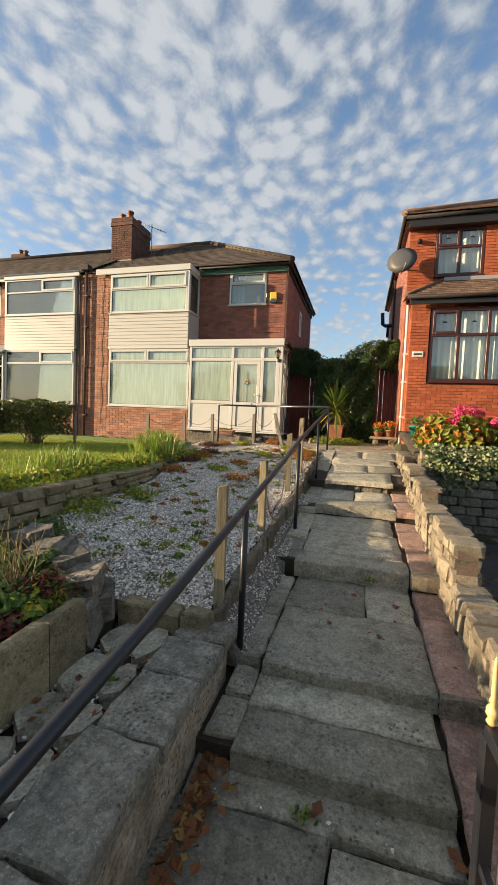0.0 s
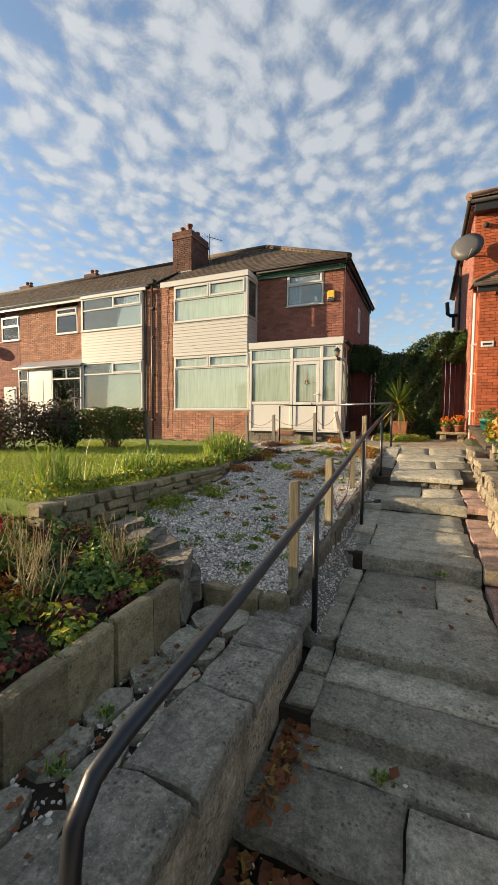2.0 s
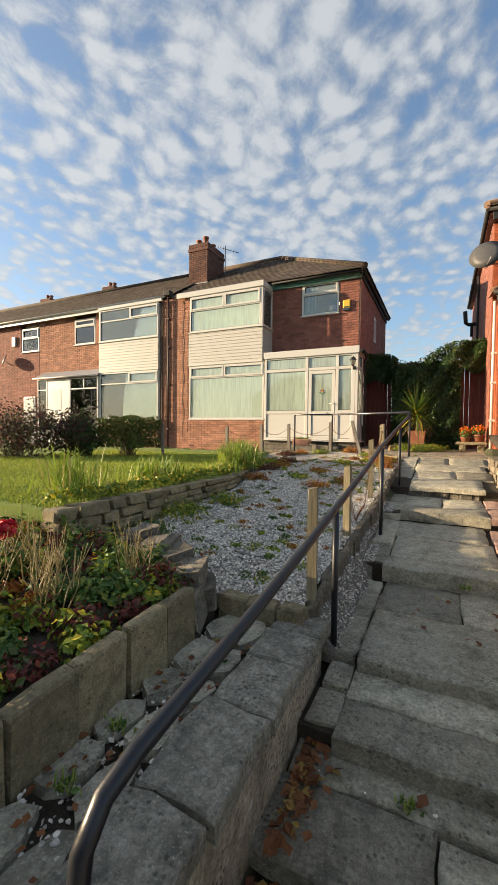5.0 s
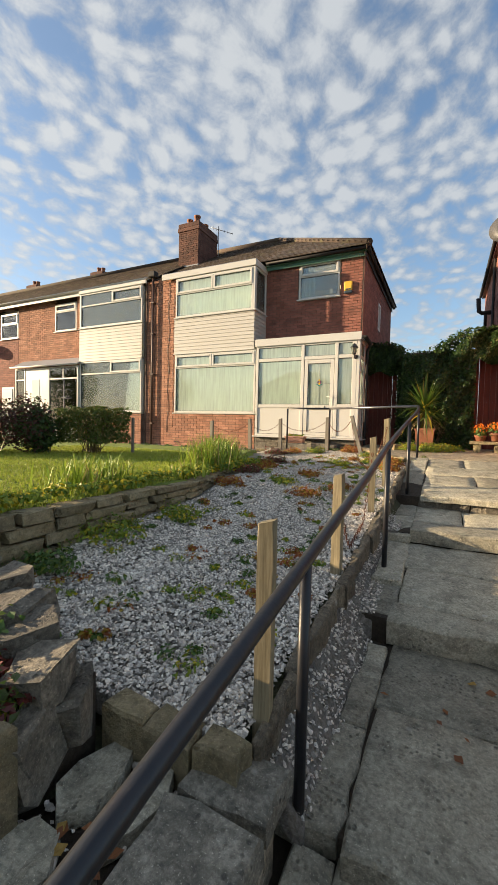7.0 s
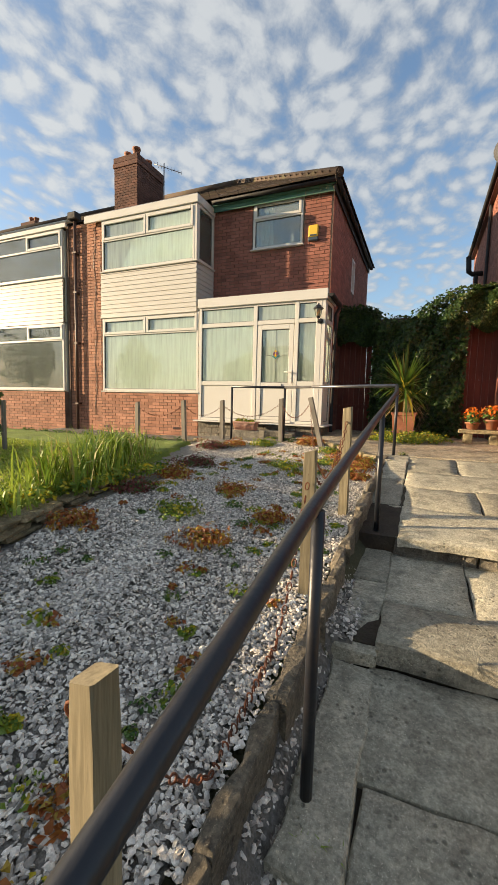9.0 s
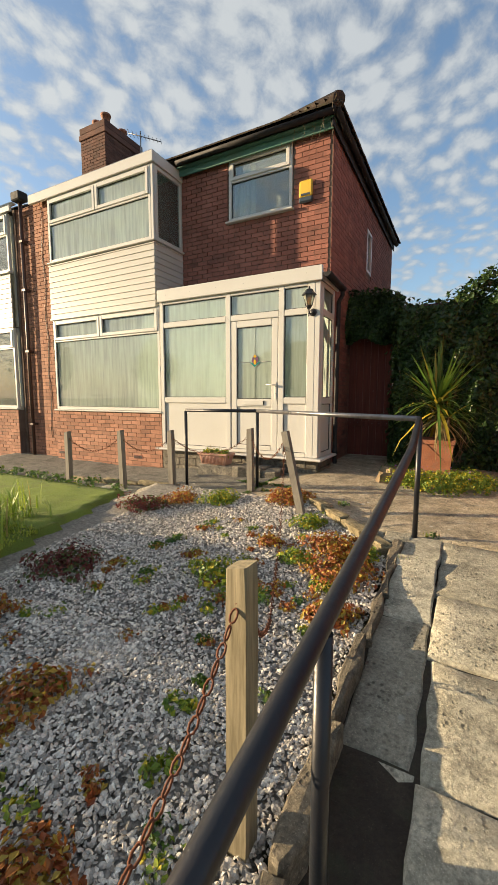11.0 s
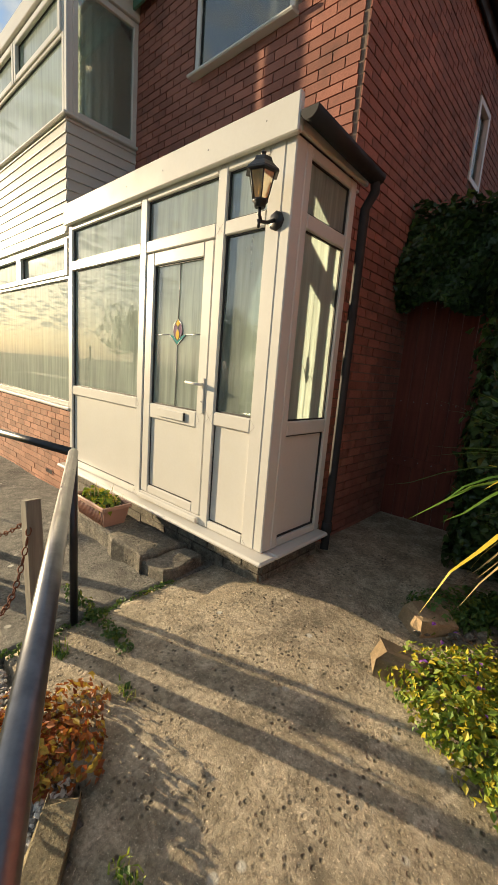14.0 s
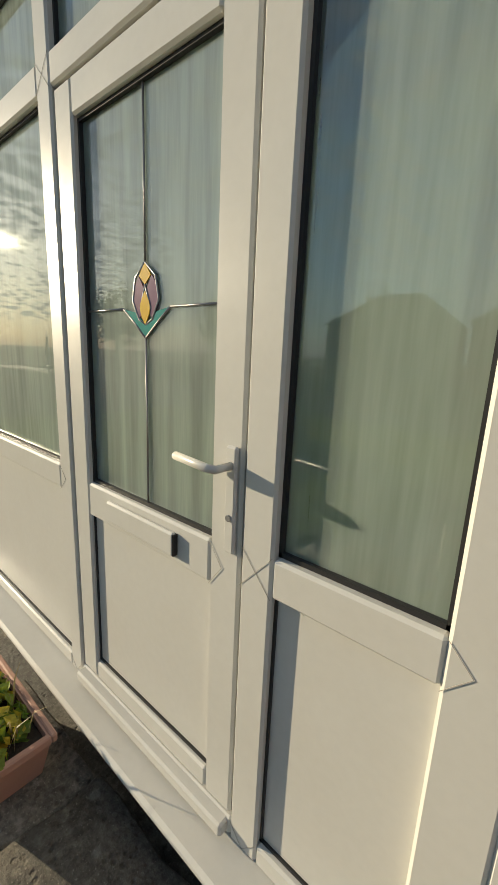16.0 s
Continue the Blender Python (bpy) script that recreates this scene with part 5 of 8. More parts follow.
# rainwater pipes between the houses
pipes = thing("drainpipe", "dark brown drainpipe with a hopper head", "drainpipe", group="drainpipes")
bm = bmesh.new()
tube(bm, [(-6.68, 0.10, 5.2), (-6.68, 0.10, -0.3)], 0.038, 10)
part("pipe", bm, BROWNP, pipes)
boxpart("hopper", pipes, DPIPE, -6.82, -6.54, -0.02, 0.20, 5.22, 5.40, bevel=0.02)
for z in (0.5, 2.1, 3.4, 4.4):
    boxpart("bracket", pipes, BROWNP, -6.74, -6.62, 0.06, 0.2, z, z + 0.05, bevel=0.004)
cable = thing("wall_cable", "thin black cable pinned down the brick pier", "cable")
bm = bmesh.new()
tube(bm, [(-6.05 + 0.03 * math.sin(k * 1.3), 0.12, 5.0 - 0.25 * k) for k in range(20)], 0.006, 5)
tube(bm, [(-5.85 + 0.02 * math.sin(k * 2.1), 0.12, 4.6 - 0.22 * k) for k in range(20)], 0.005, 5)
part("cable_run", bm, GASKET, cable)

# ---------------------------------------------------------------- the porch
porch = thing("porch", "white plastic glazed porch with a panelled front door", "porch")
PW, PD, SZ = -2.87, 0.70, 0.25
boxpart("plinth", porch, MORTAR, PW, -0.02, 0.03, PD, -0.35, 0.205, bevel=0.01)
brickwork(porch, (PW, 0.03, -0.30), (1, 0, 0), (0, -1, 0), 2.85, 0.5, DARKST, seed=14, course=0.13, size=0.36, proud=0.014)
brickwork(porch, (-0.02, 0.03, -0.30), (0, 1, 0), (1, 0, 0), 0.66, 0.5, DARKST, seed=15, course=0.13, size=0.3, proud=0.014)
boxpart("sill", porch, WHITE, PW - 0.08, 0.09, -0.11, 0.06, 0.213, 0.247, bevel=0.012)
boxpart("sill", porch, WHITE, -0.06, 0.09, 0.062, PD + 0.01, 0.213, 0.247, bevel=0.012)


def bar(x0, x1, z0, z1, y0=0.0, y1=0.07, name="frame_bar", material=None, bevel=0.007):
    return boxpart(name, porch, material or WHITE, x0, x1, y0, y1, z0, z1, bevel=bevel)


def glazed(x0, x1, z0, z1, y=0.034, name="pane", parent=None, glass=None):
    """A pane with its black gasket, facing -y."""
    for q in ((x0 - 0.001, x0 + 0.009, z0, z1), (x1 - 0.009, x1 + 0.001, z0, z1), (x0, x1, z0, z0 + 0.011), (x0, x1, z1 - 0.009, z1)):
        boxpart("gasket", parent or porch, GASKET, q[0], q[1], y - 0.012, y + 0.004, q[2], q[3], bevel=0)
    p = boxpart(name, parent or porch, glass or GLASSP, x0, x1, y, y + 0.006, z0, z1, bevel=0)
    p.visible_shadow = False
    return p


def panel(x0, x1, z0, z1, y=0.024, parent=None):
    for q in ((x0 - 0.001, x0 + 0.007, z0, z1), (x0, x1, z0, z0 + 0.009)):
        boxpart("gasket", parent or porch, GASKET, q[0], q[1], y - 0.006, y + 0.004, q[2], q[3], bevel=0)
    return boxpart("panel", parent or porch, WHITE, x0, x1, y, y + 0.03, z0, z1, bevel=0.003)


M1, M2 = -1.498, -0.588
bar(PW, PW + 0.075, SZ, 2.752)
bar(M1 - 0.045, M1 + 0.045, SZ, 2.752)
bar(M2 - 0.045, M2 + 0.045, SZ, 2.752)
bar(-0.190, -0.075, SZ, 2.752)
bar(-0.0765, 0.0, SZ, 2.752, 0.002, 0.10, "corner_post")
for a, b in ((PW + 0.075, M1 - 0.045), (M1 + 0.045, M2 - 0.045), (M2 + 0.045, -0.190)):
    bar(a, b, 2.305, 2.395, 0.001)
    bar(a, b, 2.690, 2.752, 0.001)
    glazed(a, b, 2.395, 2.690)
    bar(a, b, SZ, SZ + 0.06, 0.001)
for a, b in ((PW + 0.075, M1 - 0.045), (M2 + 0.045, -0.190)):
    bar(a, b, 1.035, 1.13, 0.001)
    glazed(a, b, 1.13, 2.305, glass=GLASSM if a > M1 else GLASSP)
    panel(a, b, SZ + 0.06, 1.035)
# door leaf
DA, DB = M1 + 0.055, M2 - 0.055
door = new("door_leaf")
door.parent = porch
door["label"] = "white plastic front door with leaded stained-glass tulip"


def leafbar(x0, x1, z0, z1):
    bm = bmesh.new()
    box(bm, x0, x1, 0.006, 0.066, z0, z1, bevel=0.007)
    part("stile", bm, WHITE, door)


leafbar(DA, DA + 0.100, SZ + 0.065, 2.298)
leafbar(DB - 0.100, DB, SZ + 0.065, 2.298)
leafbar(DA + 0.1, DB - 0.1, 2.200, 2.298)
leafbar(DA + 0.1, DB - 0.1, 0.985, 1.105)
leafbar(DA + 0.1, DB - 0.1, SZ + 0.065, SZ + 0.135)
glazed(DA + 0.1, DB - 0.1, 1.105, 2.200, 0.036, "pane", door)
panel(DA + 0.1, DB - 0.1, SZ + 0.135, 0.985, 0.026, door)
bar(DA, DB, SZ + 0.012, SZ + 0.055, -0.03, 0.03, "weather_bar")
boxpart("letterbox", door, WHITE, -1.205, -0.868, -0.012, 0.006, 1.012, 1.082, bevel=0.006, label="white letterbox flap with dark edge")
boxpart("letterbox_edge", door, GASKET, -0.874, -0.866, -0.010, 0.005, 1.016, 1.078, bevel=0)
boxpart("handle_plate", door, WHITE, -0.685, -0.652, -0.008, 0.006, 1.10, 1.36, bevel=0.005)
bm = bmesh.new()
tube(bm, [(-0.668, -0.006, 1.315), (-0.668, -0.055, 1.315), (-0.69, -0.062, 1.316), (-0.80, -0.058, 1.322)], 0.010, 8)
part("handle", bm, WHITE, door, "white lever handle")
bm = bmesh.new()
lathe(bm, [(0.008, 0), (0.008, 0.004)], 0, 0, 10)
k = part("keyhole", bm, GREYP, door)
k.matrix_basis = pose(-0.668, -0.008, 1.19, 90, 0, 0)


def flat_glass(name, pts, material, y):
    bm = bmesh.new()
    a = [bm.verts.new((x, y, z)) for x, z in pts]
    b = [bm.verts.new((x, y - 0.003, z)) for x, z in pts]
    bm.faces.new(a)
    bm.faces.new(b[::-1])
    for i in range(len(a)):
        bm.faces.new((a[i], a[(i + 1) % len(a)], b[(i + 1) % len(a)], b[i]))
    return part(name, bm, material, door)


def lens_shape(cx, cz, w, h, n=10, lean=0.0):
    return [(cx + w * math.sin(math.pi * t) + lean * t, cz - h + 2 * h * t) for t in (i / n for i in range(n + 1))] + [(cx - w * math.sin(math.pi * t) + lean * t, cz - h + 2 * h * t) for t in (i / n for i in range(n - 1, 0, -1))]


TULIP_P = paint_mat("plum_glass", (0.16, 0.07, 0.13), 0.15, (0.1, 0.05, 0.08), 0.2)
TULIP_Y = paint_mat("amber_glass", (0.62, 0.40, 0.02), 0.15, (0.4, 0.25, 0.02), 0.2)
TULIP_G = paint_mat("teal_glass", (0.01, 0.22, 0.20), 0.15, (0.01, 0.12, 0.12), 0.2)
ex, ez, gy = -1.035, 1.69, 0.034
flat_glass("tulip_petal", lens_shape(ex - 0.030, ez + 0.0066, 0.028, 0.056), TULIP_P, gy)
flat_glass("tulip_petal", lens_shape(ex + 0.030, ez + 0.0066, 0.028, 0.056), TULIP_P, gy)
flat_glass("tulip_heart", lens_shape(ex, ez - 0.0198, 0.022, 0.043), TULIP_Y, gy - 0.002)
flat_glass("tulip_tip", [(ex, ez + 0.0957), (ex + 0.026, ez + 0.0627), (ex, ez + 0.0396), (ex - 0.026, ez + 0.0627)], TULIP_Y, gy - 0.001)
flat_glass("tulip_leaf", [(ex, ez - 0.099), (ex + 0.05, ez - 0.0594), (ex + 0.105, ez - 0.0198), (ex + 0.05, ez - 0.0297), (ex, ez - 0.0627)], TULIP_G, gy)
flat_glass("tulip_leaf", [(ex, ez - 0.099), (ex - 0.05, ez - 0.0594), (ex - 0.105, ez - 0.0198), (ex - 0.05, ez - 0.0297), (ex, ez - 0.0627)], TULIP_G, gy)
bm = bmesh.new()
for pts in ([(ex, 1.11), (ex, ez - 0.099)], [(ex, ez + 0.0957), (ex, 2.195)], [(DA + 0.1, ez - 0.0198), (ex - 0.105, ez - 0.0198)], [(ex + 0.105, ez - 0.0198), (DB - 0.1, ez - 0.0198)],
            [(ex, ez + 0.0957), (ex + 0.045, ez + 0.0594), (ex + 0.058, ez), (ex + 0.03, ez - 0.0495), (ex, ez - 0.0627)], [(ex, ez + 0.0957), (ex - 0.045, ez + 0.0594), (ex - 0.058, ez), (ex - 0.03, ez - 0.0495), (ex, ez - 0.0627)],
            [(ex, ez - 0.099), (ex + 0.05, ez - 0.0594), (ex + 0.105, ez - 0.0198)], [(ex, ez - 0.099), (ex - 0.05, ez - 0.0594), (ex - 0.105, ez - 0.0198)], [(ex, ez + 0.0396), (ex + 0.022, ez - 0.0198), (ex, ez - 0.0627)], [(ex, ez + 0.0396), (ex - 0.022, ez - 0.0198), (ex, ez - 0.0627)]):
    tube(bm, [(x, gy - 0.002, z) for x, z in pts], 0.0032, 5)
part("lead_strip", bm, GREYP, door, "grey lead strips")
# mitred weld lines of the plastic frame
SEAM = paint_mat("weld_seam", (0.30, 0.28, 0.24), 0.6)
bm = bmesh.new()
for x, z, sgn, w in ((M2 - 0.045, 1.082, 1, 0.05), (-0.19, 1.082, 1, 0.05), (M2 + 0.045, 1.082, -1, 0.05), (M1 - 0.045, 1.082, 1, 0.05), (PW + 0.075, 1.082, -1, 0.05), (M1 + 0.045, 2.35, -1, 0.045), (M2 - 0.045, 2.35, 1, 0.045), (M2 + 0.045, 2.35, -1, 0.045), (M1 - 0.045, 2.35, 1, 0.045), (DB - 0.1, 1.045, 1, 0.06)):
    yy = 0.004 if x == DB - 0.1 else -0.0012
    tube(bm, [(x, yy, z + w), (x + sgn * 0.045, yy, z), (x, yy, z - w)], 0.0006, 4)
for x, sgn in ((M1 - 0.045, 1), (M2 - 0.045, 1), (M2 + 0.045, -1), (PW + 0.075, -1), (-0.19, 1), (M1 + 0.045, -1)):
    tube(bm, [(x, -0.0012, SZ + 0.06), (x + sgn * 0.045, -0.0012, SZ + 0.006)], 0.0006, 4)
    tube(bm, [(x, -0.0012, 2.69), (x + sgn * 0.045, -0.0012, 2.748)], 0.0006, 4)
part("weld_seam", bm, SEAM, porch)
# the side towards the gate
for y0, y1, nm in ((0.10, 0.165, "frame_bar"), (PD - 0.07, PD, "frame_bar")):
    boxpart(nm, porch, WHITE, -0.07, 0.0, y0, y1, SZ, 2.752, bevel=0.007)
ya, yb = 0.165, PD - 0.07
for z0, z1 in ((SZ, SZ + 0.06), (1.035, 1.13), (2.305, 2.395), (2.690, 2.752)):
    boxpart("frame_bar", porch, WHITE, -0.07, -0.001, ya, yb, z0, z1, bevel=0.007)
for z0, z1, m in ((1.13, 2.305, GLASSD), (2.395, 2.69, GLASSP), (SZ + 0.06, 1.035, WHITE)):
    for q in ((ya, ya + 0.009, z0, z1), (yb - 0.011, yb, z0, z1), (ya, yb, z0, z0 + 0.010), (ya, yb, z1 - 0.009, z1)):
        boxpart("gasket", porch, GASKET, -0.030, -0.018, q[0], q[1], q[2], q[3], bevel=0)
    p = boxpart("pane" if m != WHITE else "panel", porch, m, -0.036, -0.030, ya, yb, z0, z1, bevel=0)
    p.visible_shadow = m == WHITE
boxpart("fascia", porch, WHITE, PW - 0.02, 0.035, -0.045, -0.002, 2.735, 2.935, bevel=0.008)
boxpart("fascia", porch, WHITE, 0.0, 0.03, 0.002, PD + 0.1, 2.755, 2.86, bevel=0.006)
boxpart("porch_roof", porch, LEAD, PW, 0.0, -0.0, YM, 2.86, 2.90, bevel=0.008)
boxpart("ceiling_board", porch, WHITE, PW + 0.05, -0.05, 0.06, YM, 2.74, 2.754, bevel=0)
gutter(porch, [(0.095, -0.04, 2.83), (0.095, 0.80, 2.80)], 0.058)
boxpart("screw_row", porch, GASKET, -0.201, -0.195, -0.0465, -0.044, 2.845, 2.851, bevel=0)
for x in (-0.7, -1.2, -1.7, -2.2, -2.7):
    boxpart("screw", porch, GREYP, x, x + 0.008, -0.0475, -0.044, 2.83, 2.838, bevel=0)
dp = thing("porch_downpipe", "black downpipe at the back corner of the porch", "drainpipe", group="drainpipes")
bm = bmesh.new()
tube(bm, [(0.095, 0.76, 2.79), (0.095, 0.78, 2.70), (0.04, 0.77, 2.60), (0.035, 0.77, 0.15), (0.05, 0.74, 0.08)], 0.034, 10)
part("pipe", bm, DPIPE, dp)
bm = bmesh.new()
tube(bm, [(0.035, 0.77, 0.30), (0.035, 0.77, 0.22)], 0.042, 10)
part("collar", bm, DPIPE, dp)
# inside: back wall, floor, net
boxpart("inner_floor", porch, CONC, PW + 0.05, -0.06, 0.07, YM, 0.20, 0.235, bevel=0)
boxpart("inner_wall", house, ROOM, PW, -0.45, YM, YM + 0.2, -0.2, 2.40, bevel=0)
boxpart("inner_wall", house, ROOM, PW - 0.06, PW - 0.01, 0.25, YM, -0.2, 2.7, bevel=0)
net_curtain(PW + 0.09, M1 - 0.06, 0.30, 0.95, 2.72, label="pale net curtain behind the porch glass")
plate = thing("house_number_plate", "grey plate with the number 270 behind glass", "number plate")
boxpart("plate", plate, GREYP, -2.02, -1.70, 0.06, 0.068, 1.88, 2.02, bevel=0.004)
txt = bpy.data.curves.new("number", "FONT")
txt.body, txt.size, txt.align_x, txt.align_y, txt.extrude = "270", 0.12, "CENTER", "CENTER", 0.001
tob = new("number", txt)
tob.parent = plate
txt.materials.append(WHITE)
tob.matrix_basis = pose(-1.86, 0.057, 1.95, 90, 0, 0)

# lantern on the corner post
lan = thing("wall_lantern", "black coach lantern with amber glass on the porch corner", "lantern")
LX, LY, LZ = -0.115, -0.14, 2.365
bm = bmesh.new()
lathe(bm, [(0.0, 0.0), (0.055, 0.0), (0.055, 0.010), (0.035, 0.022), (0.0, 0.024)], 0, 0, 8)
bp = part("backplate", bm, BLACK, lan)
bp.matrix_basis = pose(-0.10, -0.001, 2.315, 90, 0, 0)
bm = bmesh.new()
tube(bm, [(-0.10, -0.02, 2.315), (-0.105, -0.08, 2.285), (LX, LY + 0.02, 2.28), (LX, LY, 2.31), (LX, LY, 2.35)], 0.011, 8)
tube(bm, [(LX, LY, 2.285), (LX, LY, 2.24)], 0.012, 8, 0.6)
part("bracket", bm, BLACK, lan)
bm = bmesh.new()
lathe(bm, [(0.03, LZ - 0.02), (0.035, LZ), (0.045, LZ + 0.01), (0.045, LZ + 0.02)], LX, LY, 8)
part("gallery", bm, BLACK, lan)
AMBER = glass_mat("amber_pane", (0.80, 0.55, 0.26), 0.35)


def six(r, z, k, n=6):
    a = 2 * math.pi * k / n + 0.3
    return Vector((LX + r * math.cos(a), LY + r * math.sin(a), z))


for k in range(6):
    bm = bmesh.new()
    q = [six(0.042, LZ + 0.02, k), six(0.042, LZ + 0.02, k + 1), six(0.078, LZ + 0.155, k + 1), six(0.078, LZ + 0.155, k)]
    vs = [bm.verts.new(p) for p in q]
    ws = [bm.verts.new(p + (Vector((LX, LY, p.z)) - p).normalized() * 0.003) for p in q]
    bm.faces.new(vs)
    bm.faces.new(ws[::-1])
    for i in range(4):
        bm.faces.new((vs[i], vs[(i + 1) % 4], ws[(i + 1) % 4], ws[i]))
    part("glass_pane", bm, AMBER, lan).visible_shadow = False
    bm = bmesh.new()
    tube(bm, [six(0.043, LZ + 0.015, k), six(0.079, LZ + 0.16, k)], 0.0045, 5)
    part("glazing_bar", bm, BLACK, lan)
bm = bmesh.new()
rings = [[bm.verts.new(six(r, z, k)) for k in range(6)] for r, z in ((0.080, LZ + 0.150), (0.102, LZ + 0.156), (0.098, LZ + 0.168), (0.060, LZ + 0.205), (0.048, LZ + 0.232), (0.022, LZ + 0.236), (0.012, LZ + 0.25), (0.016, LZ + 0.262), (0.004, LZ + 0.275))]
for a, b in zip(rings, rings[1:]):
    for i in range(6):
        bm.faces.new((a[i], a[(i + 1) % 6], b[(i + 1) % 6], b[i]))
bm.faces.new(rings[-1])
bm.faces.new(rings[0][::-1])
part("cap", bm, BLACK, lan)
bm = bmesh.new()
tube(bm, [(LX, LY, LZ + 0.02), (LX, LY, LZ + 0.11)], 0.016, 8)
part("bulb", bm, WHITE, lan)

# burglar alarm
alarm = thing("alarm_box", "yellow and navy burglar alarm box on brick", "alarm box")
boxpart("cover", alarm, YELLOW, -0.635, -0.42, 0.745, 0.80, 4.25, 4.50, bevel=0.02)
boxpart("base", alarm, NAVY, -0.64, -0.415, 0.74, 0.812, 4.17, 4.255, bevel=0.02)
boxpart("label_band", alarm, NAVY, -0.60, -0.455, 0.742, 0.746, 4.27, 4.30, bevel=0)

# step, planter
stp = thing("door_step", "weathered concrete door step before the porch", "step")
slab(-1.16, -0.68, -0.47, -0.09, 0.115, 0.11, 0.30, DARKST, stp, "step_block", 700, 0.022)
slab(-0.68, -0.47, -0.44, -0.10, 0.085, 0.09, 0.28, DARKST, stp, "step_block", 701, 0.022)
slab(-1.80, -1.17, -0.42, -0.10, 0.098, 0.098, 0.28, DARKST, stp, "step_block", 702, 0.014)
pl = thing("window_box", "faded pink ribbed plastic planter of small plants", "planter")
PX0, PX1, PY0, PY1 = -1.78, -1.27, -0.44, -0.20
PB = 0.10
bm = bmesh.new()
lo = [bm.verts.new(p) for p in ((PX0 + 0.04, PY0 + 0.03, PB), (PX1 - 0.04, PY0 + 0.03, PB), (PX1 - 0.04, PY1 - 0.03, PB), (PX0 + 0.04, PY1 - 0.03, PB))]
hi = [bm.verts.new(p) for p in ((PX0, PY0, PB + 0.17), (PX1, PY0, PB + 0.17), (PX1, PY1, PB + 0.17), (PX0, PY1, PB + 0.17))]
inn = [bm.verts.new(p) for p in ((PX0 + 0.015, PY0 + 0.015, PB + 0.17), (PX1 - 0.015, PY0 + 0.015, PB + 0.17), (PX1 - 0.015, PY1 - 0.015, PB + 0.17), (PX0 + 0.015, PY1 - 0.015, PB + 0.17))]
bot = [bm.verts.new(q.co - Vector((0, 0, 0.05))) for q in inn]
bm.faces.new(lo[::-1])
for s, t in ((lo, hi), (hi, inn), (inn, bot)):
    for i in range(4):
        bm.faces.new((s[i], s[(i + 1) % 4], t[(i + 1) % 4], t[i]))
bm.faces.new(bot)
part("trough", bm, PLANTER, pl)
bm = bmesh.new()
for a in ((PX0 - 0.012, PX1 + 0.012, PY0 - 0.012, PY0 + 0.008), (PX0 - 0.012, PX1 + 0.012, PY1 - 0.008, PY1 + 0.012), (PX0 - 0.012, PX0 + 0.008, PY0 + 0.008, PY1 - 0.008), (PX1 - 0.008, PX1 + 0.012, PY0 + 0.008, PY1 - 0.008)):
    box(bm, *a, PB + 0.145, PB + 0.178, bevel=0.005)
part("rim", bm, PLANTER, pl)
for k in range(17):
    x = PX0 + 0.05 + k * (PX1 - PX0 - 0.1) / 16
    bm = bmesh.new()
    tube(bm, [(x, PY0 + 0.026, PB + 0.01), (x, PY0 + 0.004, PB + 0.145)], 0.006, 5)
    part("rib", bm, PLANTER, pl)
boxpart("soil", pl, SOIL, PX0 + 0.016, PX1 - 0.016, PY0 + 0.016, PY1 - 0.016, PB + 0.11, PB + 0.145, bevel=0.005)
pp = []
for k in range(9):
    pp += blob_points(34, (PX0 + 0.07 + k * 0.046, (PY0 + PY1) / 2 + 0.05 * math.sin(k * 2.2), PB + 0.16), (0.06, 0.07, 0.07), 40 + k)
leaves("leaves", pp, WEED, pl, 0.034, seed=4)
blades("stems", 40, lambda r: (r.uniform(PX0 + 0.05, PX1 - 0.05), r.uniform(PY0 + 0.05, PY1 - 0.04), PB + 0.14), 0.16, 0.006, STRAW, pl, 8, 0.7)

# ---------------------------------------------------------------- handrail
rail = thing("handrail", "black painted tubular steel handrail with worn patches", "handrail")
ARM = [(1.58, -10.93, -0.70), (1.58, -10.94, -0.40), (1.58, -10.925, -0.29), (1.58, -10.87, -0.225), (1.58, -10.77, -0.20), (1.58, -10.52, -0.175), (1.58, -10.1, -0.13), (1.58, -9.02, 0.02), (1.578, -7.7, 0.212), (1.572, -6.8, 0.36), (1.572, -5.2, 0.57), (1.576, -3.6, 0.765), (1.573, -3.0, 0.84), (1.55, -2.6, 0.888), (1.522, -2.10, 0.948), (1.515, -2.02, 0.962)]
bm = bmesh.new()
tube(bm, ARM, 0.0235, 14)
part("sloping_rail", bm, BLACK, rail)
bm = bmesh.new()
tube(bm, [(1.515, -2.02, 0.962), (-0.44, -1.05, 0.962)], 0.024, 12)
part("level_rail", bm, paint_mat("worn_steel", (0.20, 0.20, 0.21), 0.3, (0.03, 0.03, 0.035), 0.75, 0.7, 9.0), rail, "rail worn to bare grey metal")
bm = bmesh.new()
tube(bm, [(-0.44, -1.05, 0.962), (-1.42, -1.22, 0.958)], 0.022, 12)
part("level_rail", bm, BLACK, rail)
for x, y, zt, zb in ((1.578, -8.88, 0.03, -0.93), (1.585, -6.78, 0.35, -0.70), (1.58, -4.70, 0.62, -0.45), (1.53, -2.06, 0.94, -0.02), (-0.44, -1.05, 0.95, -0.05), (-1.42, -1.22, 0.95, -0.14)):
    bm = bmesh.new()
    tube(bm, [(x, y, zb), (x, y, zt)], 0.021, 12)
    part("post", bm, BLACK, rail)

# ---------------------------------------------------------------- wooden posts and chains


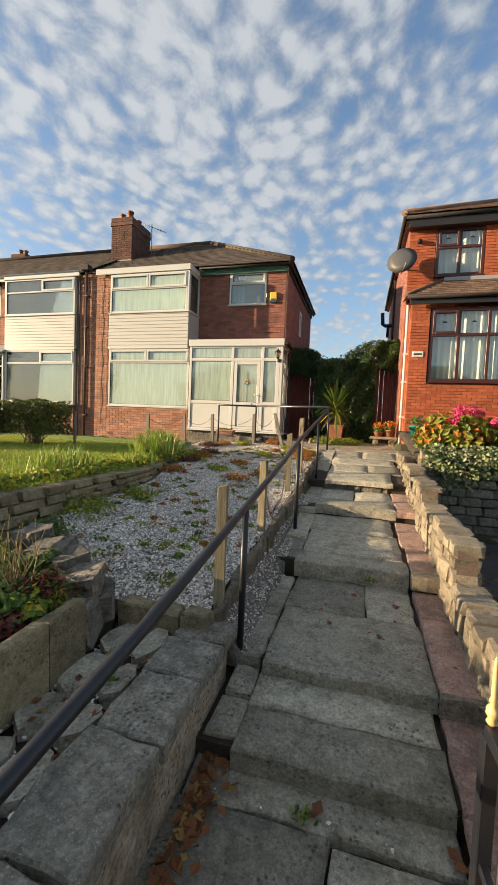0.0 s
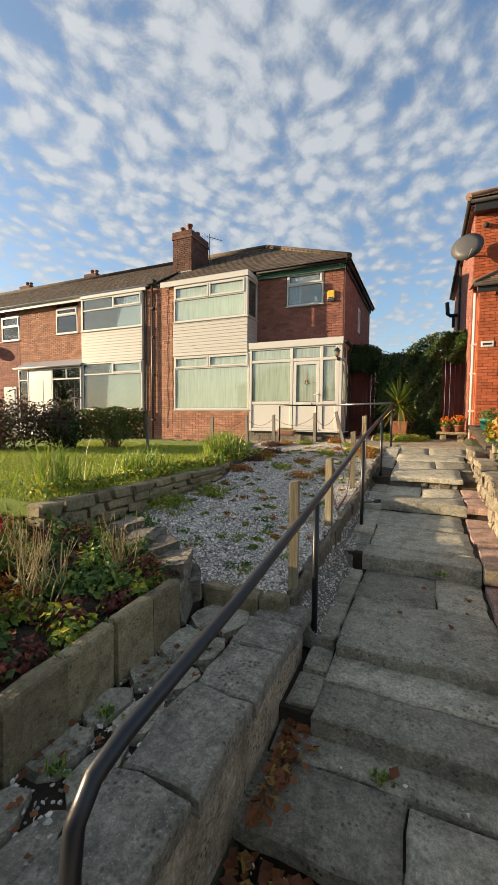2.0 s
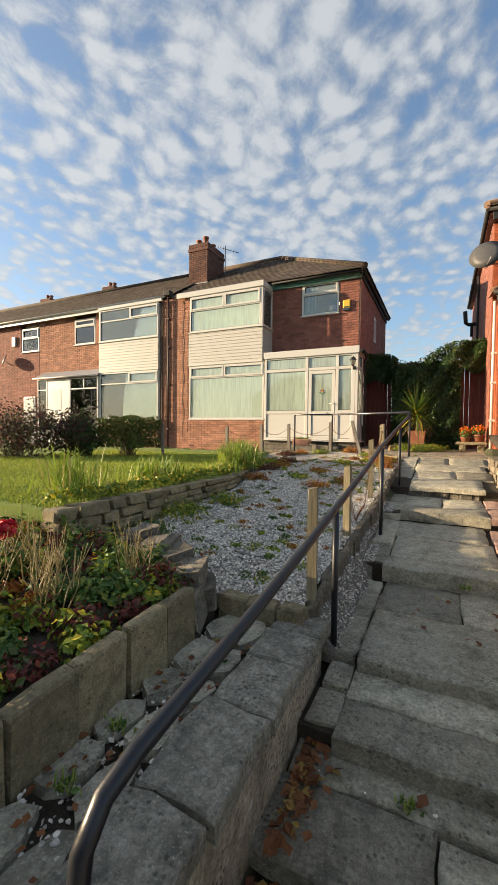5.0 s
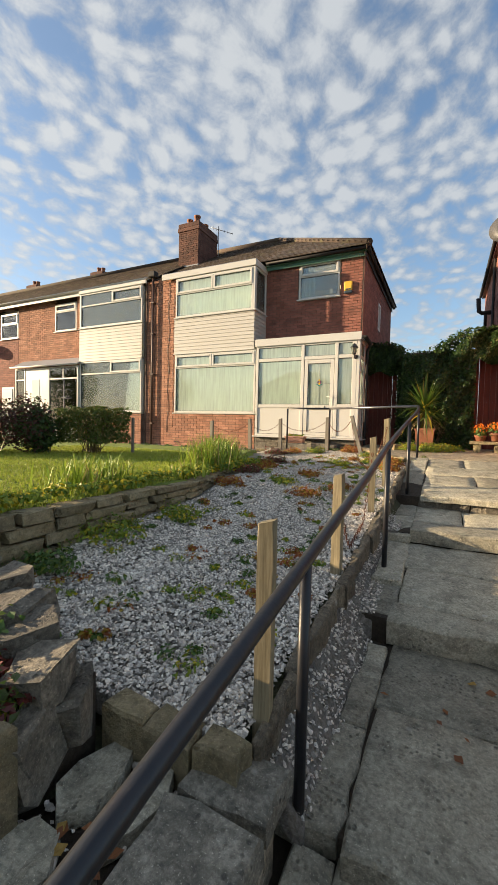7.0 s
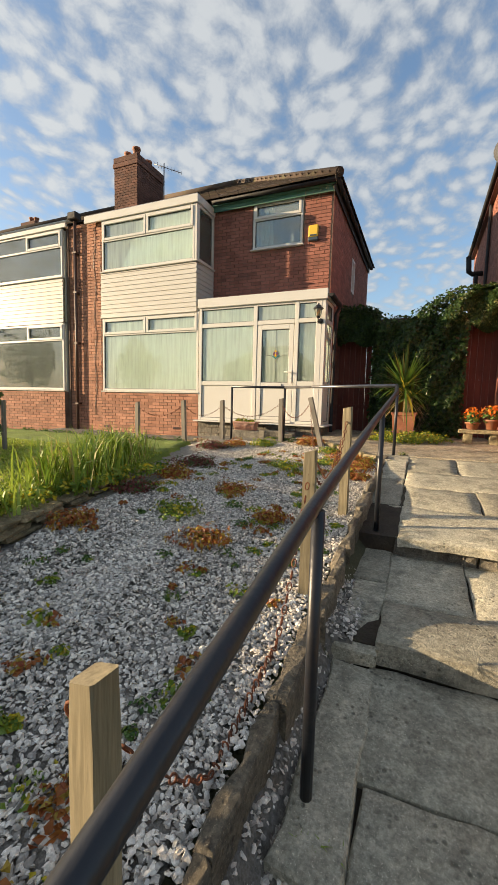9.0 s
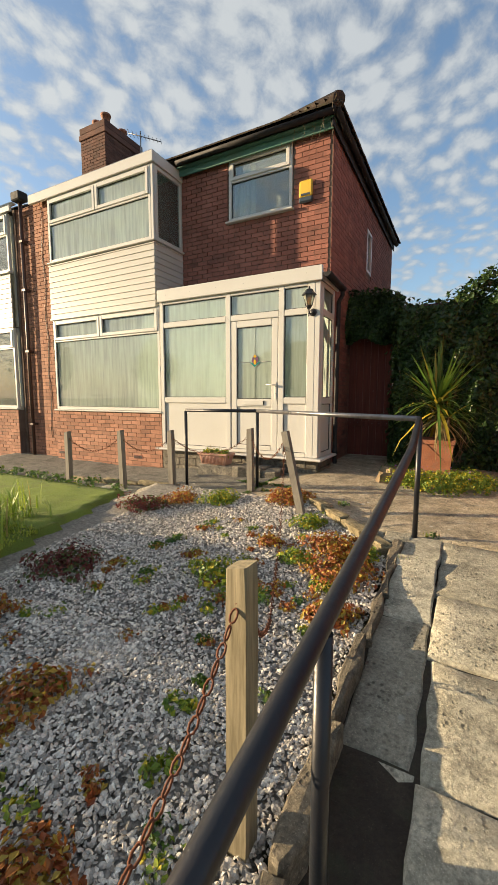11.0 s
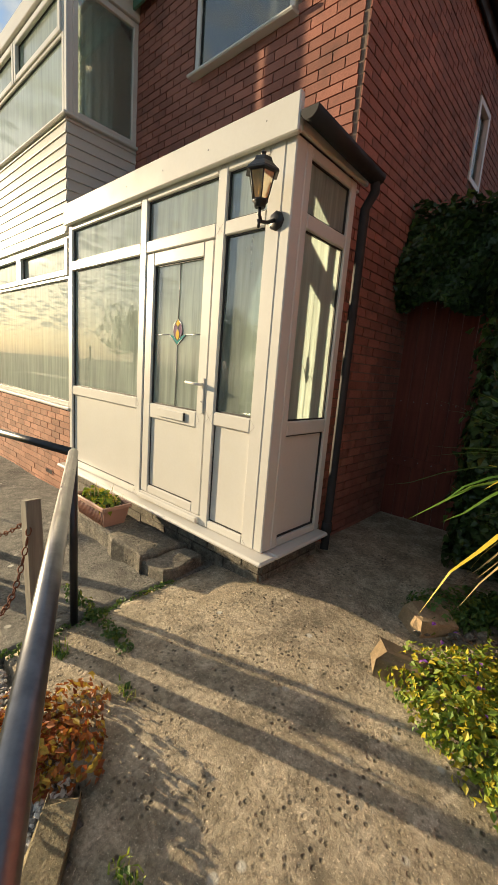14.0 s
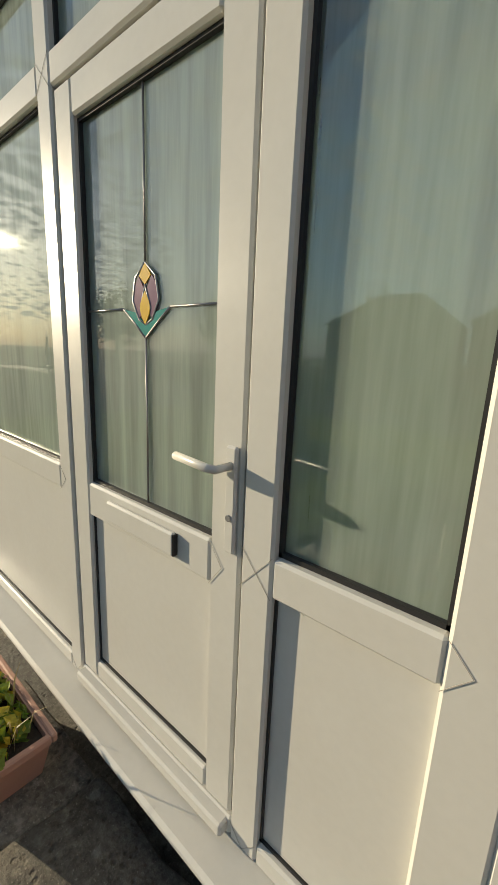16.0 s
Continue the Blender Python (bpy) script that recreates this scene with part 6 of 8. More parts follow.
def post(x, y, zb, zt, w, material, lean=(0, 0), label="square weathered timber fence post in the gravel", turn=0):
    t = thing("fence_post", label, "post", group="timber posts with chains")
    bm = bmesh.new()
    n = 7
    prev = None
    r = random.Random(round(x * 100 + y * 10))
    for k in range(n + 1):
        u = k / n
        cx, cy, cz = x + lean[0] * u, y + lean[1] * u, zb + (zt - zb) * u
        h = w / 2 * (1 + r.uniform(-0.02, 0.02))
        ring = []
        for a in range(4):
            ang = radians(turn + 45 + 90 * a)
            slope = 0.012 * math.cos(ang) if k == n else 0
            ring.append(bm.verts.new((cx + h * 1.414 * math.cos(ang), cy + h * 1.414 * math.sin(ang), cz + slope)))
        if prev:
            for a in range(4):
                bm.faces.new((prev[a], prev[(a + 1) % 4], ring[(a + 1) % 4], ring[a]))
        prev = ring
    bm.faces.new(prev)
    edges = [e for e in bm.edges if abs(e.verts[0].co.z - e.verts[1].co.z) > 0.03]
    bmesh.ops.bevel(bm, geom=edges, offset=0.006, segments=1, affect="EDGES")
    part("timber", bm, material, t)
    return Vector((x + lean[0], y + lean[1], zt))


P1 = post(1.41, -8.84, -0.85, 0.15, 0.062, POST, turn=8)
P2 = post(1.352, -7.47, -0.62, 0.188, 0.064, POST, turn=-6)
P3 = post(1.325, -5.89, -0.45, 0.425, 0.064, POST, turn=4)
P4 = post(1.285, -4.54, -0.36, 0.655, 0.07, POST, turn=-3)
P6 = post(0.47, -1.83, -0.10, 0.78, 0.07, GREYPOST, (-0.27, 0.16), "leaning weathered timber post with a rusty chain")
P5 = post(-0.43, -1.24, -0.12, 0.755, 0.07, GREYPOST, (0.0, -0.02), "grey weathered timber post by the handrail")
P7 = post(-1.50, -1.42, -0.2, 0.70, 0.07, GREYPOST, (-0.02, 0), "grey weathered timber post at the terrace edge")
P8 = post(-2.22, -1.58, -0.25, 0.68, 0.07, GREYPOST, (-0.03, 0), "grey weathered timber post at the terrace edge")
P9 = post(-3.3, -1.6, -0.3, 0.62, 0.07, GREYPOST, (0.0, 0), "grey weathered timber post by the house")


def chain(a, b, sag, dz=-0.08, label="rusty sagging chain strung between timber posts", floor=False):
    c = thing("chain", label, "chain", group="timber posts with chains")
    a, b = a + Vector((0, 0, dz)), b + Vector((0, 0, dz))
    n = max(8, int((b - a).length / 0.034))
    for k in range(n):
        t = (k + 0.5) / n
        p = a.lerp(b, t) - Vector((0, 0, sag * 4 * t * (1 - t)))
        if floor:
            p.z = max(p.z, gravel_z(p.x, p.y) + 0.012)
        t2 = min(1, t + 0.01)
        d = (a.lerp(b, t2) - Vector((0, 0, sag * 4 * t2 * (1 - t2))) - p)
        d = d.normalized() if d.length > 1e-5 else (b - a).normalized()
        s = d.cross(Vector((0, 0, 1))).normalized()
        if k % 2:
            s = s.cross(d).normalized()
        link = new("link", LINK)
        link.parent = c
        link.matrix_basis = Matrix.Translation(p) @ Matrix((d, s, d.cross(s))).transposed().to_4x4()


bm = bmesh.new()
tube(bm, [Vector((0.021 * math.cos(q), 0.011 * math.sin(q), 0)) for q in (2 * math.pi * i / 8 for i in range(9))], 0.0035, 4, 1, False)
LINK = bpy.data.meshes.new("link")
bm.to_mesh(LINK)
bm.free()
LINK.materials.append(RUST)
chain(P2, P3, 0.75, floor=True, label="rusty chain lying slack over the gravel")
chain(P3, P4, 0.30)
chain(P4, P6, 0.85, floor=True)
chain(P6, P5, 0.25)
chain(P5, P7, 0.22)
chain(P7, P8, 0.20)
chain(P8, P9, 0.2)
bm = bmesh.new()
eye = thing("eye_bolt", "rusty eye bolt screwed in the post", "bolt")
tube(bm, [P2 + Vector((-0.04 + 0.0, 0.0, -0.09)) + Vector((-0.016 + 0.016 * math.cos(a), 0, 0.016 * math.sin(a))) for a in (2 * math.pi * i / 10 for i in range(11))], 0.004, 5, 1, False)
part("ring", bm, RUST, eye)

# ---------------------------------------------------------------- terrace of houses beyond
terr = thing("terraced_house", "brown brick terraced house with white bay and lean-to porch", "house", group="terraced houses")
for d in ((-7.06, -6.985, 0.16, 0.42, -0.35, 5.16), (-9.95, -7.06, 0.02, 0.25, -0.35, 0.83), (-10.5, -9.96, 0.42, 0.65, -0.35, 5.16), (-13.9, -11.74, 0.42, 0.65, 2.6, 5.16), (-11.74, -10.5, 0.42, 0.65, 2.6, 3.93),
          (-24, -15.15, 0.42, 0.65, -0.35, 5.16), (-15.15, -13.95, 0.42, 0.65, -0.35, 3.93), (-24, -6.99, 7.0, 7.3, -0.35, 5.2)):
    boxpart("wall", terr, MORTAR, *d, bevel=0)
brickwork(terr, (-9.95, 0.02, -0.35), (1, 0, 0), (0, -1, 0), 2.9, 1.18, BRICK_N, seed=21)
brickwork(terr, (-13.93, 0.42, 2.5), (1, 0, 0), (0, -1, 0), 3.97, 2.66, BRICK_N, [(2.19, 3.4, 1.43, 2.7)], seed=22)
brickwork(terr, (-24, 0.42, -0.3), (1, 0, 0), (0, -1, 0), 10.05, 5.46, BRICK_L, [(8.83, 10.04, 4.23, 5.4), (9.0, 9.8, 0.2, 2.1)], seed=23)
window("window", terr, -9.93, -7.07, 0.03, 3.85, 5.06, WHITE, 4.62, (), (-8.4,), (2,), label="white-framed upper bay window with blind", glass=GLASSH)
window("window", terr, -9.93, -7.07, 0.03, 0.88, 2.66, WHITE, 2.22, (), (-8.45,), (2,), label="white-framed ground floor window with blind", glass=GLASSH)
cladding(terr, -9.95, -7.06, 0.03, 2.67, 3.81, CLAD)
boxpart("bay_fascia", terr, WHITE, -9.97, -6.9, -0.01, 0.05, 5.06, 5.17, bevel=0.006)
boxpart("bay_side", terr, CLAD, -9.97, -9.93, 0.04, 0.5, 0.8, 5.1, bevel=0.004)
window("window", terr, -11.73, -10.55, 0.40, 3.96, 5.0, WHITE, 4.7, (), (), (1,), label="white-framed bedroom window")
window("window", terr, -15.1, -13.95, 0.40, 3.9, 4.95, WHITE, 4.5, (), (), (1,), label="white-framed bedroom window")
room("room_5", -9.9, -7.1, 0.13, 2.2, -0.2, 2.66)
room("room_6", -9.9, -7.1, 0.13, 2.2, 2.7, 5.05)
room("room_7", -11.8, -10.5, 0.5, 2.2, 3.8, 5.05)
room("room_8", -15.2, -13.9, 0.5, 2.2, 3.8, 5.05)
vertical_blind(-9.86, -7.14, 0.16, 0.92, 2.6, BLIND, turn=30, label="white vertical slatted blind behind the bay window")
vertical_blind(-9.86, -7.14, 0.16, 3.9, 5.0, BLIND, turn=30, label="white vertical slatted blind behind the upper bay window")
# its lean-to porch
lean = new("lean_to_porch")
lean.parent = terr
window("window", lean, -11.55, -9.97, -0.02, 0.25, 2.55, WHITE, 2.1, (), (-10.75,))
window("window", lean, -13.5, -12.9, -0.02, 0.25, 2.55, WHITE, 2.1)
boxpart("door_leaf", lean, WHITE, -12.88, -11.57, -0.01, 0.05, 0.25, 2.55, bevel=0.01)
boxpart("door_glass", lean, BLIND, -12.5, -12.05, -0.02, -0.01, 1.1, 2.1, bevel=0.005)
boxpart("base", lean, WHITE, -13.5, -9.97, 0.0, 0.4, -0.3, 0.25, bevel=0.01)
bm = bmesh.new()
q = [bm.verts.new(p) for p in ((-13.6, -0.12, 2.56), (-9.9, -0.12, 2.56), (-9.9, 0.42, 2.85), (-13.6, 0.42, 2.85), (-13.6, -0.12, 2.62), (-9.9, -0.12, 2.62), (-9.9, 0.42, 2.92), (-13.6, 0.42, 2.92))]
for f in ((0, 3, 2, 1), (4, 5, 6, 7), (0, 1, 5, 4), (1, 2, 6, 5), (2, 3, 7, 6), (3, 0, 4, 7)):
    bm.faces.new([q[i] for i in f])
part("porch_roof", bm, LEAD, lean)
gutter(lean, [(-13.6, -0.16, 2.6), (-9.9, -0.16, 2.6)], 0.05, WHITE)
boxpart("back_wall", lean, ROOM, -13.5, -9.98, 0.42, 0.6, -0.3, 2.6, bevel=0)
boxpart("door_frame", terr, WHITE, -15.0, -14.2, 0.38, 0.44, -0.2, 1.9, bevel=0.01)
boxpart("door_leaf", terr, paint_mat("grey_door", (0.16, 0.18, 0.20), 0.4), -14.92, -14.28, 0.36, 0.39, -0.2, 1.82, bevel=0.01)
boxpart("meter_box", terr, WHITE, -15.75, -15.5, 0.33, 0.41, 4.2, 4.65, bevel=0.02)
gutter(terr, [(-24, 0.1, 5.26), (-6.9, 0.1, 5.26)], 0.055, WHITE)
boxpart("fascia_board", terr, WHITE, -24, -9.97, 0.16, 0.2, 5.08, 5.25, bevel=0.005)
roof2 = new("roof")
roof2.parent = terr
raw("roof_deck", [(-24, e1 - 0.3, 5.22), (-7.0, e1 - 0.3, 5.22), (-7.0, RY, RZ), (-24, RY, RZ), (-24, 7.3, e0), (-7, 7.3, e0)], [(0, 1, 2, 3), (3, 2, 5, 4)], TILE, roof2)
s2 = Vector((0, RY - e1 + 0.3, RZ - 5.22))
tiling(roof2, (-24, e1 - 0.3, 5.22), (1, 0, 0), s2.normalized(), 17.0, s2.length, TILE, seed=12)
bm = bmesh.new()
tube(bm, [(-24, RY, RZ + 0.05), (-7.0, RY, RZ + 0.05)], 0.11, 8)
part("ridge_tiles", bm, TILE, roof2)
for x in (-14.5, -19.5):
    chimney("far brick chimney stack beyond the ridge", x, x + 0.8, 4.6, 5.3, 7.2, 8.1, BRICK_C, ((x + 0.25, 4.9, 0.1, 0.3), (x + 0.55, 4.9, 0.1, 0.25)), MORTAR)
dish = thing("satellite_dish", "small dark satellite dish on the far house wall", "satellite dish", group="satellite dishes")
bm = bmesh.new()
lathe(bm, [(0.0, 0.06), (0.15, 0.045), (0.27, 0.0), (0.275, 0.01), (0.15, 0.06), (0.0, 0.075)], 0, 0, 18)
d0 = part("reflector", bm, DISHM, dish)
d0.matrix_basis = pose(-15.9, 0.1, 3.55, 70, 0, -30)
bm = bmesh.new()
tube(bm, [(-15.9, 0.41, 3.4), (-15.9, 0.15, 3.5)], 0.02, 6)
part("bracket", bm, GREYP, dish)

# ---------------------------------------------------------------- the orange brick house
rh = thing("house", "orange-red brick house with dark maroon framed bay windows", "house")
RX = 3.22
for d in ((RX, 3.86, 0.28, 0.5, -0.2, 5.75), (3.86, 5.02, 0.28, 0.5, -0.2, 4.5), (5.02, 6.2, 0.28, 0.5, -0.2, 5.75), (RX, RX + 0.25, 0.5, 8.5, -0.2, 6.0), (RX, 11, 8.25, 8.5, -0.2, 6.0), (6.2, 11, 0.28, 0.5, -0.2, 1.0),
          (3.30, 3.72, -0.57, -0.34, -0.3, 3.62), (3.72, 6.33, -0.57, -0.34, -0.3, 1.68), (3.30, 3.53, -0.34, 0.28, -0.3, 3.62), (6.33, 6.44, -0.57, 0.28, -0.3, 3.62), (6.44, 9.2, -0.10, 0.12, -0.3, 1.76), (8.98, 9.6, -0.1, 0.12, 1.7, 3.7), (9.6, 11, -0.1, 0.12, -0.3, 6)):
    boxpart("wall", rh, MORTAR_R, *d, bevel=0)
brickwork(rh, (RX, 0.28, 3.4), (1, 0, 0), (0, -1, 0), 2.98, 2.4, BRICK_R, [(0.63, 1.81, 1.09, 2.6)], seed=31)
brickwork(rh, (RX, 8.5, -0.2), (0, -1, 0), (-1, 0, 0), 8.2, 6.2, BRICK_L, seed=32)
brickwork(rh, (3.30, -0.57, -0.3), (1, 0, 0), (0, -1, 0), 3.14, 3.92, BRICK_R, [(0.42, 3.03, 1.98, 4)], seed=33)
brickwork(rh, (3.30, 0.28, -0.3), (0, -1, 0), (-1, 0, 0), 0.85, 3.92, BRICK_R, seed=34)
brickwork(rh, (6.44, -0.10, -0.3), (1, 0, 0), (0, -1, 0), 2.55, 2.06, BRICK_R, seed=35)
brickwork(rh, (8.98, -0.10, -0.3), (1, 0, 0), (0, -1, 0), 2.0, 6.2, BRICK_R, seed=36)


def leaded(name, x0, x1, y, z0, z1, transom, n, openers=()):
    """A dark framed window with a stylised flower in each top light."""
    step = (x1 - x0) / n
    ms = tuple(x0 + step * (k + 1) for k in range(n - 1))
    w = window(name, rh, x0, x1, y, z0, z1, MAROON, transom, ms, ms, openers, f=0.075, sill_mat=MAROON, sill_out=0.07, label="dark maroon framed window with leaded top lights")
    for k in range(n):
        cx, cz = x0 + step * (k + 0.5), (transom + z1) / 2
        bm = bmesh.new()
        for dx, h, lean_x in ((-0.07, 0.03, -0.02), (-0.035, 0.05, -0.015), (0, 0.065, 0), (0.035, 0.05, 0.015), (0.07, 0.03, 0.02)):
            a = [bm.verts.new((cx + dx * 0.6 + px + lean_x * pz * 8, y + 0.026, cz - 0.03 + pz)) for px, pz in ((-0.013, 0), (0.013, 0), (0.012, h * 0.6), (0, h), (-0.012, h * 0.6))]
            bm.faces.new(a)
        part("leaded_flower", bm, GASKET, w)
    return w


leaded("window", 3.74, 6.32, -0.56, 1.72, 3.50, 2.86, 4, (4, 7))
leaded("window", 3.87, 5.01, 0.27, 4.54, 5.76, 5.28, 2, (2,))
leaded("window", 6.46, 8.97, -0.09, 1.80, 3.52, 2.95, 4, (4, 7))
leaded("window", 6.22, 9.3, -0.45, 4.60, 5.70, 5.27, 4, (4, 7))
bm = bmesh.new()
for a, b, c, d in ((-0.45, -0.38, 4.6, 5.70), (0.2, 0.28, 4.6, 5.7), (-0.38, 0.2, 4.6, 4.68), (-0.38, 0.2, 5.24, 5.3), (-0.38, 0.2, 5.62, 5.7)):
    box(bm, 6.15, 6.22, a, b, c, d, bevel=0.006)
part("side_frame", bm, MAROON, rh)
boxpart("side_pane", rh, GLASS, 6.18, 6.186, -0.38, 0.2, 4.68, 5.62, bevel=0).visible_shadow = False
cladding(rh, 6.15, 9.35, -0.45, 3.62, 4.56, MAROON, 0.15)
boxpart("bay_side", rh, MAROON, 6.15, 6.2, -0.44, 0.28, 3.62, 4.56, bevel=0.004)
boxpart("bay_base", rh, LEAD, 6.44, 9.4, -0.5, 0.2, 3.55, 3.62, bevel=0.01)
boxpart("bay_fascia", rh, MAROON, 6.08, 9.4, -0.52, -0.44, 5.71, 5.90, bevel=0.008)
boxpart("bay_fascia", rh, MAROON, 6.08, 6.15, -0.44, 0.30, 5.71, 5.90, bevel=0.008)
boxpart("bay_roof", rh, LEAD, 6.05, 9.45, -0.56, 1.2, 5.90, 5.96, bevel=0.01)
boxpart("bay_core", rh, MAROON, 9.3, 9.6, -0.4, 0.3, 3.6, 5.9, bevel=0)
room("room_9", 3.7, 6.35, -0.42, 1.6, 1.0, 3.55)
room("room_10", 3.8, 5.1, 0.4, 2.2, 4.3, 5.85)
room("room_11", 6.45, 9.0, 0.02, 2.2, 1.2, 3.55)
room("room_12", 6.25, 9.3, -0.3, 2.2, 4.5, 5.75)
for x0, x1, y, z0, z1 in ((3.82, 6.25, -0.40, 1.8, 3.45), (3.94, 4.95, 0.42, 4.6, 5.7), (6.3, 9.2, -0.30, 4.68, 5.66)):
    net_curtain(x0, x1, y, z0, z1, BLIND, 0.16, 0.03, label="white net curtain behind the dark framed window")
vertical_blind(6.55, 8.9, 0.06, 1.88, 3.46, BLIND, turn=40, label="white vertical slatted blind behind the dark framed window")
# eaves, bay roof, main roof
boxpart("fascia_board", rh, GASKET, RX - 0.05, 6.2, 0.06, 0.10, 5.76, 5.98, bevel=0.005)
boxpart("soffit", rh, MAROON, RX - 0.1, 6.2, 0.1, 0.3, 5.76, 5.79, bevel=0)
boxpart("soffit", rh, MAROON, RX - 0.12, RX, 0.1, 8.6, 5.9, 5.94, bevel=0)
gutter(rh, [(RX - 0.14, 0.02, 6.02), (6.15, 0.02, 6.02)], 0.06)
gutter(rh, [(RX - 0.16, 8.7, 6.02), (RX - 0.16, 0.0, 6.02)], 0.06)
boxpart("fascia_board", rh, GASKET, 3.22, 6.5, -0.74, -0.71, 3.56, 3.68, bevel=0.005)
gutter(rh, [(3.15, -0.80, 3.74), (6.55, -0.80, 3.74)], 0.055)
broof = new("bay_tiles")
broof.parent = rh
raw("roof_deck", [(3.12, -0.80, 3.74), (6.55, -0.80, 3.74), (6.15, 0.27, 4.40), (4.1, 0.27, 4.40), (3.12, 0.27, 3.9)], [(0, 1, 2, 3), (0, 3, 4)], TILE_R, broof)
bs = Vector((0, 1.07, 0.66))
tiling(broof, (3.12, -0.80, 3.74), (1, 0, 0), bs.normalized(), 3.43, bs.length, TILE_R, 0.17, 0.17, clip=lambda v: (0.98 * v / bs.length, 3.43 - 0.4 * v / bs.length), seed=41)
bm = bmesh.new()
tube(bm, [(3.12, -0.80, 3.78), (4.1, 0.27, 4.44)], 0.05, 7)
part("hip_tiles", bm, TILE_R, broof)
boxpart("lead_flashing", broof, LEAD, 4.1, 6.15, 0.20, 0.27, 4.40, 4.50, bevel=0.005)
rroof = new("roof")
rroof.parent = rh
rz, ry, hx = 8.3, 4.3, 7.0
raw("roof_deck", [(RX - 0.2, -0.02, 6.05), (14, -0.02, 6.05), (14, ry, rz), (hx, ry, rz), (RX - 0.2, 8.7, 6.05), (14, 8.7, 6.05)], [(0, 1, 2, 3), (0, 3, 4), (4, 3, 2, 5)], TILE_R, rroof)
rs = Vector((0, ry + 0.02, rz - 6.05))
tiling(rroof, (RX - 0.2, -0.02, 6.05), (1, 0, 0), rs.normalized(), 10.9, rs.length, TILE_R, 0.22, 0.22, clip=lambda v: ((hx - RX + 0.2) * v / rs.length, 10.9), seed=42)
bm = bmesh.new()
tube(bm, [(RX - 0.2, -0.02, 6.1), (hx, ry, rz + 0.05)], 0.09, 7)
tube(bm, [(hx, ry, rz + 0.05), (14, ry, rz + 0.05)], 0.09, 7)
part("ridge_tiles", bm, TILE_R, rroof)
chimney("orange brick chimney stack with clay pots", 8.8, 10.4, 2.0, 3.0, 6.9, 8.75, BRICK_R, ((9.1, 2.4, 0.14, 0.42), (9.5, 2.4, 0.13, 0.34), (10.0, 2.4, 0.13, 0.34)), MORTAR_R)
aerial(8.0, 3.2, 7.6, 1.7, "television aerial above the tiled roof", -20)
bm = bmesh.new()
lathe(bm, [(0.13, 7.9), (0.12, 8.55), (0.15, 8.56), (0.15, 8.62), (0.1, 8.62)], 8.3, 3.9, 12)
part("vent_pot", bm, POT, rh)
# satellite dish, flue, pipes on that house
d2 = thing("satellite_dish", "grey mesh satellite dish on the brick corner", "satellite dish", group="satellite dishes")
bm = bmesh.new()
lathe(bm, [(0.0, 0.07), (0.2, 0.055), (0.36, 0.0), (0.37, 0.012), (0.2, 0.07), (0.0, 0.085)], 0, 0, 22)
o = part("reflector", bm, DISHM, d2)
o.matrix_basis = pose(3.02, -0.12, 4.86, 72, 0, -16)
bm = bmesh.new()
tube(bm, [(3.22, 0.3, 4.75), (3.05, -0.02, 4.82)], 0.02, 6)
tube(bm, [(3.02, -0.13, 4.52), (3.1, -0.5, 4.66)], 0.012, 6)
part("arm", bm, GREYP, d2)
fl = thing("boiler_flue", "dark bent flue pipe on the side wall", "flue")
bm = bmesh.new()
tube(bm, [(3.22, 5.6, 4.55), (2.95, 5.6, 4.55), (2.85, 5.6, 4.62), (2.82, 5.6, 5.05)], 0.07, 10)
tube(bm, [(3.05, 5.6, 4.55), (3.05, 5.6, 4.1)], 0.05, 8)
part("pipe", bm, DPIPE, fl)
dp2 = thing("drainpipe", "white painted pipe down the house corner", "drainpipe", group="drainpipes")
bm = bmesh.new()
tube(bm, [(3.22, -0.35, 3.65), (3.22, -0.35, 0.1)], 0.035, 9)
part("pipe", bm, WHITE, dp2)
for z in (0.8, 1.7, 2.4):
    boxpart("bracket", dp2, WHITE, 3.17, 3.30, -0.40, -0.30, z, z + 0.05, bevel=0.005)
dp3 = thing("drainpipe", "dark drainpipe on the side wall", "drainpipe", group="drainpipes")
bm = bmesh.new()
tube(bm, [(3.16, 4.4, 6.0), (3.16, 4.4, 0.0)], 0.04, 9)
part("pipe", bm, DPIPE, dp3)
plq = thing("house_sign", "small white plaque on the brick bay", "sign")
boxpart("plaque", plq, WHITE, 3.36, 3.62, -0.60, -0.575, 2.32, 2.46, bevel=0.008)
boxpart("script_bar", plq, GASKET, 3.40, 3.58, -0.604, -0.60, 2.37, 2.41, bevel=0.004)
sensor = thing("wall_sensor", "dark round lamp under the eaves", "sensor")
bm = bmesh.new()
bmesh.ops.create_icosphere(bm, subdivisions=2, radius=0.07, matrix=pose(3.45, 0.2, 5.45))
part("dome", bm, DPIPE, sensor)

# ---------------------------------------------------------------- gates and ivy between the houses


def board_gate(label, x0, x1, y, z0, z1):
    g = thing("timber_gate", label, "gate", group="red timber gates")
    n = max(2, round((x1 - x0) / 0.125))
    for k in range(n):
        a = x0 + (x1 - x0) * k / n
        boxpart("board", g, REDWOOD, a + 0.003, a + (x1 - x0) / n - 0.003, y, y + 0.022, z0, z1, bevel=0.003)
    boxpart("ledge", g, REDWOOD, x0, x1, y - 0.02, y - 0.001, z0 + 0.55, z0 + 0.64, bevel=0.004)
    for k in range(n):
        for z in (z0 + 0.60, z1 - 0.1, z0 + 1.2):
            boxpart("nail", g, GREYP, x0 + (k + 0.5) * (x1 - x0) / n - 0.004, x0 + (k + 0.5) * (x1 - x0) / n + 0.004, y - 0.024, y - 0.018, z, z + 0.008, bevel=0)
    return g


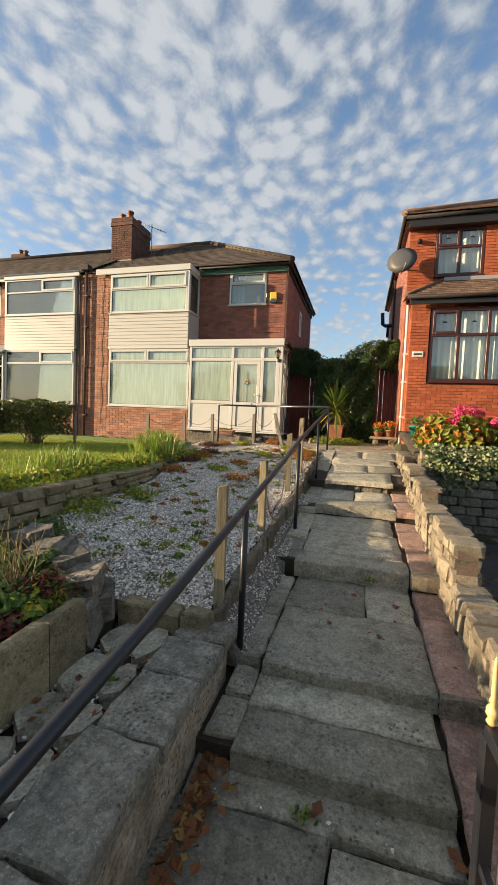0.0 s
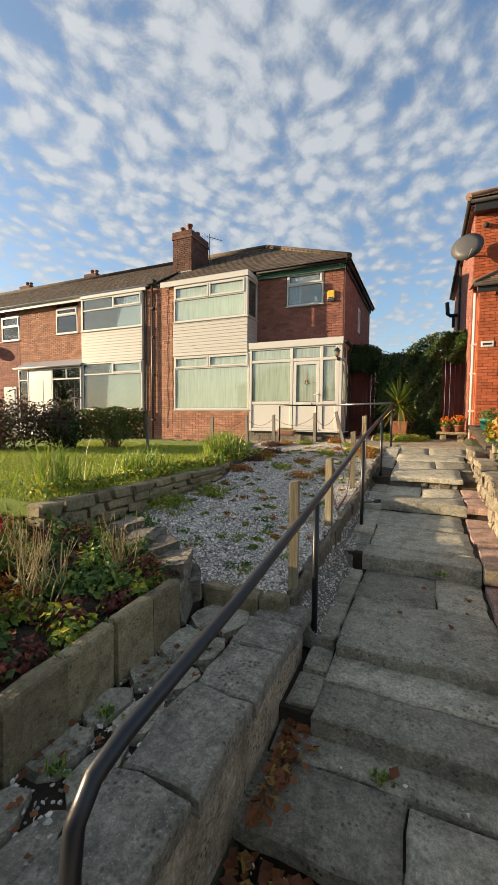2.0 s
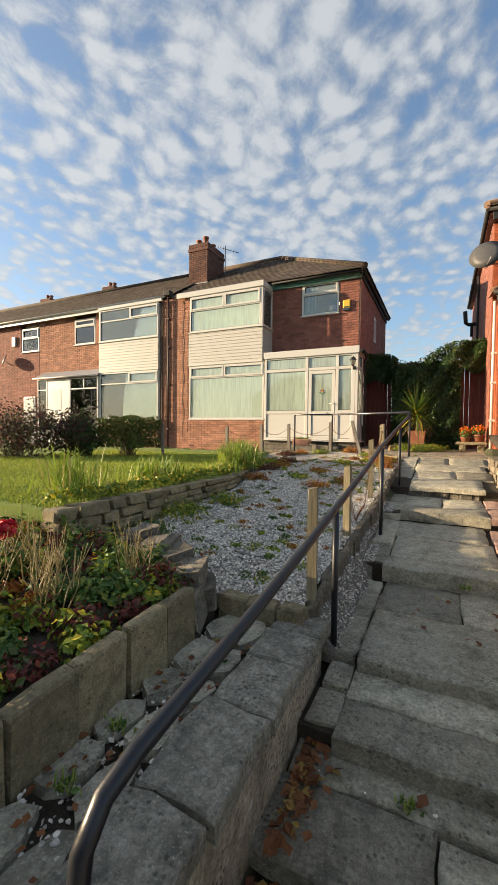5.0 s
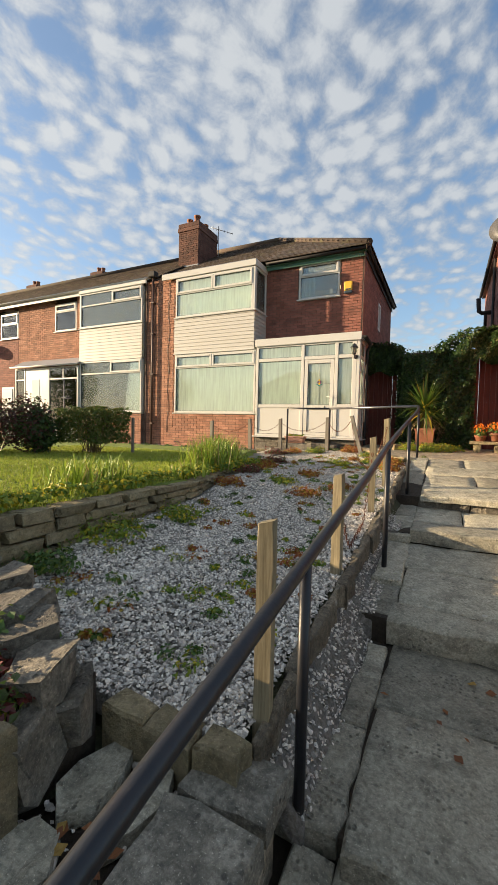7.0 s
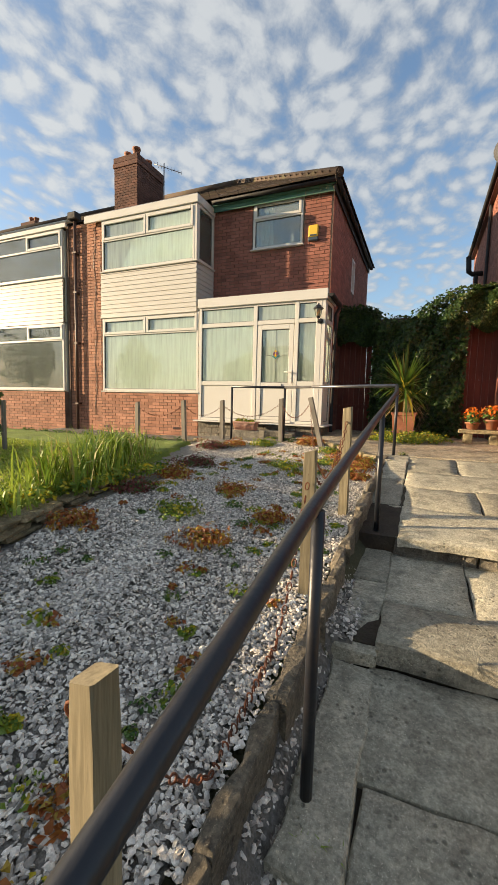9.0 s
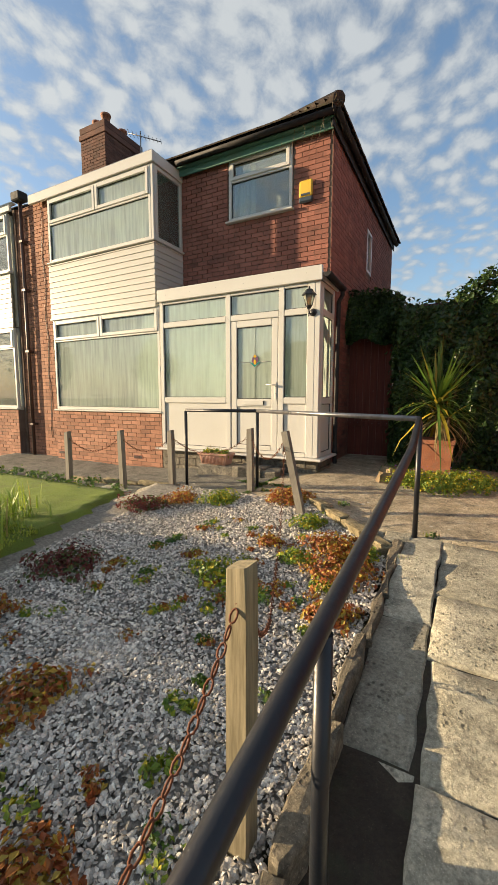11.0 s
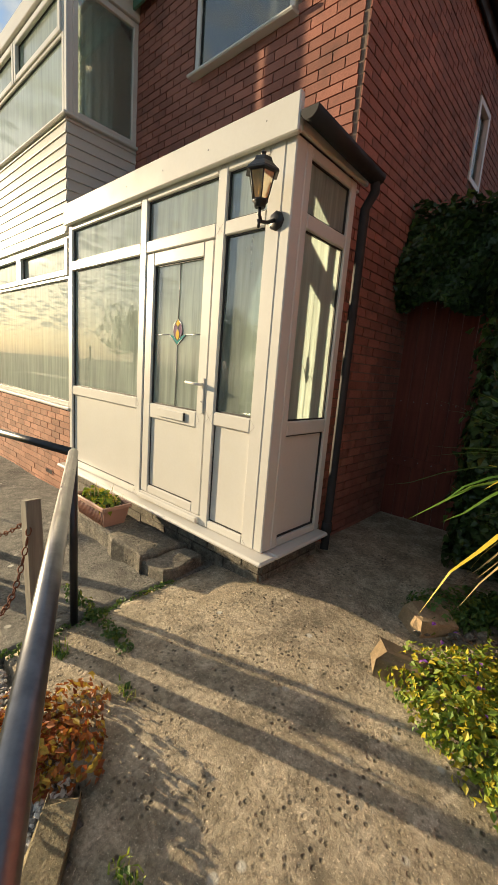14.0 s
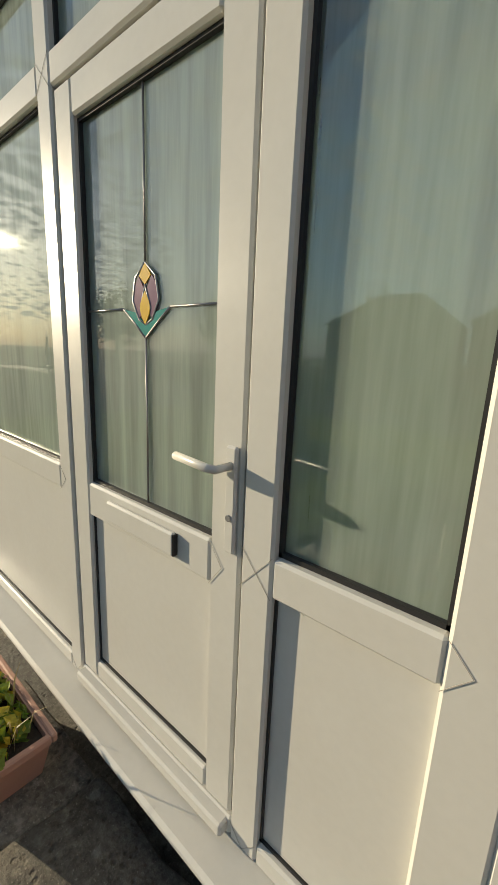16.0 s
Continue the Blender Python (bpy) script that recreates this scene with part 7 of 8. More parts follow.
board_gate("dark red boarded side gate under ivy", -0.11, 0.80, 2.14, 0.05, 2.25)
tagged(boxpart("wall_return", None, DARKST, 0.86, 0.98, 1.752, 2.2, -0.1, 2.5, bevel=0.01), "stone return wall hidden under ivy beside the gate", "wall", kind="structure")
board_gate("tall dark red boarded gate beside the brick house", 2.58, 3.22, 1.62, 0.06, 2.45)
boxpart("wall_ivy", None, DARKST, 0.86, 2.58, 1.52, 1.75, -0.1, 2.5, bevel=0.01)
tagged(bpy.data.objects["wall_ivy"], "stone pier wall hidden under ivy", "wall", kind="structure")
tagged(boxpart("wall_lintel", None, MAROON, 0.78, 3.22, 1.54, 1.72, 2.45, 2.6, bevel=0.01), "timber lintel over the side gates", "beam", kind="structure")
ivy = thing("ivy", "dense dark green ivy arching over the side gates", "ivy")
ri = np.random.RandomState(77)


def ivy_top(x):
    """The wavy crest between the two houses."""
    return 2.90 - 0.30 * math.exp(-((x - 1.25) / 0.55) ** 2) + 0.22 / (1 + math.exp(-(x - 2.0) * 6))


pts = []
for _ in range(19000):
    x = ri.uniform(-0.1, 3.2)
    top = ivy_top(x) + 0.13 * max(0.0, min(1.0, (0.86 - x) / 0.08))
    bottom = 2.13 + 0.06 * math.sin(x * 9) if x < 0.74 else 2.28 + 0.08 * math.sin(x * 8) if x > 2.62 else 0.05
    z = bottom + (top - bottom) * ri.uniform(0, 1)
    bulge = 0.16 + 0.10 * math.sin(x * 5.1 + z * 3.3) + 0.08 * math.sin(x * 11 - z * 7)
    y = 1.42 - bulge * (1.0 if z > 1.6 else 0.7) + abs(ri.normal(0, 0.05))
    back = 0.62 * max(0.0, min(1.0, (0.86 - x) / 0.08))
    y += back
    n = (0, -1, 0.2)
    if z > top - 0.12:
        y, n = ri.uniform(1.25, 1.95) + back, (0, -0.2, 1)
        z = top - 0.1 + 0.12 * ri.uniform(0, 1)
    pts.append(((x, y, z), n))
# leaves of the right-hand crest doubled in the lighter colour, as sun on them
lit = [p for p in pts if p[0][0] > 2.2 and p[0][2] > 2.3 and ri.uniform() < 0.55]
for _ in range(1900):
    pts.append(((0.84 - abs(ri.normal(0, 0.05)), ri.uniform(1.3, 2.12), 0.05 + 2.75 * ri.uniform(0, 1)), (-1, -0.3, 0.2)))
leaves("leaves", pts, IVY, ivy, 0.062, 0.2, 0.1, seed=5, long=1.2)
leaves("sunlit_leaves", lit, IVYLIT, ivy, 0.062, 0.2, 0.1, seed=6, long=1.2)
twigs("stems", 26, (1.6, 1.36, 0.05), (0.75, 0.06), 1.6, TWIG, ivy, 9, 0.008, 3)
# the spiky plant in its square pot
cor = thing("cordyline", "spiky green cordyline with yellowing leaves in a terracotta pot", "potted plant")
bm = bmesh.new()
cx, cy = 1.53, 0.62
lo4, hi4 = 0.15, 0.20
for s, z in ((0.16, 0.03), (0.20, 0.50)):
    pass
ringz = [(0.175, 0.05), (0.215, 0.50), (0.23, 0.505), (0.23, 0.56), (0.205, 0.56), (0.2, 0.47)]
rows = [[bm.verts.new((cx + s * px, cy + s * py, z)) for px, py in ((-1, -1), (1, -1), (1, 1), (-1, 1))] for s, z in ringz]
for a, b in zip(rows, rows[1:]):
    for i in range(4):
        bm.faces.new((a[i], a[(i + 1) % 4], b[(i + 1) % 4], b[i]))
bm.faces.new(rows[0][::-1])
bm.faces.new(rows[-1])
part("pot", bm, POT, cor, "square terracotta pot")
bm = bmesh.new()
tube(bm, [(cx, cy, 0.42), (cx + 0.02, cy, 0.75), (cx - 0.02, cy, 1.05)], 0.04, 8, 0.8)
tube(bm, [(cx + 0.08, cy - 0.03, 0.42), (cx + 0.13, cy - 0.05, 0.85)], 0.03, 8, 0.8)
part("trunk", bm, TWIG, cor)


def spikes(name, n, base, length, width, material, seed, up=0.5, droop=0.55):
    r = random.Random(seed)
    v, f = [], []
    for _ in range(n):
        a, e = r.uniform(0, 6.283), math.asin(min(0.999, max(-0.5, r.gauss(up, 0.38))))
        d = Vector((math.cos(a) * math.cos(e), math.sin(a) * math.cos(e), math.sin(e)))
        side = Vector((-d.y, d.x, 0)).normalized() * width * 0.5
        ln = length * r.uniform(0.65, 1.1)
        k = len(v)
        segs = 6
        for i in range(segs + 1):
            t = i / segs
            p = Vector(base) + d * ln * t - Vector((0, 0, droop * ln * t * t * (1 - max(0, d.z)) * r.uniform(0.9, 1.1)))
            w = side * (1 - t ** 2.2) * (0.6 + 0.8 * min(1, t * 3))
            v += [tuple(p - w), tuple(p + w)]
        for i in range(segs):
            f.append((k + 2 * i, k + 2 * i + 1, k + 2 * i + 3, k + 2 * i + 2))
    return raw(name, v, f, material, cor)


spikes("upper_leaves", 110, (cx - 0.02, cy, 1.05), 0.88, 0.030, CORDY, 3, 0.62, 0.5)
spikes("lower_leaves", 42, (cx + 0.13, cy - 0.05, 0.86), 0.55, 0.028, CORDY, 4, 0.6, 0.5)
spikes("yellow_leaves", 12, (cx, cy - 0.02, 0.95), 0.75, 0.030, leaf_mat("yellow_blade", (0.50, 0.40, 0.03), (0.62, 0.50, 0.06)), 6, 0.12, 0.6)
spikes("dead_leaves", 40, (cx, cy, 0.86), 0.55, 0.018, STRAW, 5, -0.35, 0.5)
# low planting round it, with rocks and slate chips
bedp = thing("low_bed_plants", "bright green ground-cover with tiny purple flowers", "plants")
pp = []
for k, (x, y, rx, ry2, rzz) in enumerate(((1.25, -0.10, 0.30, 0.28, 0.16), (1.55, -0.30, 0.36, 0.26, 0.20), (1.85, -0.1, 0.4, 0.3, 0.18), (1.45, 0.15, 0.35, 0.25, 0.12), (1.95, 0.25, 0.4, 0.35, 0.15))):
    pp += blob_points(1500, (x, y, 0.05), (rx, ry2, rzz), 60 + k, 0.5, 0.4)
leaves("leaves", pp, WEED, bedp, 0.021, seed=7)
pp2 = []
for k in range(5):
    pp2 += blob_points(600, (0.98 + 0.1 * k, 0.55 + 0.12 * k, 0.05), (0.16, 0.2, 0.14), 80 + k, 0.5, 0.4)
leaves("shade_leaves", pp2, HERB, bedp, 0.024, seed=8)
leaves("flowers", [((random.uniform(1.0, 2.0), random.uniform(-0.3, 0.4), random.uniform(0.16, 0.22)), (0, 0, 1)) for _ in range(40)], leaf_mat("purple_petal", (0.22, 0.06, 0.42), (0.3, 0.12, 0.5)), bedp, 0.022, seed=9)
sand = [stone_mesh("sandstone_rock", 140 + k, rock_mat("warm_rock", (0.22, 0.16, 0.09), (0.38, 0.28, 0.17), 6, 40, 0.2), 0.3) for k in range(2)]
for k, (x, y, s, t) in enumerate(((0.99, -0.08, 0.20, 20), (0.96, 0.42, 0.22, 50), (0.98, 0.62, 0.18, 10), (1.02, 0.82, 0.2, 30))):
    ob = new("bed_rock", sand[k % 2])
    ob.matrix_basis = pose(x, y, 0.06, 5, 4, t) @ Matrix.Diagonal((s * 1.1, s * 0.8, s * 0.8, 1))
    tagged(ob, "warm sandstone rock edging the planted bed", "rock", "rocks round the planted bed")

# ---------------------------------------------------------------- iron gates with gilded finials


def finial(bm, x, y, z, h=0.19, r=0.015):
    lathe(bm, [(r * 0.6, z), (r * 1.0, z + h * 0.05), (r * 0.65, z + h * 0.10), (r * 1.15, z + h * 0.17), (r * 1.1, z + h * 0.24), (r * 0.45, z + h * 0.31), (r * 0.75, z + h * 0.35), (r * 0.5, z + h * 0.40), (r * 0.46, z + h * 0.70), (r * 0.30, z + h * 0.95), (0.001, z + h)], x, y, 8)


def gate(label, hinge, tip, z0, z1, bars):
    g = thing("iron_gate", label, "gate", group="black iron gates")
    a, b = Vector((*hinge, 0)), Vector((*tip, 0))
    d = (b - a).normalized()
    s = Vector((-d.y, d.x, 0))

    def beam(name, p, q, w, h):
        bm = bmesh.new()
        ring = []
        for c in (p, q):
            if abs(q.z - p.z) > 0.05:
                ring.append([bm.verts.new(c + d * w * i + s * w * j) for i, j in ((-1, -1), (1, -1), (1, 1), (-1, 1))])
            else:
                ring.append([bm.verts.new(c + s * w * i + Vector((0, 0, h * j))) for i, j in ((-1, -1), (1, -1), (1, 1), (-1, 1))])
        for i in range(4):
            bm.faces.new((ring[0][i], ring[0][(i + 1) % 4], ring[1][(i + 1) % 4], ring[1][i]))
        bm.faces.new(ring[0][::-1])
        bm.faces.new(ring[1])
        bmesh.ops.bevel(bm, geom=list(bm.edges), offset=0.003, segments=1, affect="EDGES")
        part(name, bm, BLACK, g)

    up = Vector((0, 0, 1))
    beam("top_rail", a + up * z1, b + up * z1, 0.018, 0.018)
    beam("middle_rail", a + up * (z0 + (z1 - z0) * 0.62), b + up * (z0 + (z1 - z0) * 0.62), 0.012, 0.012)
    beam("bottom_rail", a + up * (z0 + 0.08), b + up * (z0 + 0.08), 0.018, 0.018)
    beam("stile", a + up * z0, a + up * (z1 - 0.018), 0.02, 0)
    beam("stile", b + up * z0, b + up * (z1 - 0.018), 0.02, 0)
    for k in range(bars):
        t = (k + 1) / (bars + 1)
        p = a.lerp(b, t)
        bm = bmesh.new()
        tube(bm, [p + up * (z0 + 0.08), p + up * z1], 0.008, 7)
        part("bar", bm, BLACK, g)
        if k % 2:
            bm = bmesh.new()
            zc = z0 + (z1 - z0) * 0.42
            for m in range(4):
                tube(bm, [p + d * 0.035 * math.sin(math.pi * u) * math.cos(u * 5 + m * 1.57) + s * 0.035 * math.sin(math.pi * u) * math.sin(u * 5 + m * 1.57) + up * (zc - 0.11 + 0.22 * u) for u in (i / 10 for i in range(11))], 0.005, 5)
            part("basket_twist", bm, GOLD, g, "gilded twisted basket")
    for k in range(bars + 2):
        p = a.lerp(b, k / (bars + 1))
        bm = bmesh.new()
        finial(bm, p.x, p.y, z1 + 0.018)
        part("finial", bm, GOLD, g, "gilded spear finial")
    return g


gate("black iron path gate with gold spear finials standing open", (2.68, -10.98), (2.625, -10.09), -1.20, -0.225, 7)
gate("black iron driveway gate leaf with gold finials folded open", (3.24, -10.98), (3.34, -9.52), -1.08, -0.09, 10)
gate("black iron driveway gate leaf with gold finials folded back", (3.32, -11.0), (3.26, -9.90), -1.08, -0.03, 8)
gpost = thing("gate_bolt", "worn steel drop bolt of the driveway gate", "gate bolt")
bm = bmesh.new()
tube(bm, [(3.36, -9.50, -1.09), (3.36, -9.50, -0.55)], 0.011, 8)
part("rod", bm, GREYP, gpost)

# ---------------------------------------------------------------- gravel
rg = np.random.RandomState(11)
oct_v = np.array([(1, 0, 0), (-1, 0, 0), (0, 1, 0), (0, -1, 0), (0, 0, 1), (0, 0, -1), (.6, .6, .45), (-.6, .6, .45), (-.6, -.6, .45), (.6, -.6, .45)], float)
oct_f = [(4, 6, 7), (4, 7, 8), (4, 8, 9), (4, 9, 6), (0, 2, 6), (2, 1, 7), (1, 3, 8), (3, 0, 9), (2, 7, 6), (1, 8, 7), (3, 9, 8), (0, 6, 9)]


def gravel_patch(n, x0, x1, y0, y1, zf, size, seed, keep=None):
    r = np.random.RandomState(seed)
    v, f = [], []
    for _ in range(n):
        x, y = r.uniform(x0, x1), r.uniform(y0, y1)
        if keep and not keep(x, y):
            continue
        s = size * r.uniform(0.55, 1.35)
        m = np.array(Euler((r.normal(0, 0.5), r.normal(0, 0.5), r.uniform(0, 6.28))).to_matrix())
        q = (oct_v * r.uniform(0.7, 1.2, (10, 1)) * np.array([1.0, r.uniform(0.6, 0.9), r.uniform(0.4, 0.7)]) * s) @ m.T
        k = len(v)
        v += (q + (x, y, zf(x, y) + s * r.uniform(0.0, 0.5))).tolist()
        f += [tuple(k + i for i in t) for t in oct_f]
    return v, f


def in_gravel(x, y):
    if y > -2.3:
        return gravel_side(x, y)
    return x > wall_line(y) + 0.05


gvn = [gravel_patch(40000, 0.1, 1.39, -9.0, -4.0, lambda x, y: gravel_z(x, y) - 0.010, 0.0130, 21), gravel_patch(26000, -0.6, 0.4, -9.0, -4.0, lambda x, y: gravel_z(x, y) - 0.010, 0.0138, 22, in_gravel),
       gravel_patch(38000, -1.3, 1.39, -4.2, -1.44, lambda x, y: gravel_z(x, y) - 0.010, 0.0125, 23, in_gravel)]
for v, f in gvn:
    tagged(raw("gravel", v, f, GRAVEL), "loose pale grey gravel chippings over the front garden", "gravel", kind="stuff")
v, f = gravel_patch(700, 0.84, 1.24, -11.0, -9.0, lambda x, y: -0.775, 0.014, 24)
tagged(raw("grit", v, f, GRAVEL), "scattered pale grit on the crazy paving", "gravel", kind="stuff")
v, f = gravel_patch(2600, 1.455, 1.62, -8.9, -4.9, lambda x, y: bank_z(x, y) + 0.004, 0.012, 25)
tagged(raw("grit", v, f, GRAVEL), "small loose grit in the step corner", "gravel", kind="stuff")
v, f = gravel_patch(420, 0.95, 2.1, 0.25, 1.0, lambda x, y: 0.05, 0.028, 26)
tagged(raw("slate_chips", v, f, DARKST), "dark slate chips round the pot", "slate chips", kind="stuff")
v, f = gravel_patch(260, 1.5, 2.75, -10.9, -9.0, lambda x, y: -1.245 if y < -10.06 else -1.1, 0.010, 27, lambda x, y: y < -10.06 or -9.66 < y < -9.62)
tagged(raw("grit", v, f, GRAVEL), "small crumbs of stone on the steps", "gravel", kind="stuff")

# ---------------------------------------------------------------- weeds and shrubs in the gravel
rw = random.Random(91)


def weed(x, y, z, r, n, material, label, cat="weed", size=0.03, flat=0.45, group="weeds in the gravel"):
    t = thing("weed", label, cat, group=group)
    leaves("leaves", blob_points(n, (x, y, z), (r, r * rw.uniform(0.75, 1.2), r * flat), rw.randrange(10 ** 6), 0.7, 0.4, 0.35), material, t, size, seed=rw.randrange(10 ** 6))
    return t


k = 0
while k < 230:
    x, y = rw.uniform(-0.55, 1.3), rw.uniform(-8.9, -2.2)
    if not in_gravel(x, y):
        continue
    m, lab = rw.choice(((WEED, "small yellow-green weed in the gravel"), (WEED, "small yellow-green weed in the gravel"), (SEDUM, "rusty orange low weed in the gravel"), (HERB, "small green weed in the gravel")))
    weed(x, y, gravel_z(x, y), rw.uniform(0.03, 0.09), rw.randrange(22, 64), m, lab, size=rw.uniform(0.014, 0.024))
    k += 1
for x, y, r, n, m in ((0.18, -1.50, 0.24, 750, SEDUM), (0.62, -2.05, 0.16, 300, WEED), (1.12, -2.75, 0.26, 650, SEDUM), (0.92, -2.42, 0.2, 420, SEDUM), (1.2, -3.3, 0.17, 300, SEDUM), (1.22, -2.45, 0.12, 160, WEED), (1.05, -3.0, 0.1, 120, WEED), (0.3, -3.2, 0.22, 260, WEED), (0.5, -5.6, 0.2, 200, SEDUM), (0.1, -5.3, 0.18, 200, WEED), (0.75, -2.7, 0.14, 170, WEED), (0.45, -2.55, 0.12, 140, SEDUM), (-0.55, -1.75, 0.22, 420, WEED), (-1.0, -1.9, 0.2, 380, SEDUM), (-1.25, -2.25, 0.26, 520, REDLEAF),
                      (-0.75, -3.6, 0.26, 520, REDLEAF), (-0.62, -4.3, 0.25, 480, SEDUM), (-0.52, -5.1, 0.2, 380, REDLEAF), (-0.40, -5.9, 0.16, 200, SEDUM), (0.2, -4.5, 0.18, 240, SEDUM), (0.75, -4.9, 0.16, 220, SEDUM), (-0.35, -7.9, 0.25, 330, WEED), (-0.3, -8.5, 0.22, 300, HERB), (-0.2, -7.2, 0.22, 260, WEED)):
    weed(x, y, gravel_z(x, y) + 0.01, r, int(n * 1.9), m, "rusty red-brown low shrub spreading over gravel" if m in (SEDUM, REDLEAF) else "spreading patch of bright green weeds", "shrub", 0.022, 0.5, "low shrubs in the gravel")
for x, y, z in ((1.66, -5.9, -0.56), (1.64, -6.9, -0.67), (1.52, -4.5, -0.44), (1.5, -4.95, -0.5), (2.55, -4.46, -0.45), (2.62, -5.3, -0.53), (1.5, -6.0, -0.6), (2.1, -9.62, -1.105), (2.4, -7.6, -0.8), (2.7, -9.45, -1.09), (1.12, -9.6, -0.74), (0.98, -10.2, -0.74), (1.02, -10.5, -0.74), (0.2, -1.1, 0.0), (-0.25, -1.2, 0.0), (1.5, -2.5, -0.06), (1.66, -2.0, 0.0), (0.78, -1.45, 0.02)):
    t = thing("joint_grass", "tuft of green weed growing from a paving joint", "weed", group="weeds in the paving")
    blades("blades", 26, lambda r: (x + r.gauss(0, 0.035), y + r.gauss(0, 0.018), z - 0.005), 0.055, 0.006, REED, t, rw.randrange(10 ** 6), 0.8)
    leaves("leaves", blob_points(16, (x, y, z), (0.05, 0.03, 0.025), rw.randrange(10 ** 6)), HERB, t, 0.022, seed=3)

# ---------------------------------------------------------------- lawn, long grasses, hedges
tagged(blades("lawn_grass", 60000, lambda r: (lambda x, y: (x, y, lawn_z(x, y) - 0.01))(*(lambda a, b: (a, b) if a < wall_line(b) - 0.15 else (a - 2.0, b))(r.uniform(-6.0, -0.62), r.uniform(-9.2, -3.3))), 0.05, 0.014, LAWN, None, 5, 0.8), "short bright green lawn grass", "grass", kind="stuff")


def tuft(x, y, z, n, h, spread, seed, material=REED, label="clump of long arching green grass beside the lawn"):
    t = thing("long_grass", label, "grass clump", group="long grass clumps")
    blades("blades", n, lambda r: (x + r.gauss(0, spread), y + r.gauss(0, spread), z - 0.02), h, 0.018, material, t, seed, 0.75, 0.7)


for k, (x, y, n, h, s) in enumerate(((-1.15, -8.65, 120, 0.50, 0.13), (-1.1, -7.55, 130, 0.34, 0.13), (-1.2, -7.05, 110, 0.32, 0.12), (-0.95, -5.6, 190, 0.50, 0.13), (-1.15, -5.05, 200, 0.56, 0.14), (-1.35, -4.45, 190, 0.54, 0.15), (-1.75, -3.8, 140, 0.40, 0.16), (-2.15, -3.3, 120, 0.40, 0.18), (-0.75, -6.3, 70, 0.26, 0.12))):
    tuft(x, y, -0.09, n, h, s, 300 + k)
edge_pl = thing("border_plants", "mixed low green plants along the lawn wall", "plants")
pp = []
for k in range(30):
    pp += blob_points(70, (-0.66 - 0.2 * rw.random(), -9.1 + k * 0.165, -0.06), (0.13, 0.13, 0.065), 900 + k, 0.6)
leaves("leaves", pp, WEED, edge_pl, 0.035, seed=12)
# scrub along the terrace edge in front of the house
scrub = thing("border_plants", "low green weeds at the foot of the house wall", "plants")
pp = []
for k in range(26):
    pp += blob_points(60, (-2.2 - 0.18 * k, -1.75 + 0.25 * math.sin(k * 1.9), -0.12), (0.17, 0.15, 0.10), 1200 + k, 0.6)
leaves("leaves", pp, HERB, scrub, 0.035, seed=13)


def bush(name, label, pts, material, stems, cat="bush", size=0.045, group=""):
    b = thing(name, label, cat, group=group)
    leaves("leaves", pts, material, b, size, seed=len(pts))
    if stems:
        twigs("stems", *stems, TWIG, b, len(pts), 0.010, 4)
    return b


pp = []
for k, (x, y, rx, ry2, rz2) in enumerate(((-5.4, -5.9, 0.7, 0.7, 0.55), (-6.3, -6.2, 0.7, 0.8, 0.6), (-4.8, -5.6, 0.45, 0.5, 0.45), (-7.1, -6.3, 0.7, 0.8, 0.6))):
    pp += blob_points(1500, (x, y, 0.45), (rx, ry2, rz2), 30 + k, 0.55, None)
bush("shrub", "twiggy purple-brown shrub at the end of the lawn", pp, BERRY, (40, (-5.8, -6.0, -0.15), (1.3, 0.5), 0.9))
bush("shrub", "dense dark green evergreen shrub by the hedge", blob_points(1800, (-4.75, -5.35, 0.35), (0.35, 0.35, 0.45), 41, 0.5, None), IVY, (10, (-4.75, -5.35, -0.15), (0.2, 0.2), 0.6))
hp = slab_points(5200, (-4.75, -5.0, 0.12), (-3.62, -4.2, 0.74), 8, skin=0.22)
bush("hedge", "square-clipped privet hedge with bare lower stems", hp, PRIVET, (34, (-4.2, -4.6, -0.15), (0.6, 0.38), 0.62), "hedge", 0.04)
bush("hedge", "thin straggling end of the privet hedge", blob_points(700, (-4.9, -5.1, 0.35), (0.35, 0.3, 0.4), 44, 0.8, None), PRIVET, (16, (-4.9, -5.1, -0.15), (0.35, 0.25), 0.75), "hedge", 0.038)
stake = thing("fence_stake", "short dark stake beside the hedge", "post")
boxpart("timber", stake, GREYPOST, -3.52, -3.47, -4.25, -4.2, -0.15, 0.62, bevel=0.006)
feeder = thing("bird_feeder", "black metal bird feeder pole with curled arms", "bird feeder")
bm = bmesh.new()
tube(bm, [(-7.6, -2.5, -0.15), (-7.6, -2.5, 1.7)], 0.014, 6)
for s in (-1, 1):
    tube(bm, [(-7.6, -2.5, 1.35), (-7.6 + s * 0.15, -2.5, 1.42), (-7.6 + s * 0.3, -2.5, 1.36)], 0.009, 5)
part("pole", bm, BLACK, feeder)
boxpart("tray", feeder, BLACK, -7.62, -7.4, -2.6, -2.4, 1.16, 1.2, bevel=0.01)

# ---------------------------------------------------------------- flower bed
def bed_z(x, y):
    return -0.50 + 0.10 * max(0, min(1, (0.8 - x) / 1.2)) + 0.035 * (y + 9.5)


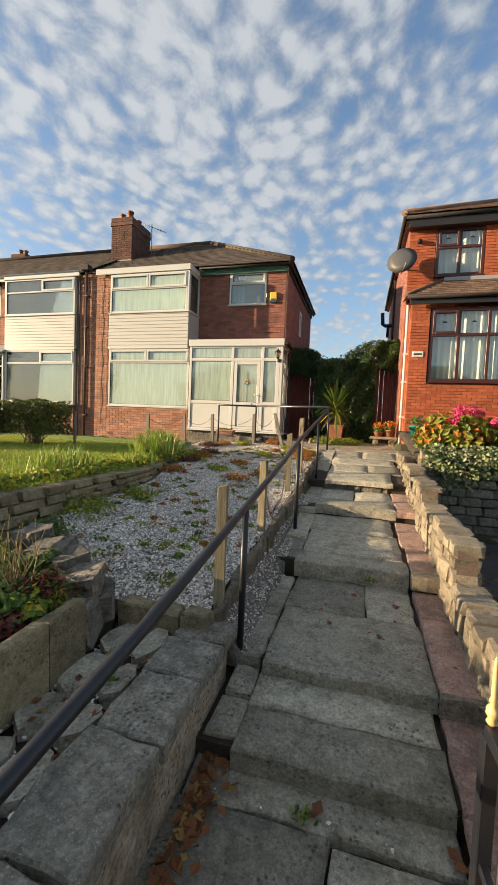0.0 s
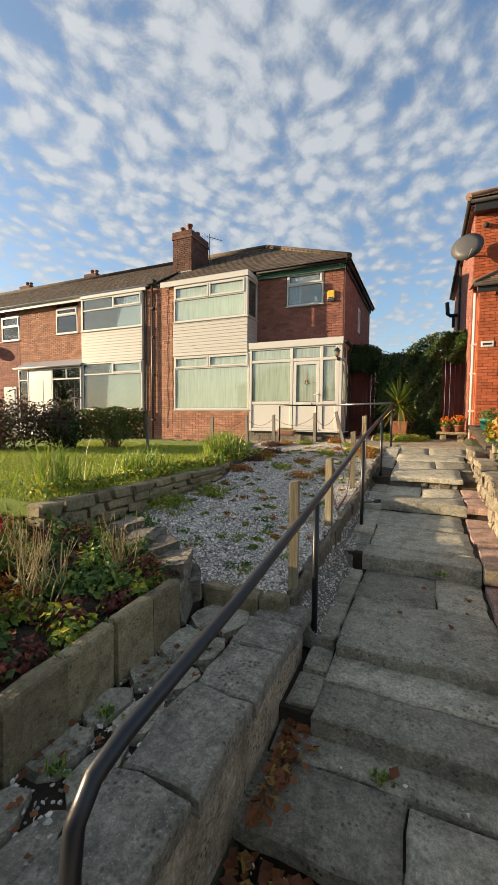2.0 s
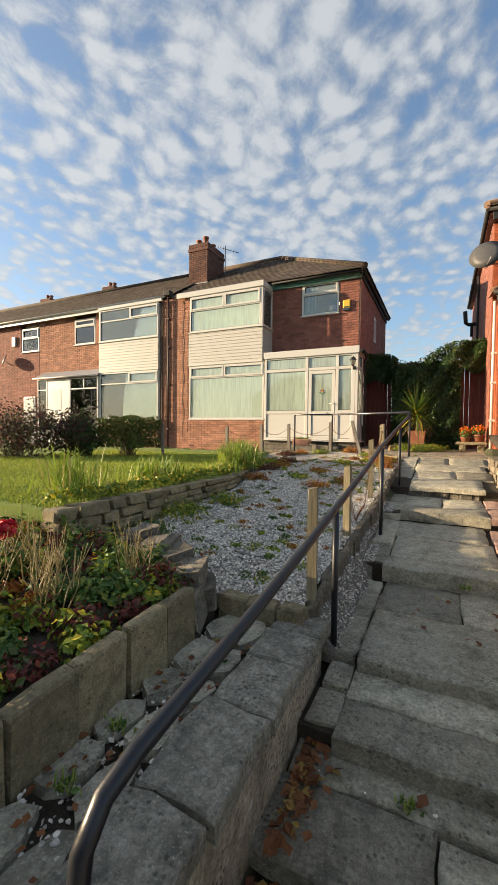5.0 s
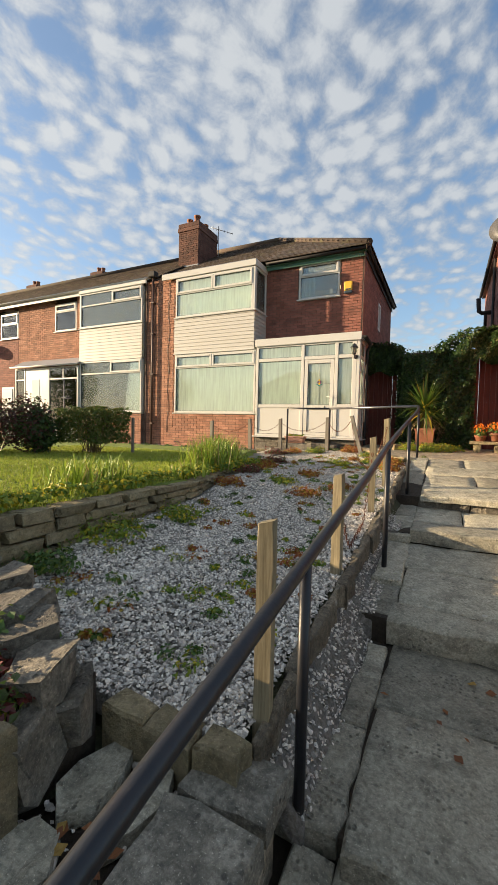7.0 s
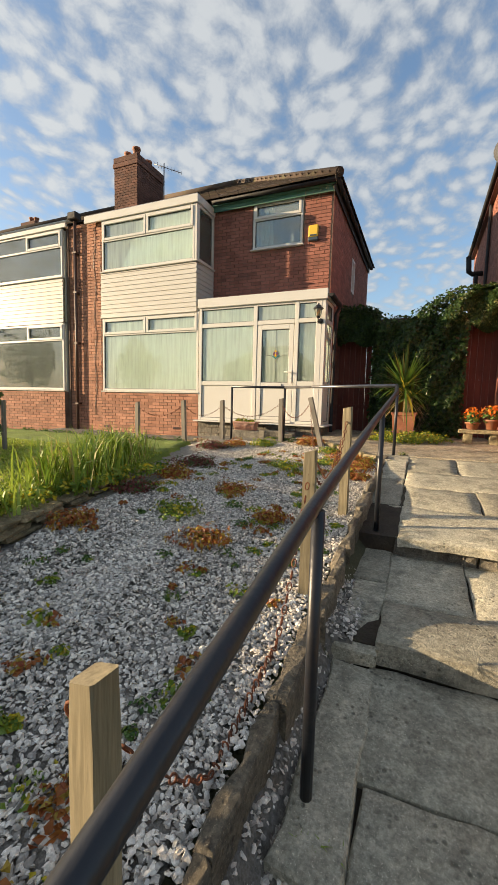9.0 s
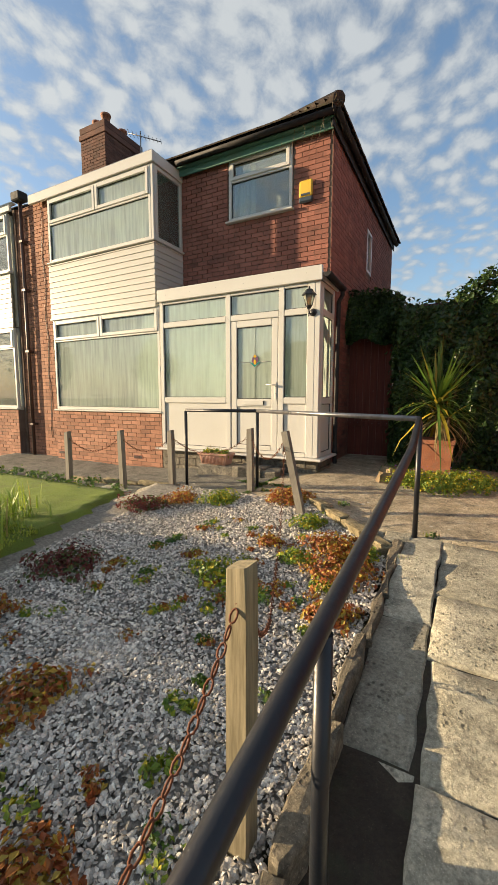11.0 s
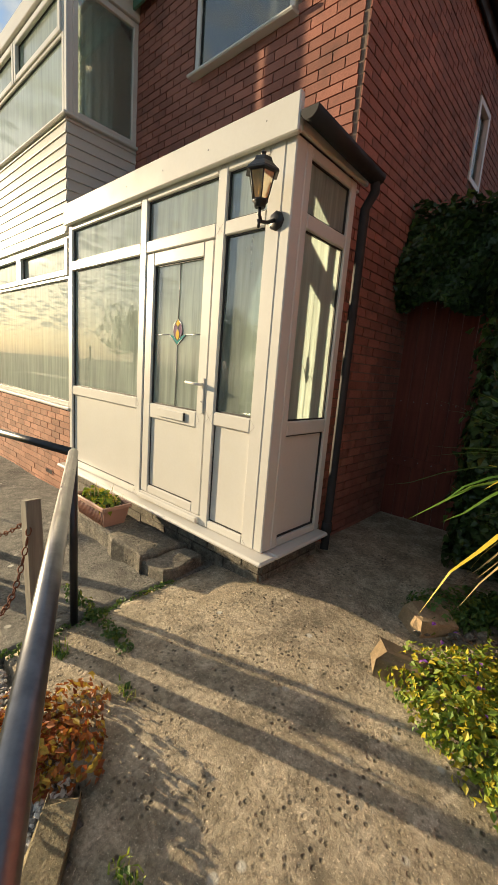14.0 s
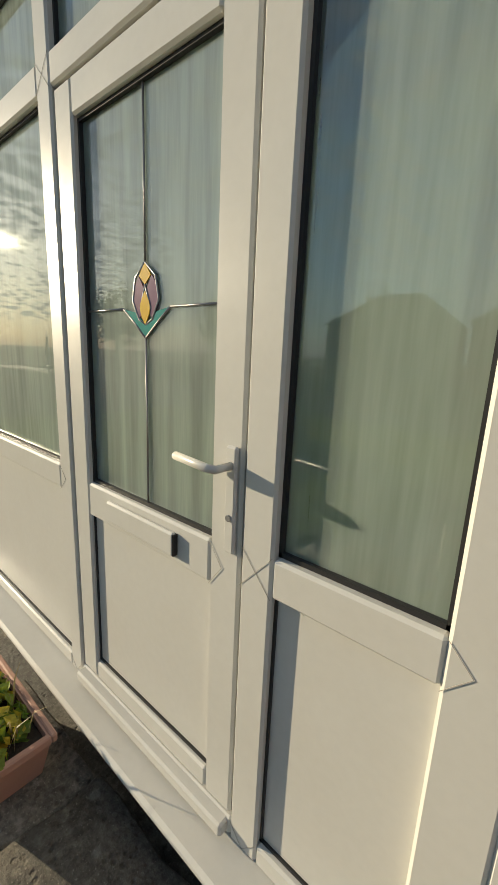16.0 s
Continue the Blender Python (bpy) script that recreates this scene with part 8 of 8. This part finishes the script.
rb = random.Random(17)
kinds = ((HERB, "leafy green border plant in the flower bed", 0.028), (HERB, "leafy green border plant in the flower bed", 0.032), (REDLEAF, "dark red-leaved border plant in the bed", 0.026), (WEED, "yellow-green leafy border plant in the bed", 0.028), (SEDUM, "rusty brown border plant in the bed", 0.024))
for k in range(125):
    x, y = rb.uniform(-1.5, 0.72), rb.uniform(-10.95, -9.15)
    if x > 0.45:
        m, lab, s = rb.choice(kinds[1:4])
    else:
        m, lab, s = rb.choice(kinds)
    r = rb.uniform(0.09, 0.17)
    t = thing("border_plant", lab, "plant", group="plants in the flower bed")
    leaves("leaves", blob_points(rb.randrange(220, 380), (x, y, bed_z(x, y) + r * 0.25), (r, r, r * 0.8), rb.randrange(10 ** 6), 0.7, 0.3, 0.35), m, t, s, seed=rb.randrange(10 ** 6))
for x, y in ((0.2, -9.9), (0.35, -10.05), (0.05, -10.2), (0.5, -9.55), (-0.2, -9.8), (0.25, -10.4)):
    t = thing("dry_plant", "pale dry branching stalks in the flower bed", "plant", group="plants in the flower bed")
    twigs("dry_spray", 9, (x, y, bed_z(x, y)), (0.16, 0.16), bed_z(x, y) + 0.26, STRAW, t, round(x * 100 + y * 10), 0.005, 4)
for x, y, h, m, lab, n in ((-0.22, -9.93, 0.34, PETALR, "single dark red dahlia on a tall stem", 60), (0.08, -10.62, 0.20, PETALR, "clump of deep red flowers in the bed", 70), (0.62, -10.72, 0.12, PETALY, "small yellow flowers at the bed edge", 40), (-1.2, -8.78, 0.16, PETALP, "pink flower by the lawn wall", 20)):
    t = thing("flower", lab, "flower")
    z = bed_z(x, y)
    bm = bmesh.new()
    tube(bm, [(x, y, z), (x + 0.01, y, z + h)], 0.005, 5)
    part("stem", bm, TWIG, t)
    leaves("petals", blob_points(n, (x + 0.01, y, z + h), (0.055, 0.055, 0.05), 7, 0.5, None, 0.1), m, t, 0.04, seed=2)
    leaves("leaves", blob_points(50, (x, y, z + h * 0.4), (0.09, 0.09, 0.1), 8, 0.7, None), HERB, t, 0.05, seed=3)

# ---------------------------------------------------------------- fallen leaves
rl = random.Random(55)


def litter(n, place, label, size=0.045):
    pts = [(place(rl), (0, 0, 1)) for _ in range(n)]
    return tagged(leaves("fallen_leaves", pts, DEADLEAF, None, size, 0.12, 1.2, seed=n, long=1.35), label, "leaves", kind="stuff")


litter(150, lambda r: (1.60 + abs(r.gauss(0, 0.07)), r.uniform(-10.1, -9.15), -1.09), "brown fallen leaves drifted beside the steps")
litter(420, lambda r: (r.uniform(1.55, 2.7), r.uniform(-10.6, -10.08), -1.235), "brown fallen leaves below the bottom step")
litter(26, lambda r: (r.choice((r.uniform(2.6, 2.75), r.uniform(1.75, 2.7))), r.choice((-9.05, -9.62, -8.95, -9.3)) + r.uniform(-0.04, 0.04), -1.09), "a few fallen leaves on the steps")
litter(14, lambda r: (r.uniform(1.75, 2.95), r.uniform(-8.8, -7.7), -0.862), "a few fallen leaves on the slabs", 0.035)
litter(300, lambda r: (r.uniform(3.2, 5.2), r.uniform(-9.6, -4.7), -1.088), "brown fallen leaves scattered over the driveway")
litter(160, lambda r: (3.22 + abs(r.gauss(0, 0.3)), r.uniform(-9.8, -6.0), -1.088), "brown leaves gathered at the wall foot")
litter(60, lambda r: (r.uniform(0.86, 1.22), r.uniform(-10.8, -9.05), -0.74), "small dead leaves on the crazy paving", 0.03)
lt = thing("litter", "scraps of plastic litter at the driveway wall", "litter")
boxpart("wrapper", lt, YELLOW, 4.3, 4.55, -4.95, -4.88, -1.095, -1.06, bevel=0.015, wob=0.01)
boxpart("bag", lt, WHITE, 3.6, 3.75, -4.9, -4.8, -1.095, -1.04, bevel=0.02, wob=0.015)

# ---------------------------------------------------------------- the neighbouring front garden
hy = thing("hydrangea", "large hydrangea with yellowing leaves and pink flower heads", "shrub")
pp = []
for k, (x, y, z, r) in enumerate(((3.6, -4.0, 0.45, 0.34), (4.0, -4.0, 0.42, 0.36), (4.35, -3.9, 0.4, 0.32), (3.85, -3.7, 0.55, 0.38), (3.4, -3.9, 0.38, 0.25))):
    pp += blob_points(520, (x, y, z), (r, r, r * 0.95), 500 + k, 0.5, None)
leaves("leaves", pp, HYD, hy, 0.085, seed=3)
for k, (x, y, z) in enumerate(((3.75, -4.15, 0.86), (3.95, -4.1, 0.90), (4.1, -3.95, 0.86), (3.68, -4.2, 0.74), (3.85, -3.9, 0.92), (4.3, -4.1, 0.72))):
    leaves("flower_head", blob_points(80, (x, y, z), (0.085, 0.085, 0.07), 700 + k, 0.3, None, 0.1), PETALP, hy, 0.035, seed=k)
tr = thing("trailing_plant", "pale variegated trailing plant hanging over the wall", "plant")
pp = []
for k in range(26):
    x = 3.3 + rb.random() * 1.2
    top = 0.34
    ln = rb.uniform(0.25, 0.55) if x > 3.45 and x < 4.0 else rb.uniform(0.1, 0.3)
    for i in range(46):
        t = rb.random()
        pp.append(((x + rb.gauss(0, 0.07), -4.62 - 0.10 * math.sin(math.pi * min(1, t * 1.2)) + rb.gauss(0, 0.03), top - (ln + 0.2) * t), (0, -1, 0.3)))
leaves("leaves", pp, leaf_mat("cream_leaf", (0.28, 0.33, 0.14), (0.5, 0.5, 0.28), (0.10, 0.18, 0.05), 0.35), tr, 0.042, seed=4)
for k in range(7):
    bm = bmesh.new()
    x = 3.45 + 0.08 * k
    tube(bm, [(x, -4.62, 0.2), (x + 0.02, -4.68, -0.2), (x + 0.05, -4.66, -0.55 - 0.06 * (k % 3))], 0.004, 4)
    part("stem", bm, TWIG, tr)
hp = slab_points(6500, (5.40, -3.9, 0.2), (9.3, -3.1, 1.10), 18, skin=0.14)
bush("hedge", "thick square-clipped bright green hedge on the bank", hp, leaf_mat("bright_hedge_leaf", (0.09, 0.17, 0.015), (0.2, 0.28, 0.03)), (20, (7.3, -3.5, 0.2), (1.7, 0.3), 0.9), "hedge", 0.055)
bush("shrub", "small yellowish conifer beside the hedge", blob_points(700, (6.6, -4.2, 0.35), (0.35, 0.3, 0.42), 51, 0.5, None), WEED, (8, (6.6, -4.2, 0.1), (0.15, 0.15), 0.5))
bench = thing("garden_bench", "red slatted wooden garden bench on the bank", "bench")
for k in range(4):
    boxpart("slat", bench, paint_mat("red_bench", (0.34, 0.05, 0.03), 0.5), 4.35, 5.2, -2.2, -2.17, 0.62 + 0.09 * k, 0.68 + 0.09 * k, bevel=0.005)
for x in (4.4, 5.1):
    boxpart("leg", bench, BLACK, x, x + 0.05, -2.18, -2.1, 0.15, 1.0, bevel=0.005)


def pot_plant(label, x, y, z, r, h, material, petals, leafm, seed):
    p = thing("potted_plant", label, "potted plant", group="potted plants")
    bm = bmesh.new()
    lathe(bm, [(r * 0.68, z), (r * 0.95, z + h * 0.82), (r * 1.08, z + h * 0.83), (r * 1.08, z + h), (r * 0.92, z + h), (r * 0.88, z + h * 0.85)], x, y, 18)
    part("pot", bm, material, p)
    leaves("leaves", blob_points(200, (x, y, z + h + 0.08), (r * 1.3, r * 1.3, 0.13), seed, 0.7, None), leafm, p, 0.04, seed=seed)
    if petals:
        leaves("petals", blob_points(110, (x, y, z + h + 0.14), (r * 1.25, r * 1.25, 0.11), seed + 1, 0.4, None), petals, p, 0.036, seed=seed)


pot_plant("terracotta pot of bright orange flowers on a stone seat", 3.02, 0.30, 0.30, 0.12, 0.18, POT, PETALO, HERB, 61)
pot_plant("green glazed pot beside the brick house", 3.45, -1.6, 0.35, 0.16, 0.28, GREENPOT, None, HERB, 63)
pot_plant("green glazed bowl of yellow flowers on the bank", 4.95, -3.4, 0.28, 0.2, 0.24, GREENPOT, PETALY, HERB, 65)
pot_plant("trough of orange flowers by the red gate", 2.72, 0.34, 0.28, 0.12, 0.14, POT, PETALO, HERB, 67)
seat = thing("stone_seat", "low stone slab seat carrying flower pots", "seat")
slab(2.5, 3.2, 0.14, 0.46, 0.29, 0.29, 0.06, BLOCK, seat, "seat_slab", 801)
slab(2.58, 2.72, 0.18, 0.42, 0.225, 0.225, 0.22, BLOCK, seat, "support", 802)
slab(3.0, 3.14, 0.18, 0.42, 0.225, 0.225, 0.22, BLOCK, seat, "support", 803)

# broken paving along the terrace edge
flags = thing("terrace_edge", "cracked paving flags and low kerb at the terrace edge", "paving", kind="structure")
for k, (x0, x1, y0, y1) in enumerate(((-3.4, -2.6, -1.75, -1.35), (-2.58, -1.9, -1.8, -1.42), (-1.88, -1.35, -1.72, -1.4), (-3.2, -2.4, -2.2, -1.78), (-2.38, -1.7, -2.2, -1.84), (-1.68, -1.15, -2.1, -1.76), (-1.3, -0.8, -1.7, -1.35))):
    z = terrace_z(x0, y0) + 0.035
    slab(x0, x1, y0, y1, z, z + 0.01, 0.09, SLAB, flags, "flag", 820 + k, 0.02)
for k, (x0, x1) in enumerate(((-3.6, -2.9), (-2.88, -2.2), (-2.18, -1.5))):
    slab(x0, x1, -1.36, -1.27, terrace_z(x0, -1.3) + 0.08, terrace_z(x0, -1.3) + 0.08, 0.14, BLOCK, flags, "kerb_stone", 840 + k, 0.012)
low_pl = thing("mossy_growth", "moss and small weeds along the forecourt cracks", "moss")
pp = []
for k in range(24):
    pp += blob_points(22, (-0.75 + 0.03 * k + rb.uniform(-0.05, 0.05), -0.95 + 0.03 * math.sin(k), terrace_z(0, -1) + 0.01), (0.05, 0.03, 0.015), 1500 + k)
for k in range(30):
    pp += blob_points(16, (-0.437 + rb.uniform(-0.03, 0.03), -1.85 + 0.05 * k, terrace_z(-0.43, -1.85 + 0.05 * k) + 0.005), (0.03, 0.04, 0.012), 1600 + k)
leaves("leaves", pp, HERB, low_pl, 0.016, seed=14)

# ---------------------------------------------------------------- across the road, seen only mirrored in the glass
for k, x in enumerate((-17, -6.5, 4)):
    oh = thing("opposite_house", "brick semi-detached house across the road", "house", group="houses across the road")
    boxpart("wall", oh, BRICK_L, x, x + 8.5, -36, -28.5, -1.4, 4.0, bevel=0.02)
    raw("roof", [(x - 0.3, -28.2, 4.0), (x + 8.8, -28.2, 4.0), (x + 8.8, -36.3, 4.0), (x - 0.3, -36.3, 4.0), (x + 2.5, -32.2, 6.6), (x + 6, -32.2, 6.6)], [(0, 1, 5, 4), (1, 2, 5), (2, 3, 4, 5), (3, 0, 4)], TILE, oh)
    for wx in (1.2, 5.6):
        for wz in (0.0, 2.3):
            boxpart("window", oh, NAVY, x + wx, x + wx + 1.8, -28.49, -28.44, wz, wz + 1.2, bevel=0.01)
for k, (x, y, h, r) in enumerate(((-10, -22.5, 4.4, 1.7), (-24, -24, 5.5, 2.2), (-3.2, -22.3, 2.4, 1.2), (-34, -20, 6, 2.5))):
    t = thing("tree", "leafy roadside tree in autumn leaf", "tree", group="roadside trees")
    bm = bmesh.new()
    tube(bm, [(x, y, -1.4), (x + 0.1, y, h * 0.4), (x, y, h * 0.8)], 0.16, 8, 0.4)
    for m in range(5):
        a = m * 1.26
        tube(bm, [(x, y, h * 0.35), (x + r * 0.6 * math.cos(a), y + r * 0.6 * math.sin(a), h * 0.75)], 0.06, 6, 0.4)
    part("trunk", bm, TWIG, t)
    leaves("crown", blob_points(2600, (x, y, h * 0.7), (r, r, h * 0.42), 400 + k, 0.6, None, 0.35), PRIVET, t, 0.17, seed=k)
oh = slab_points(5000, (-30, -22.4, -1.3), (22, -21.6, 0.3), 28, skin=0.3)
bush("hedge", "long clipped hedge across the road", oh, PRIVET, None, "hedge", 0.16)
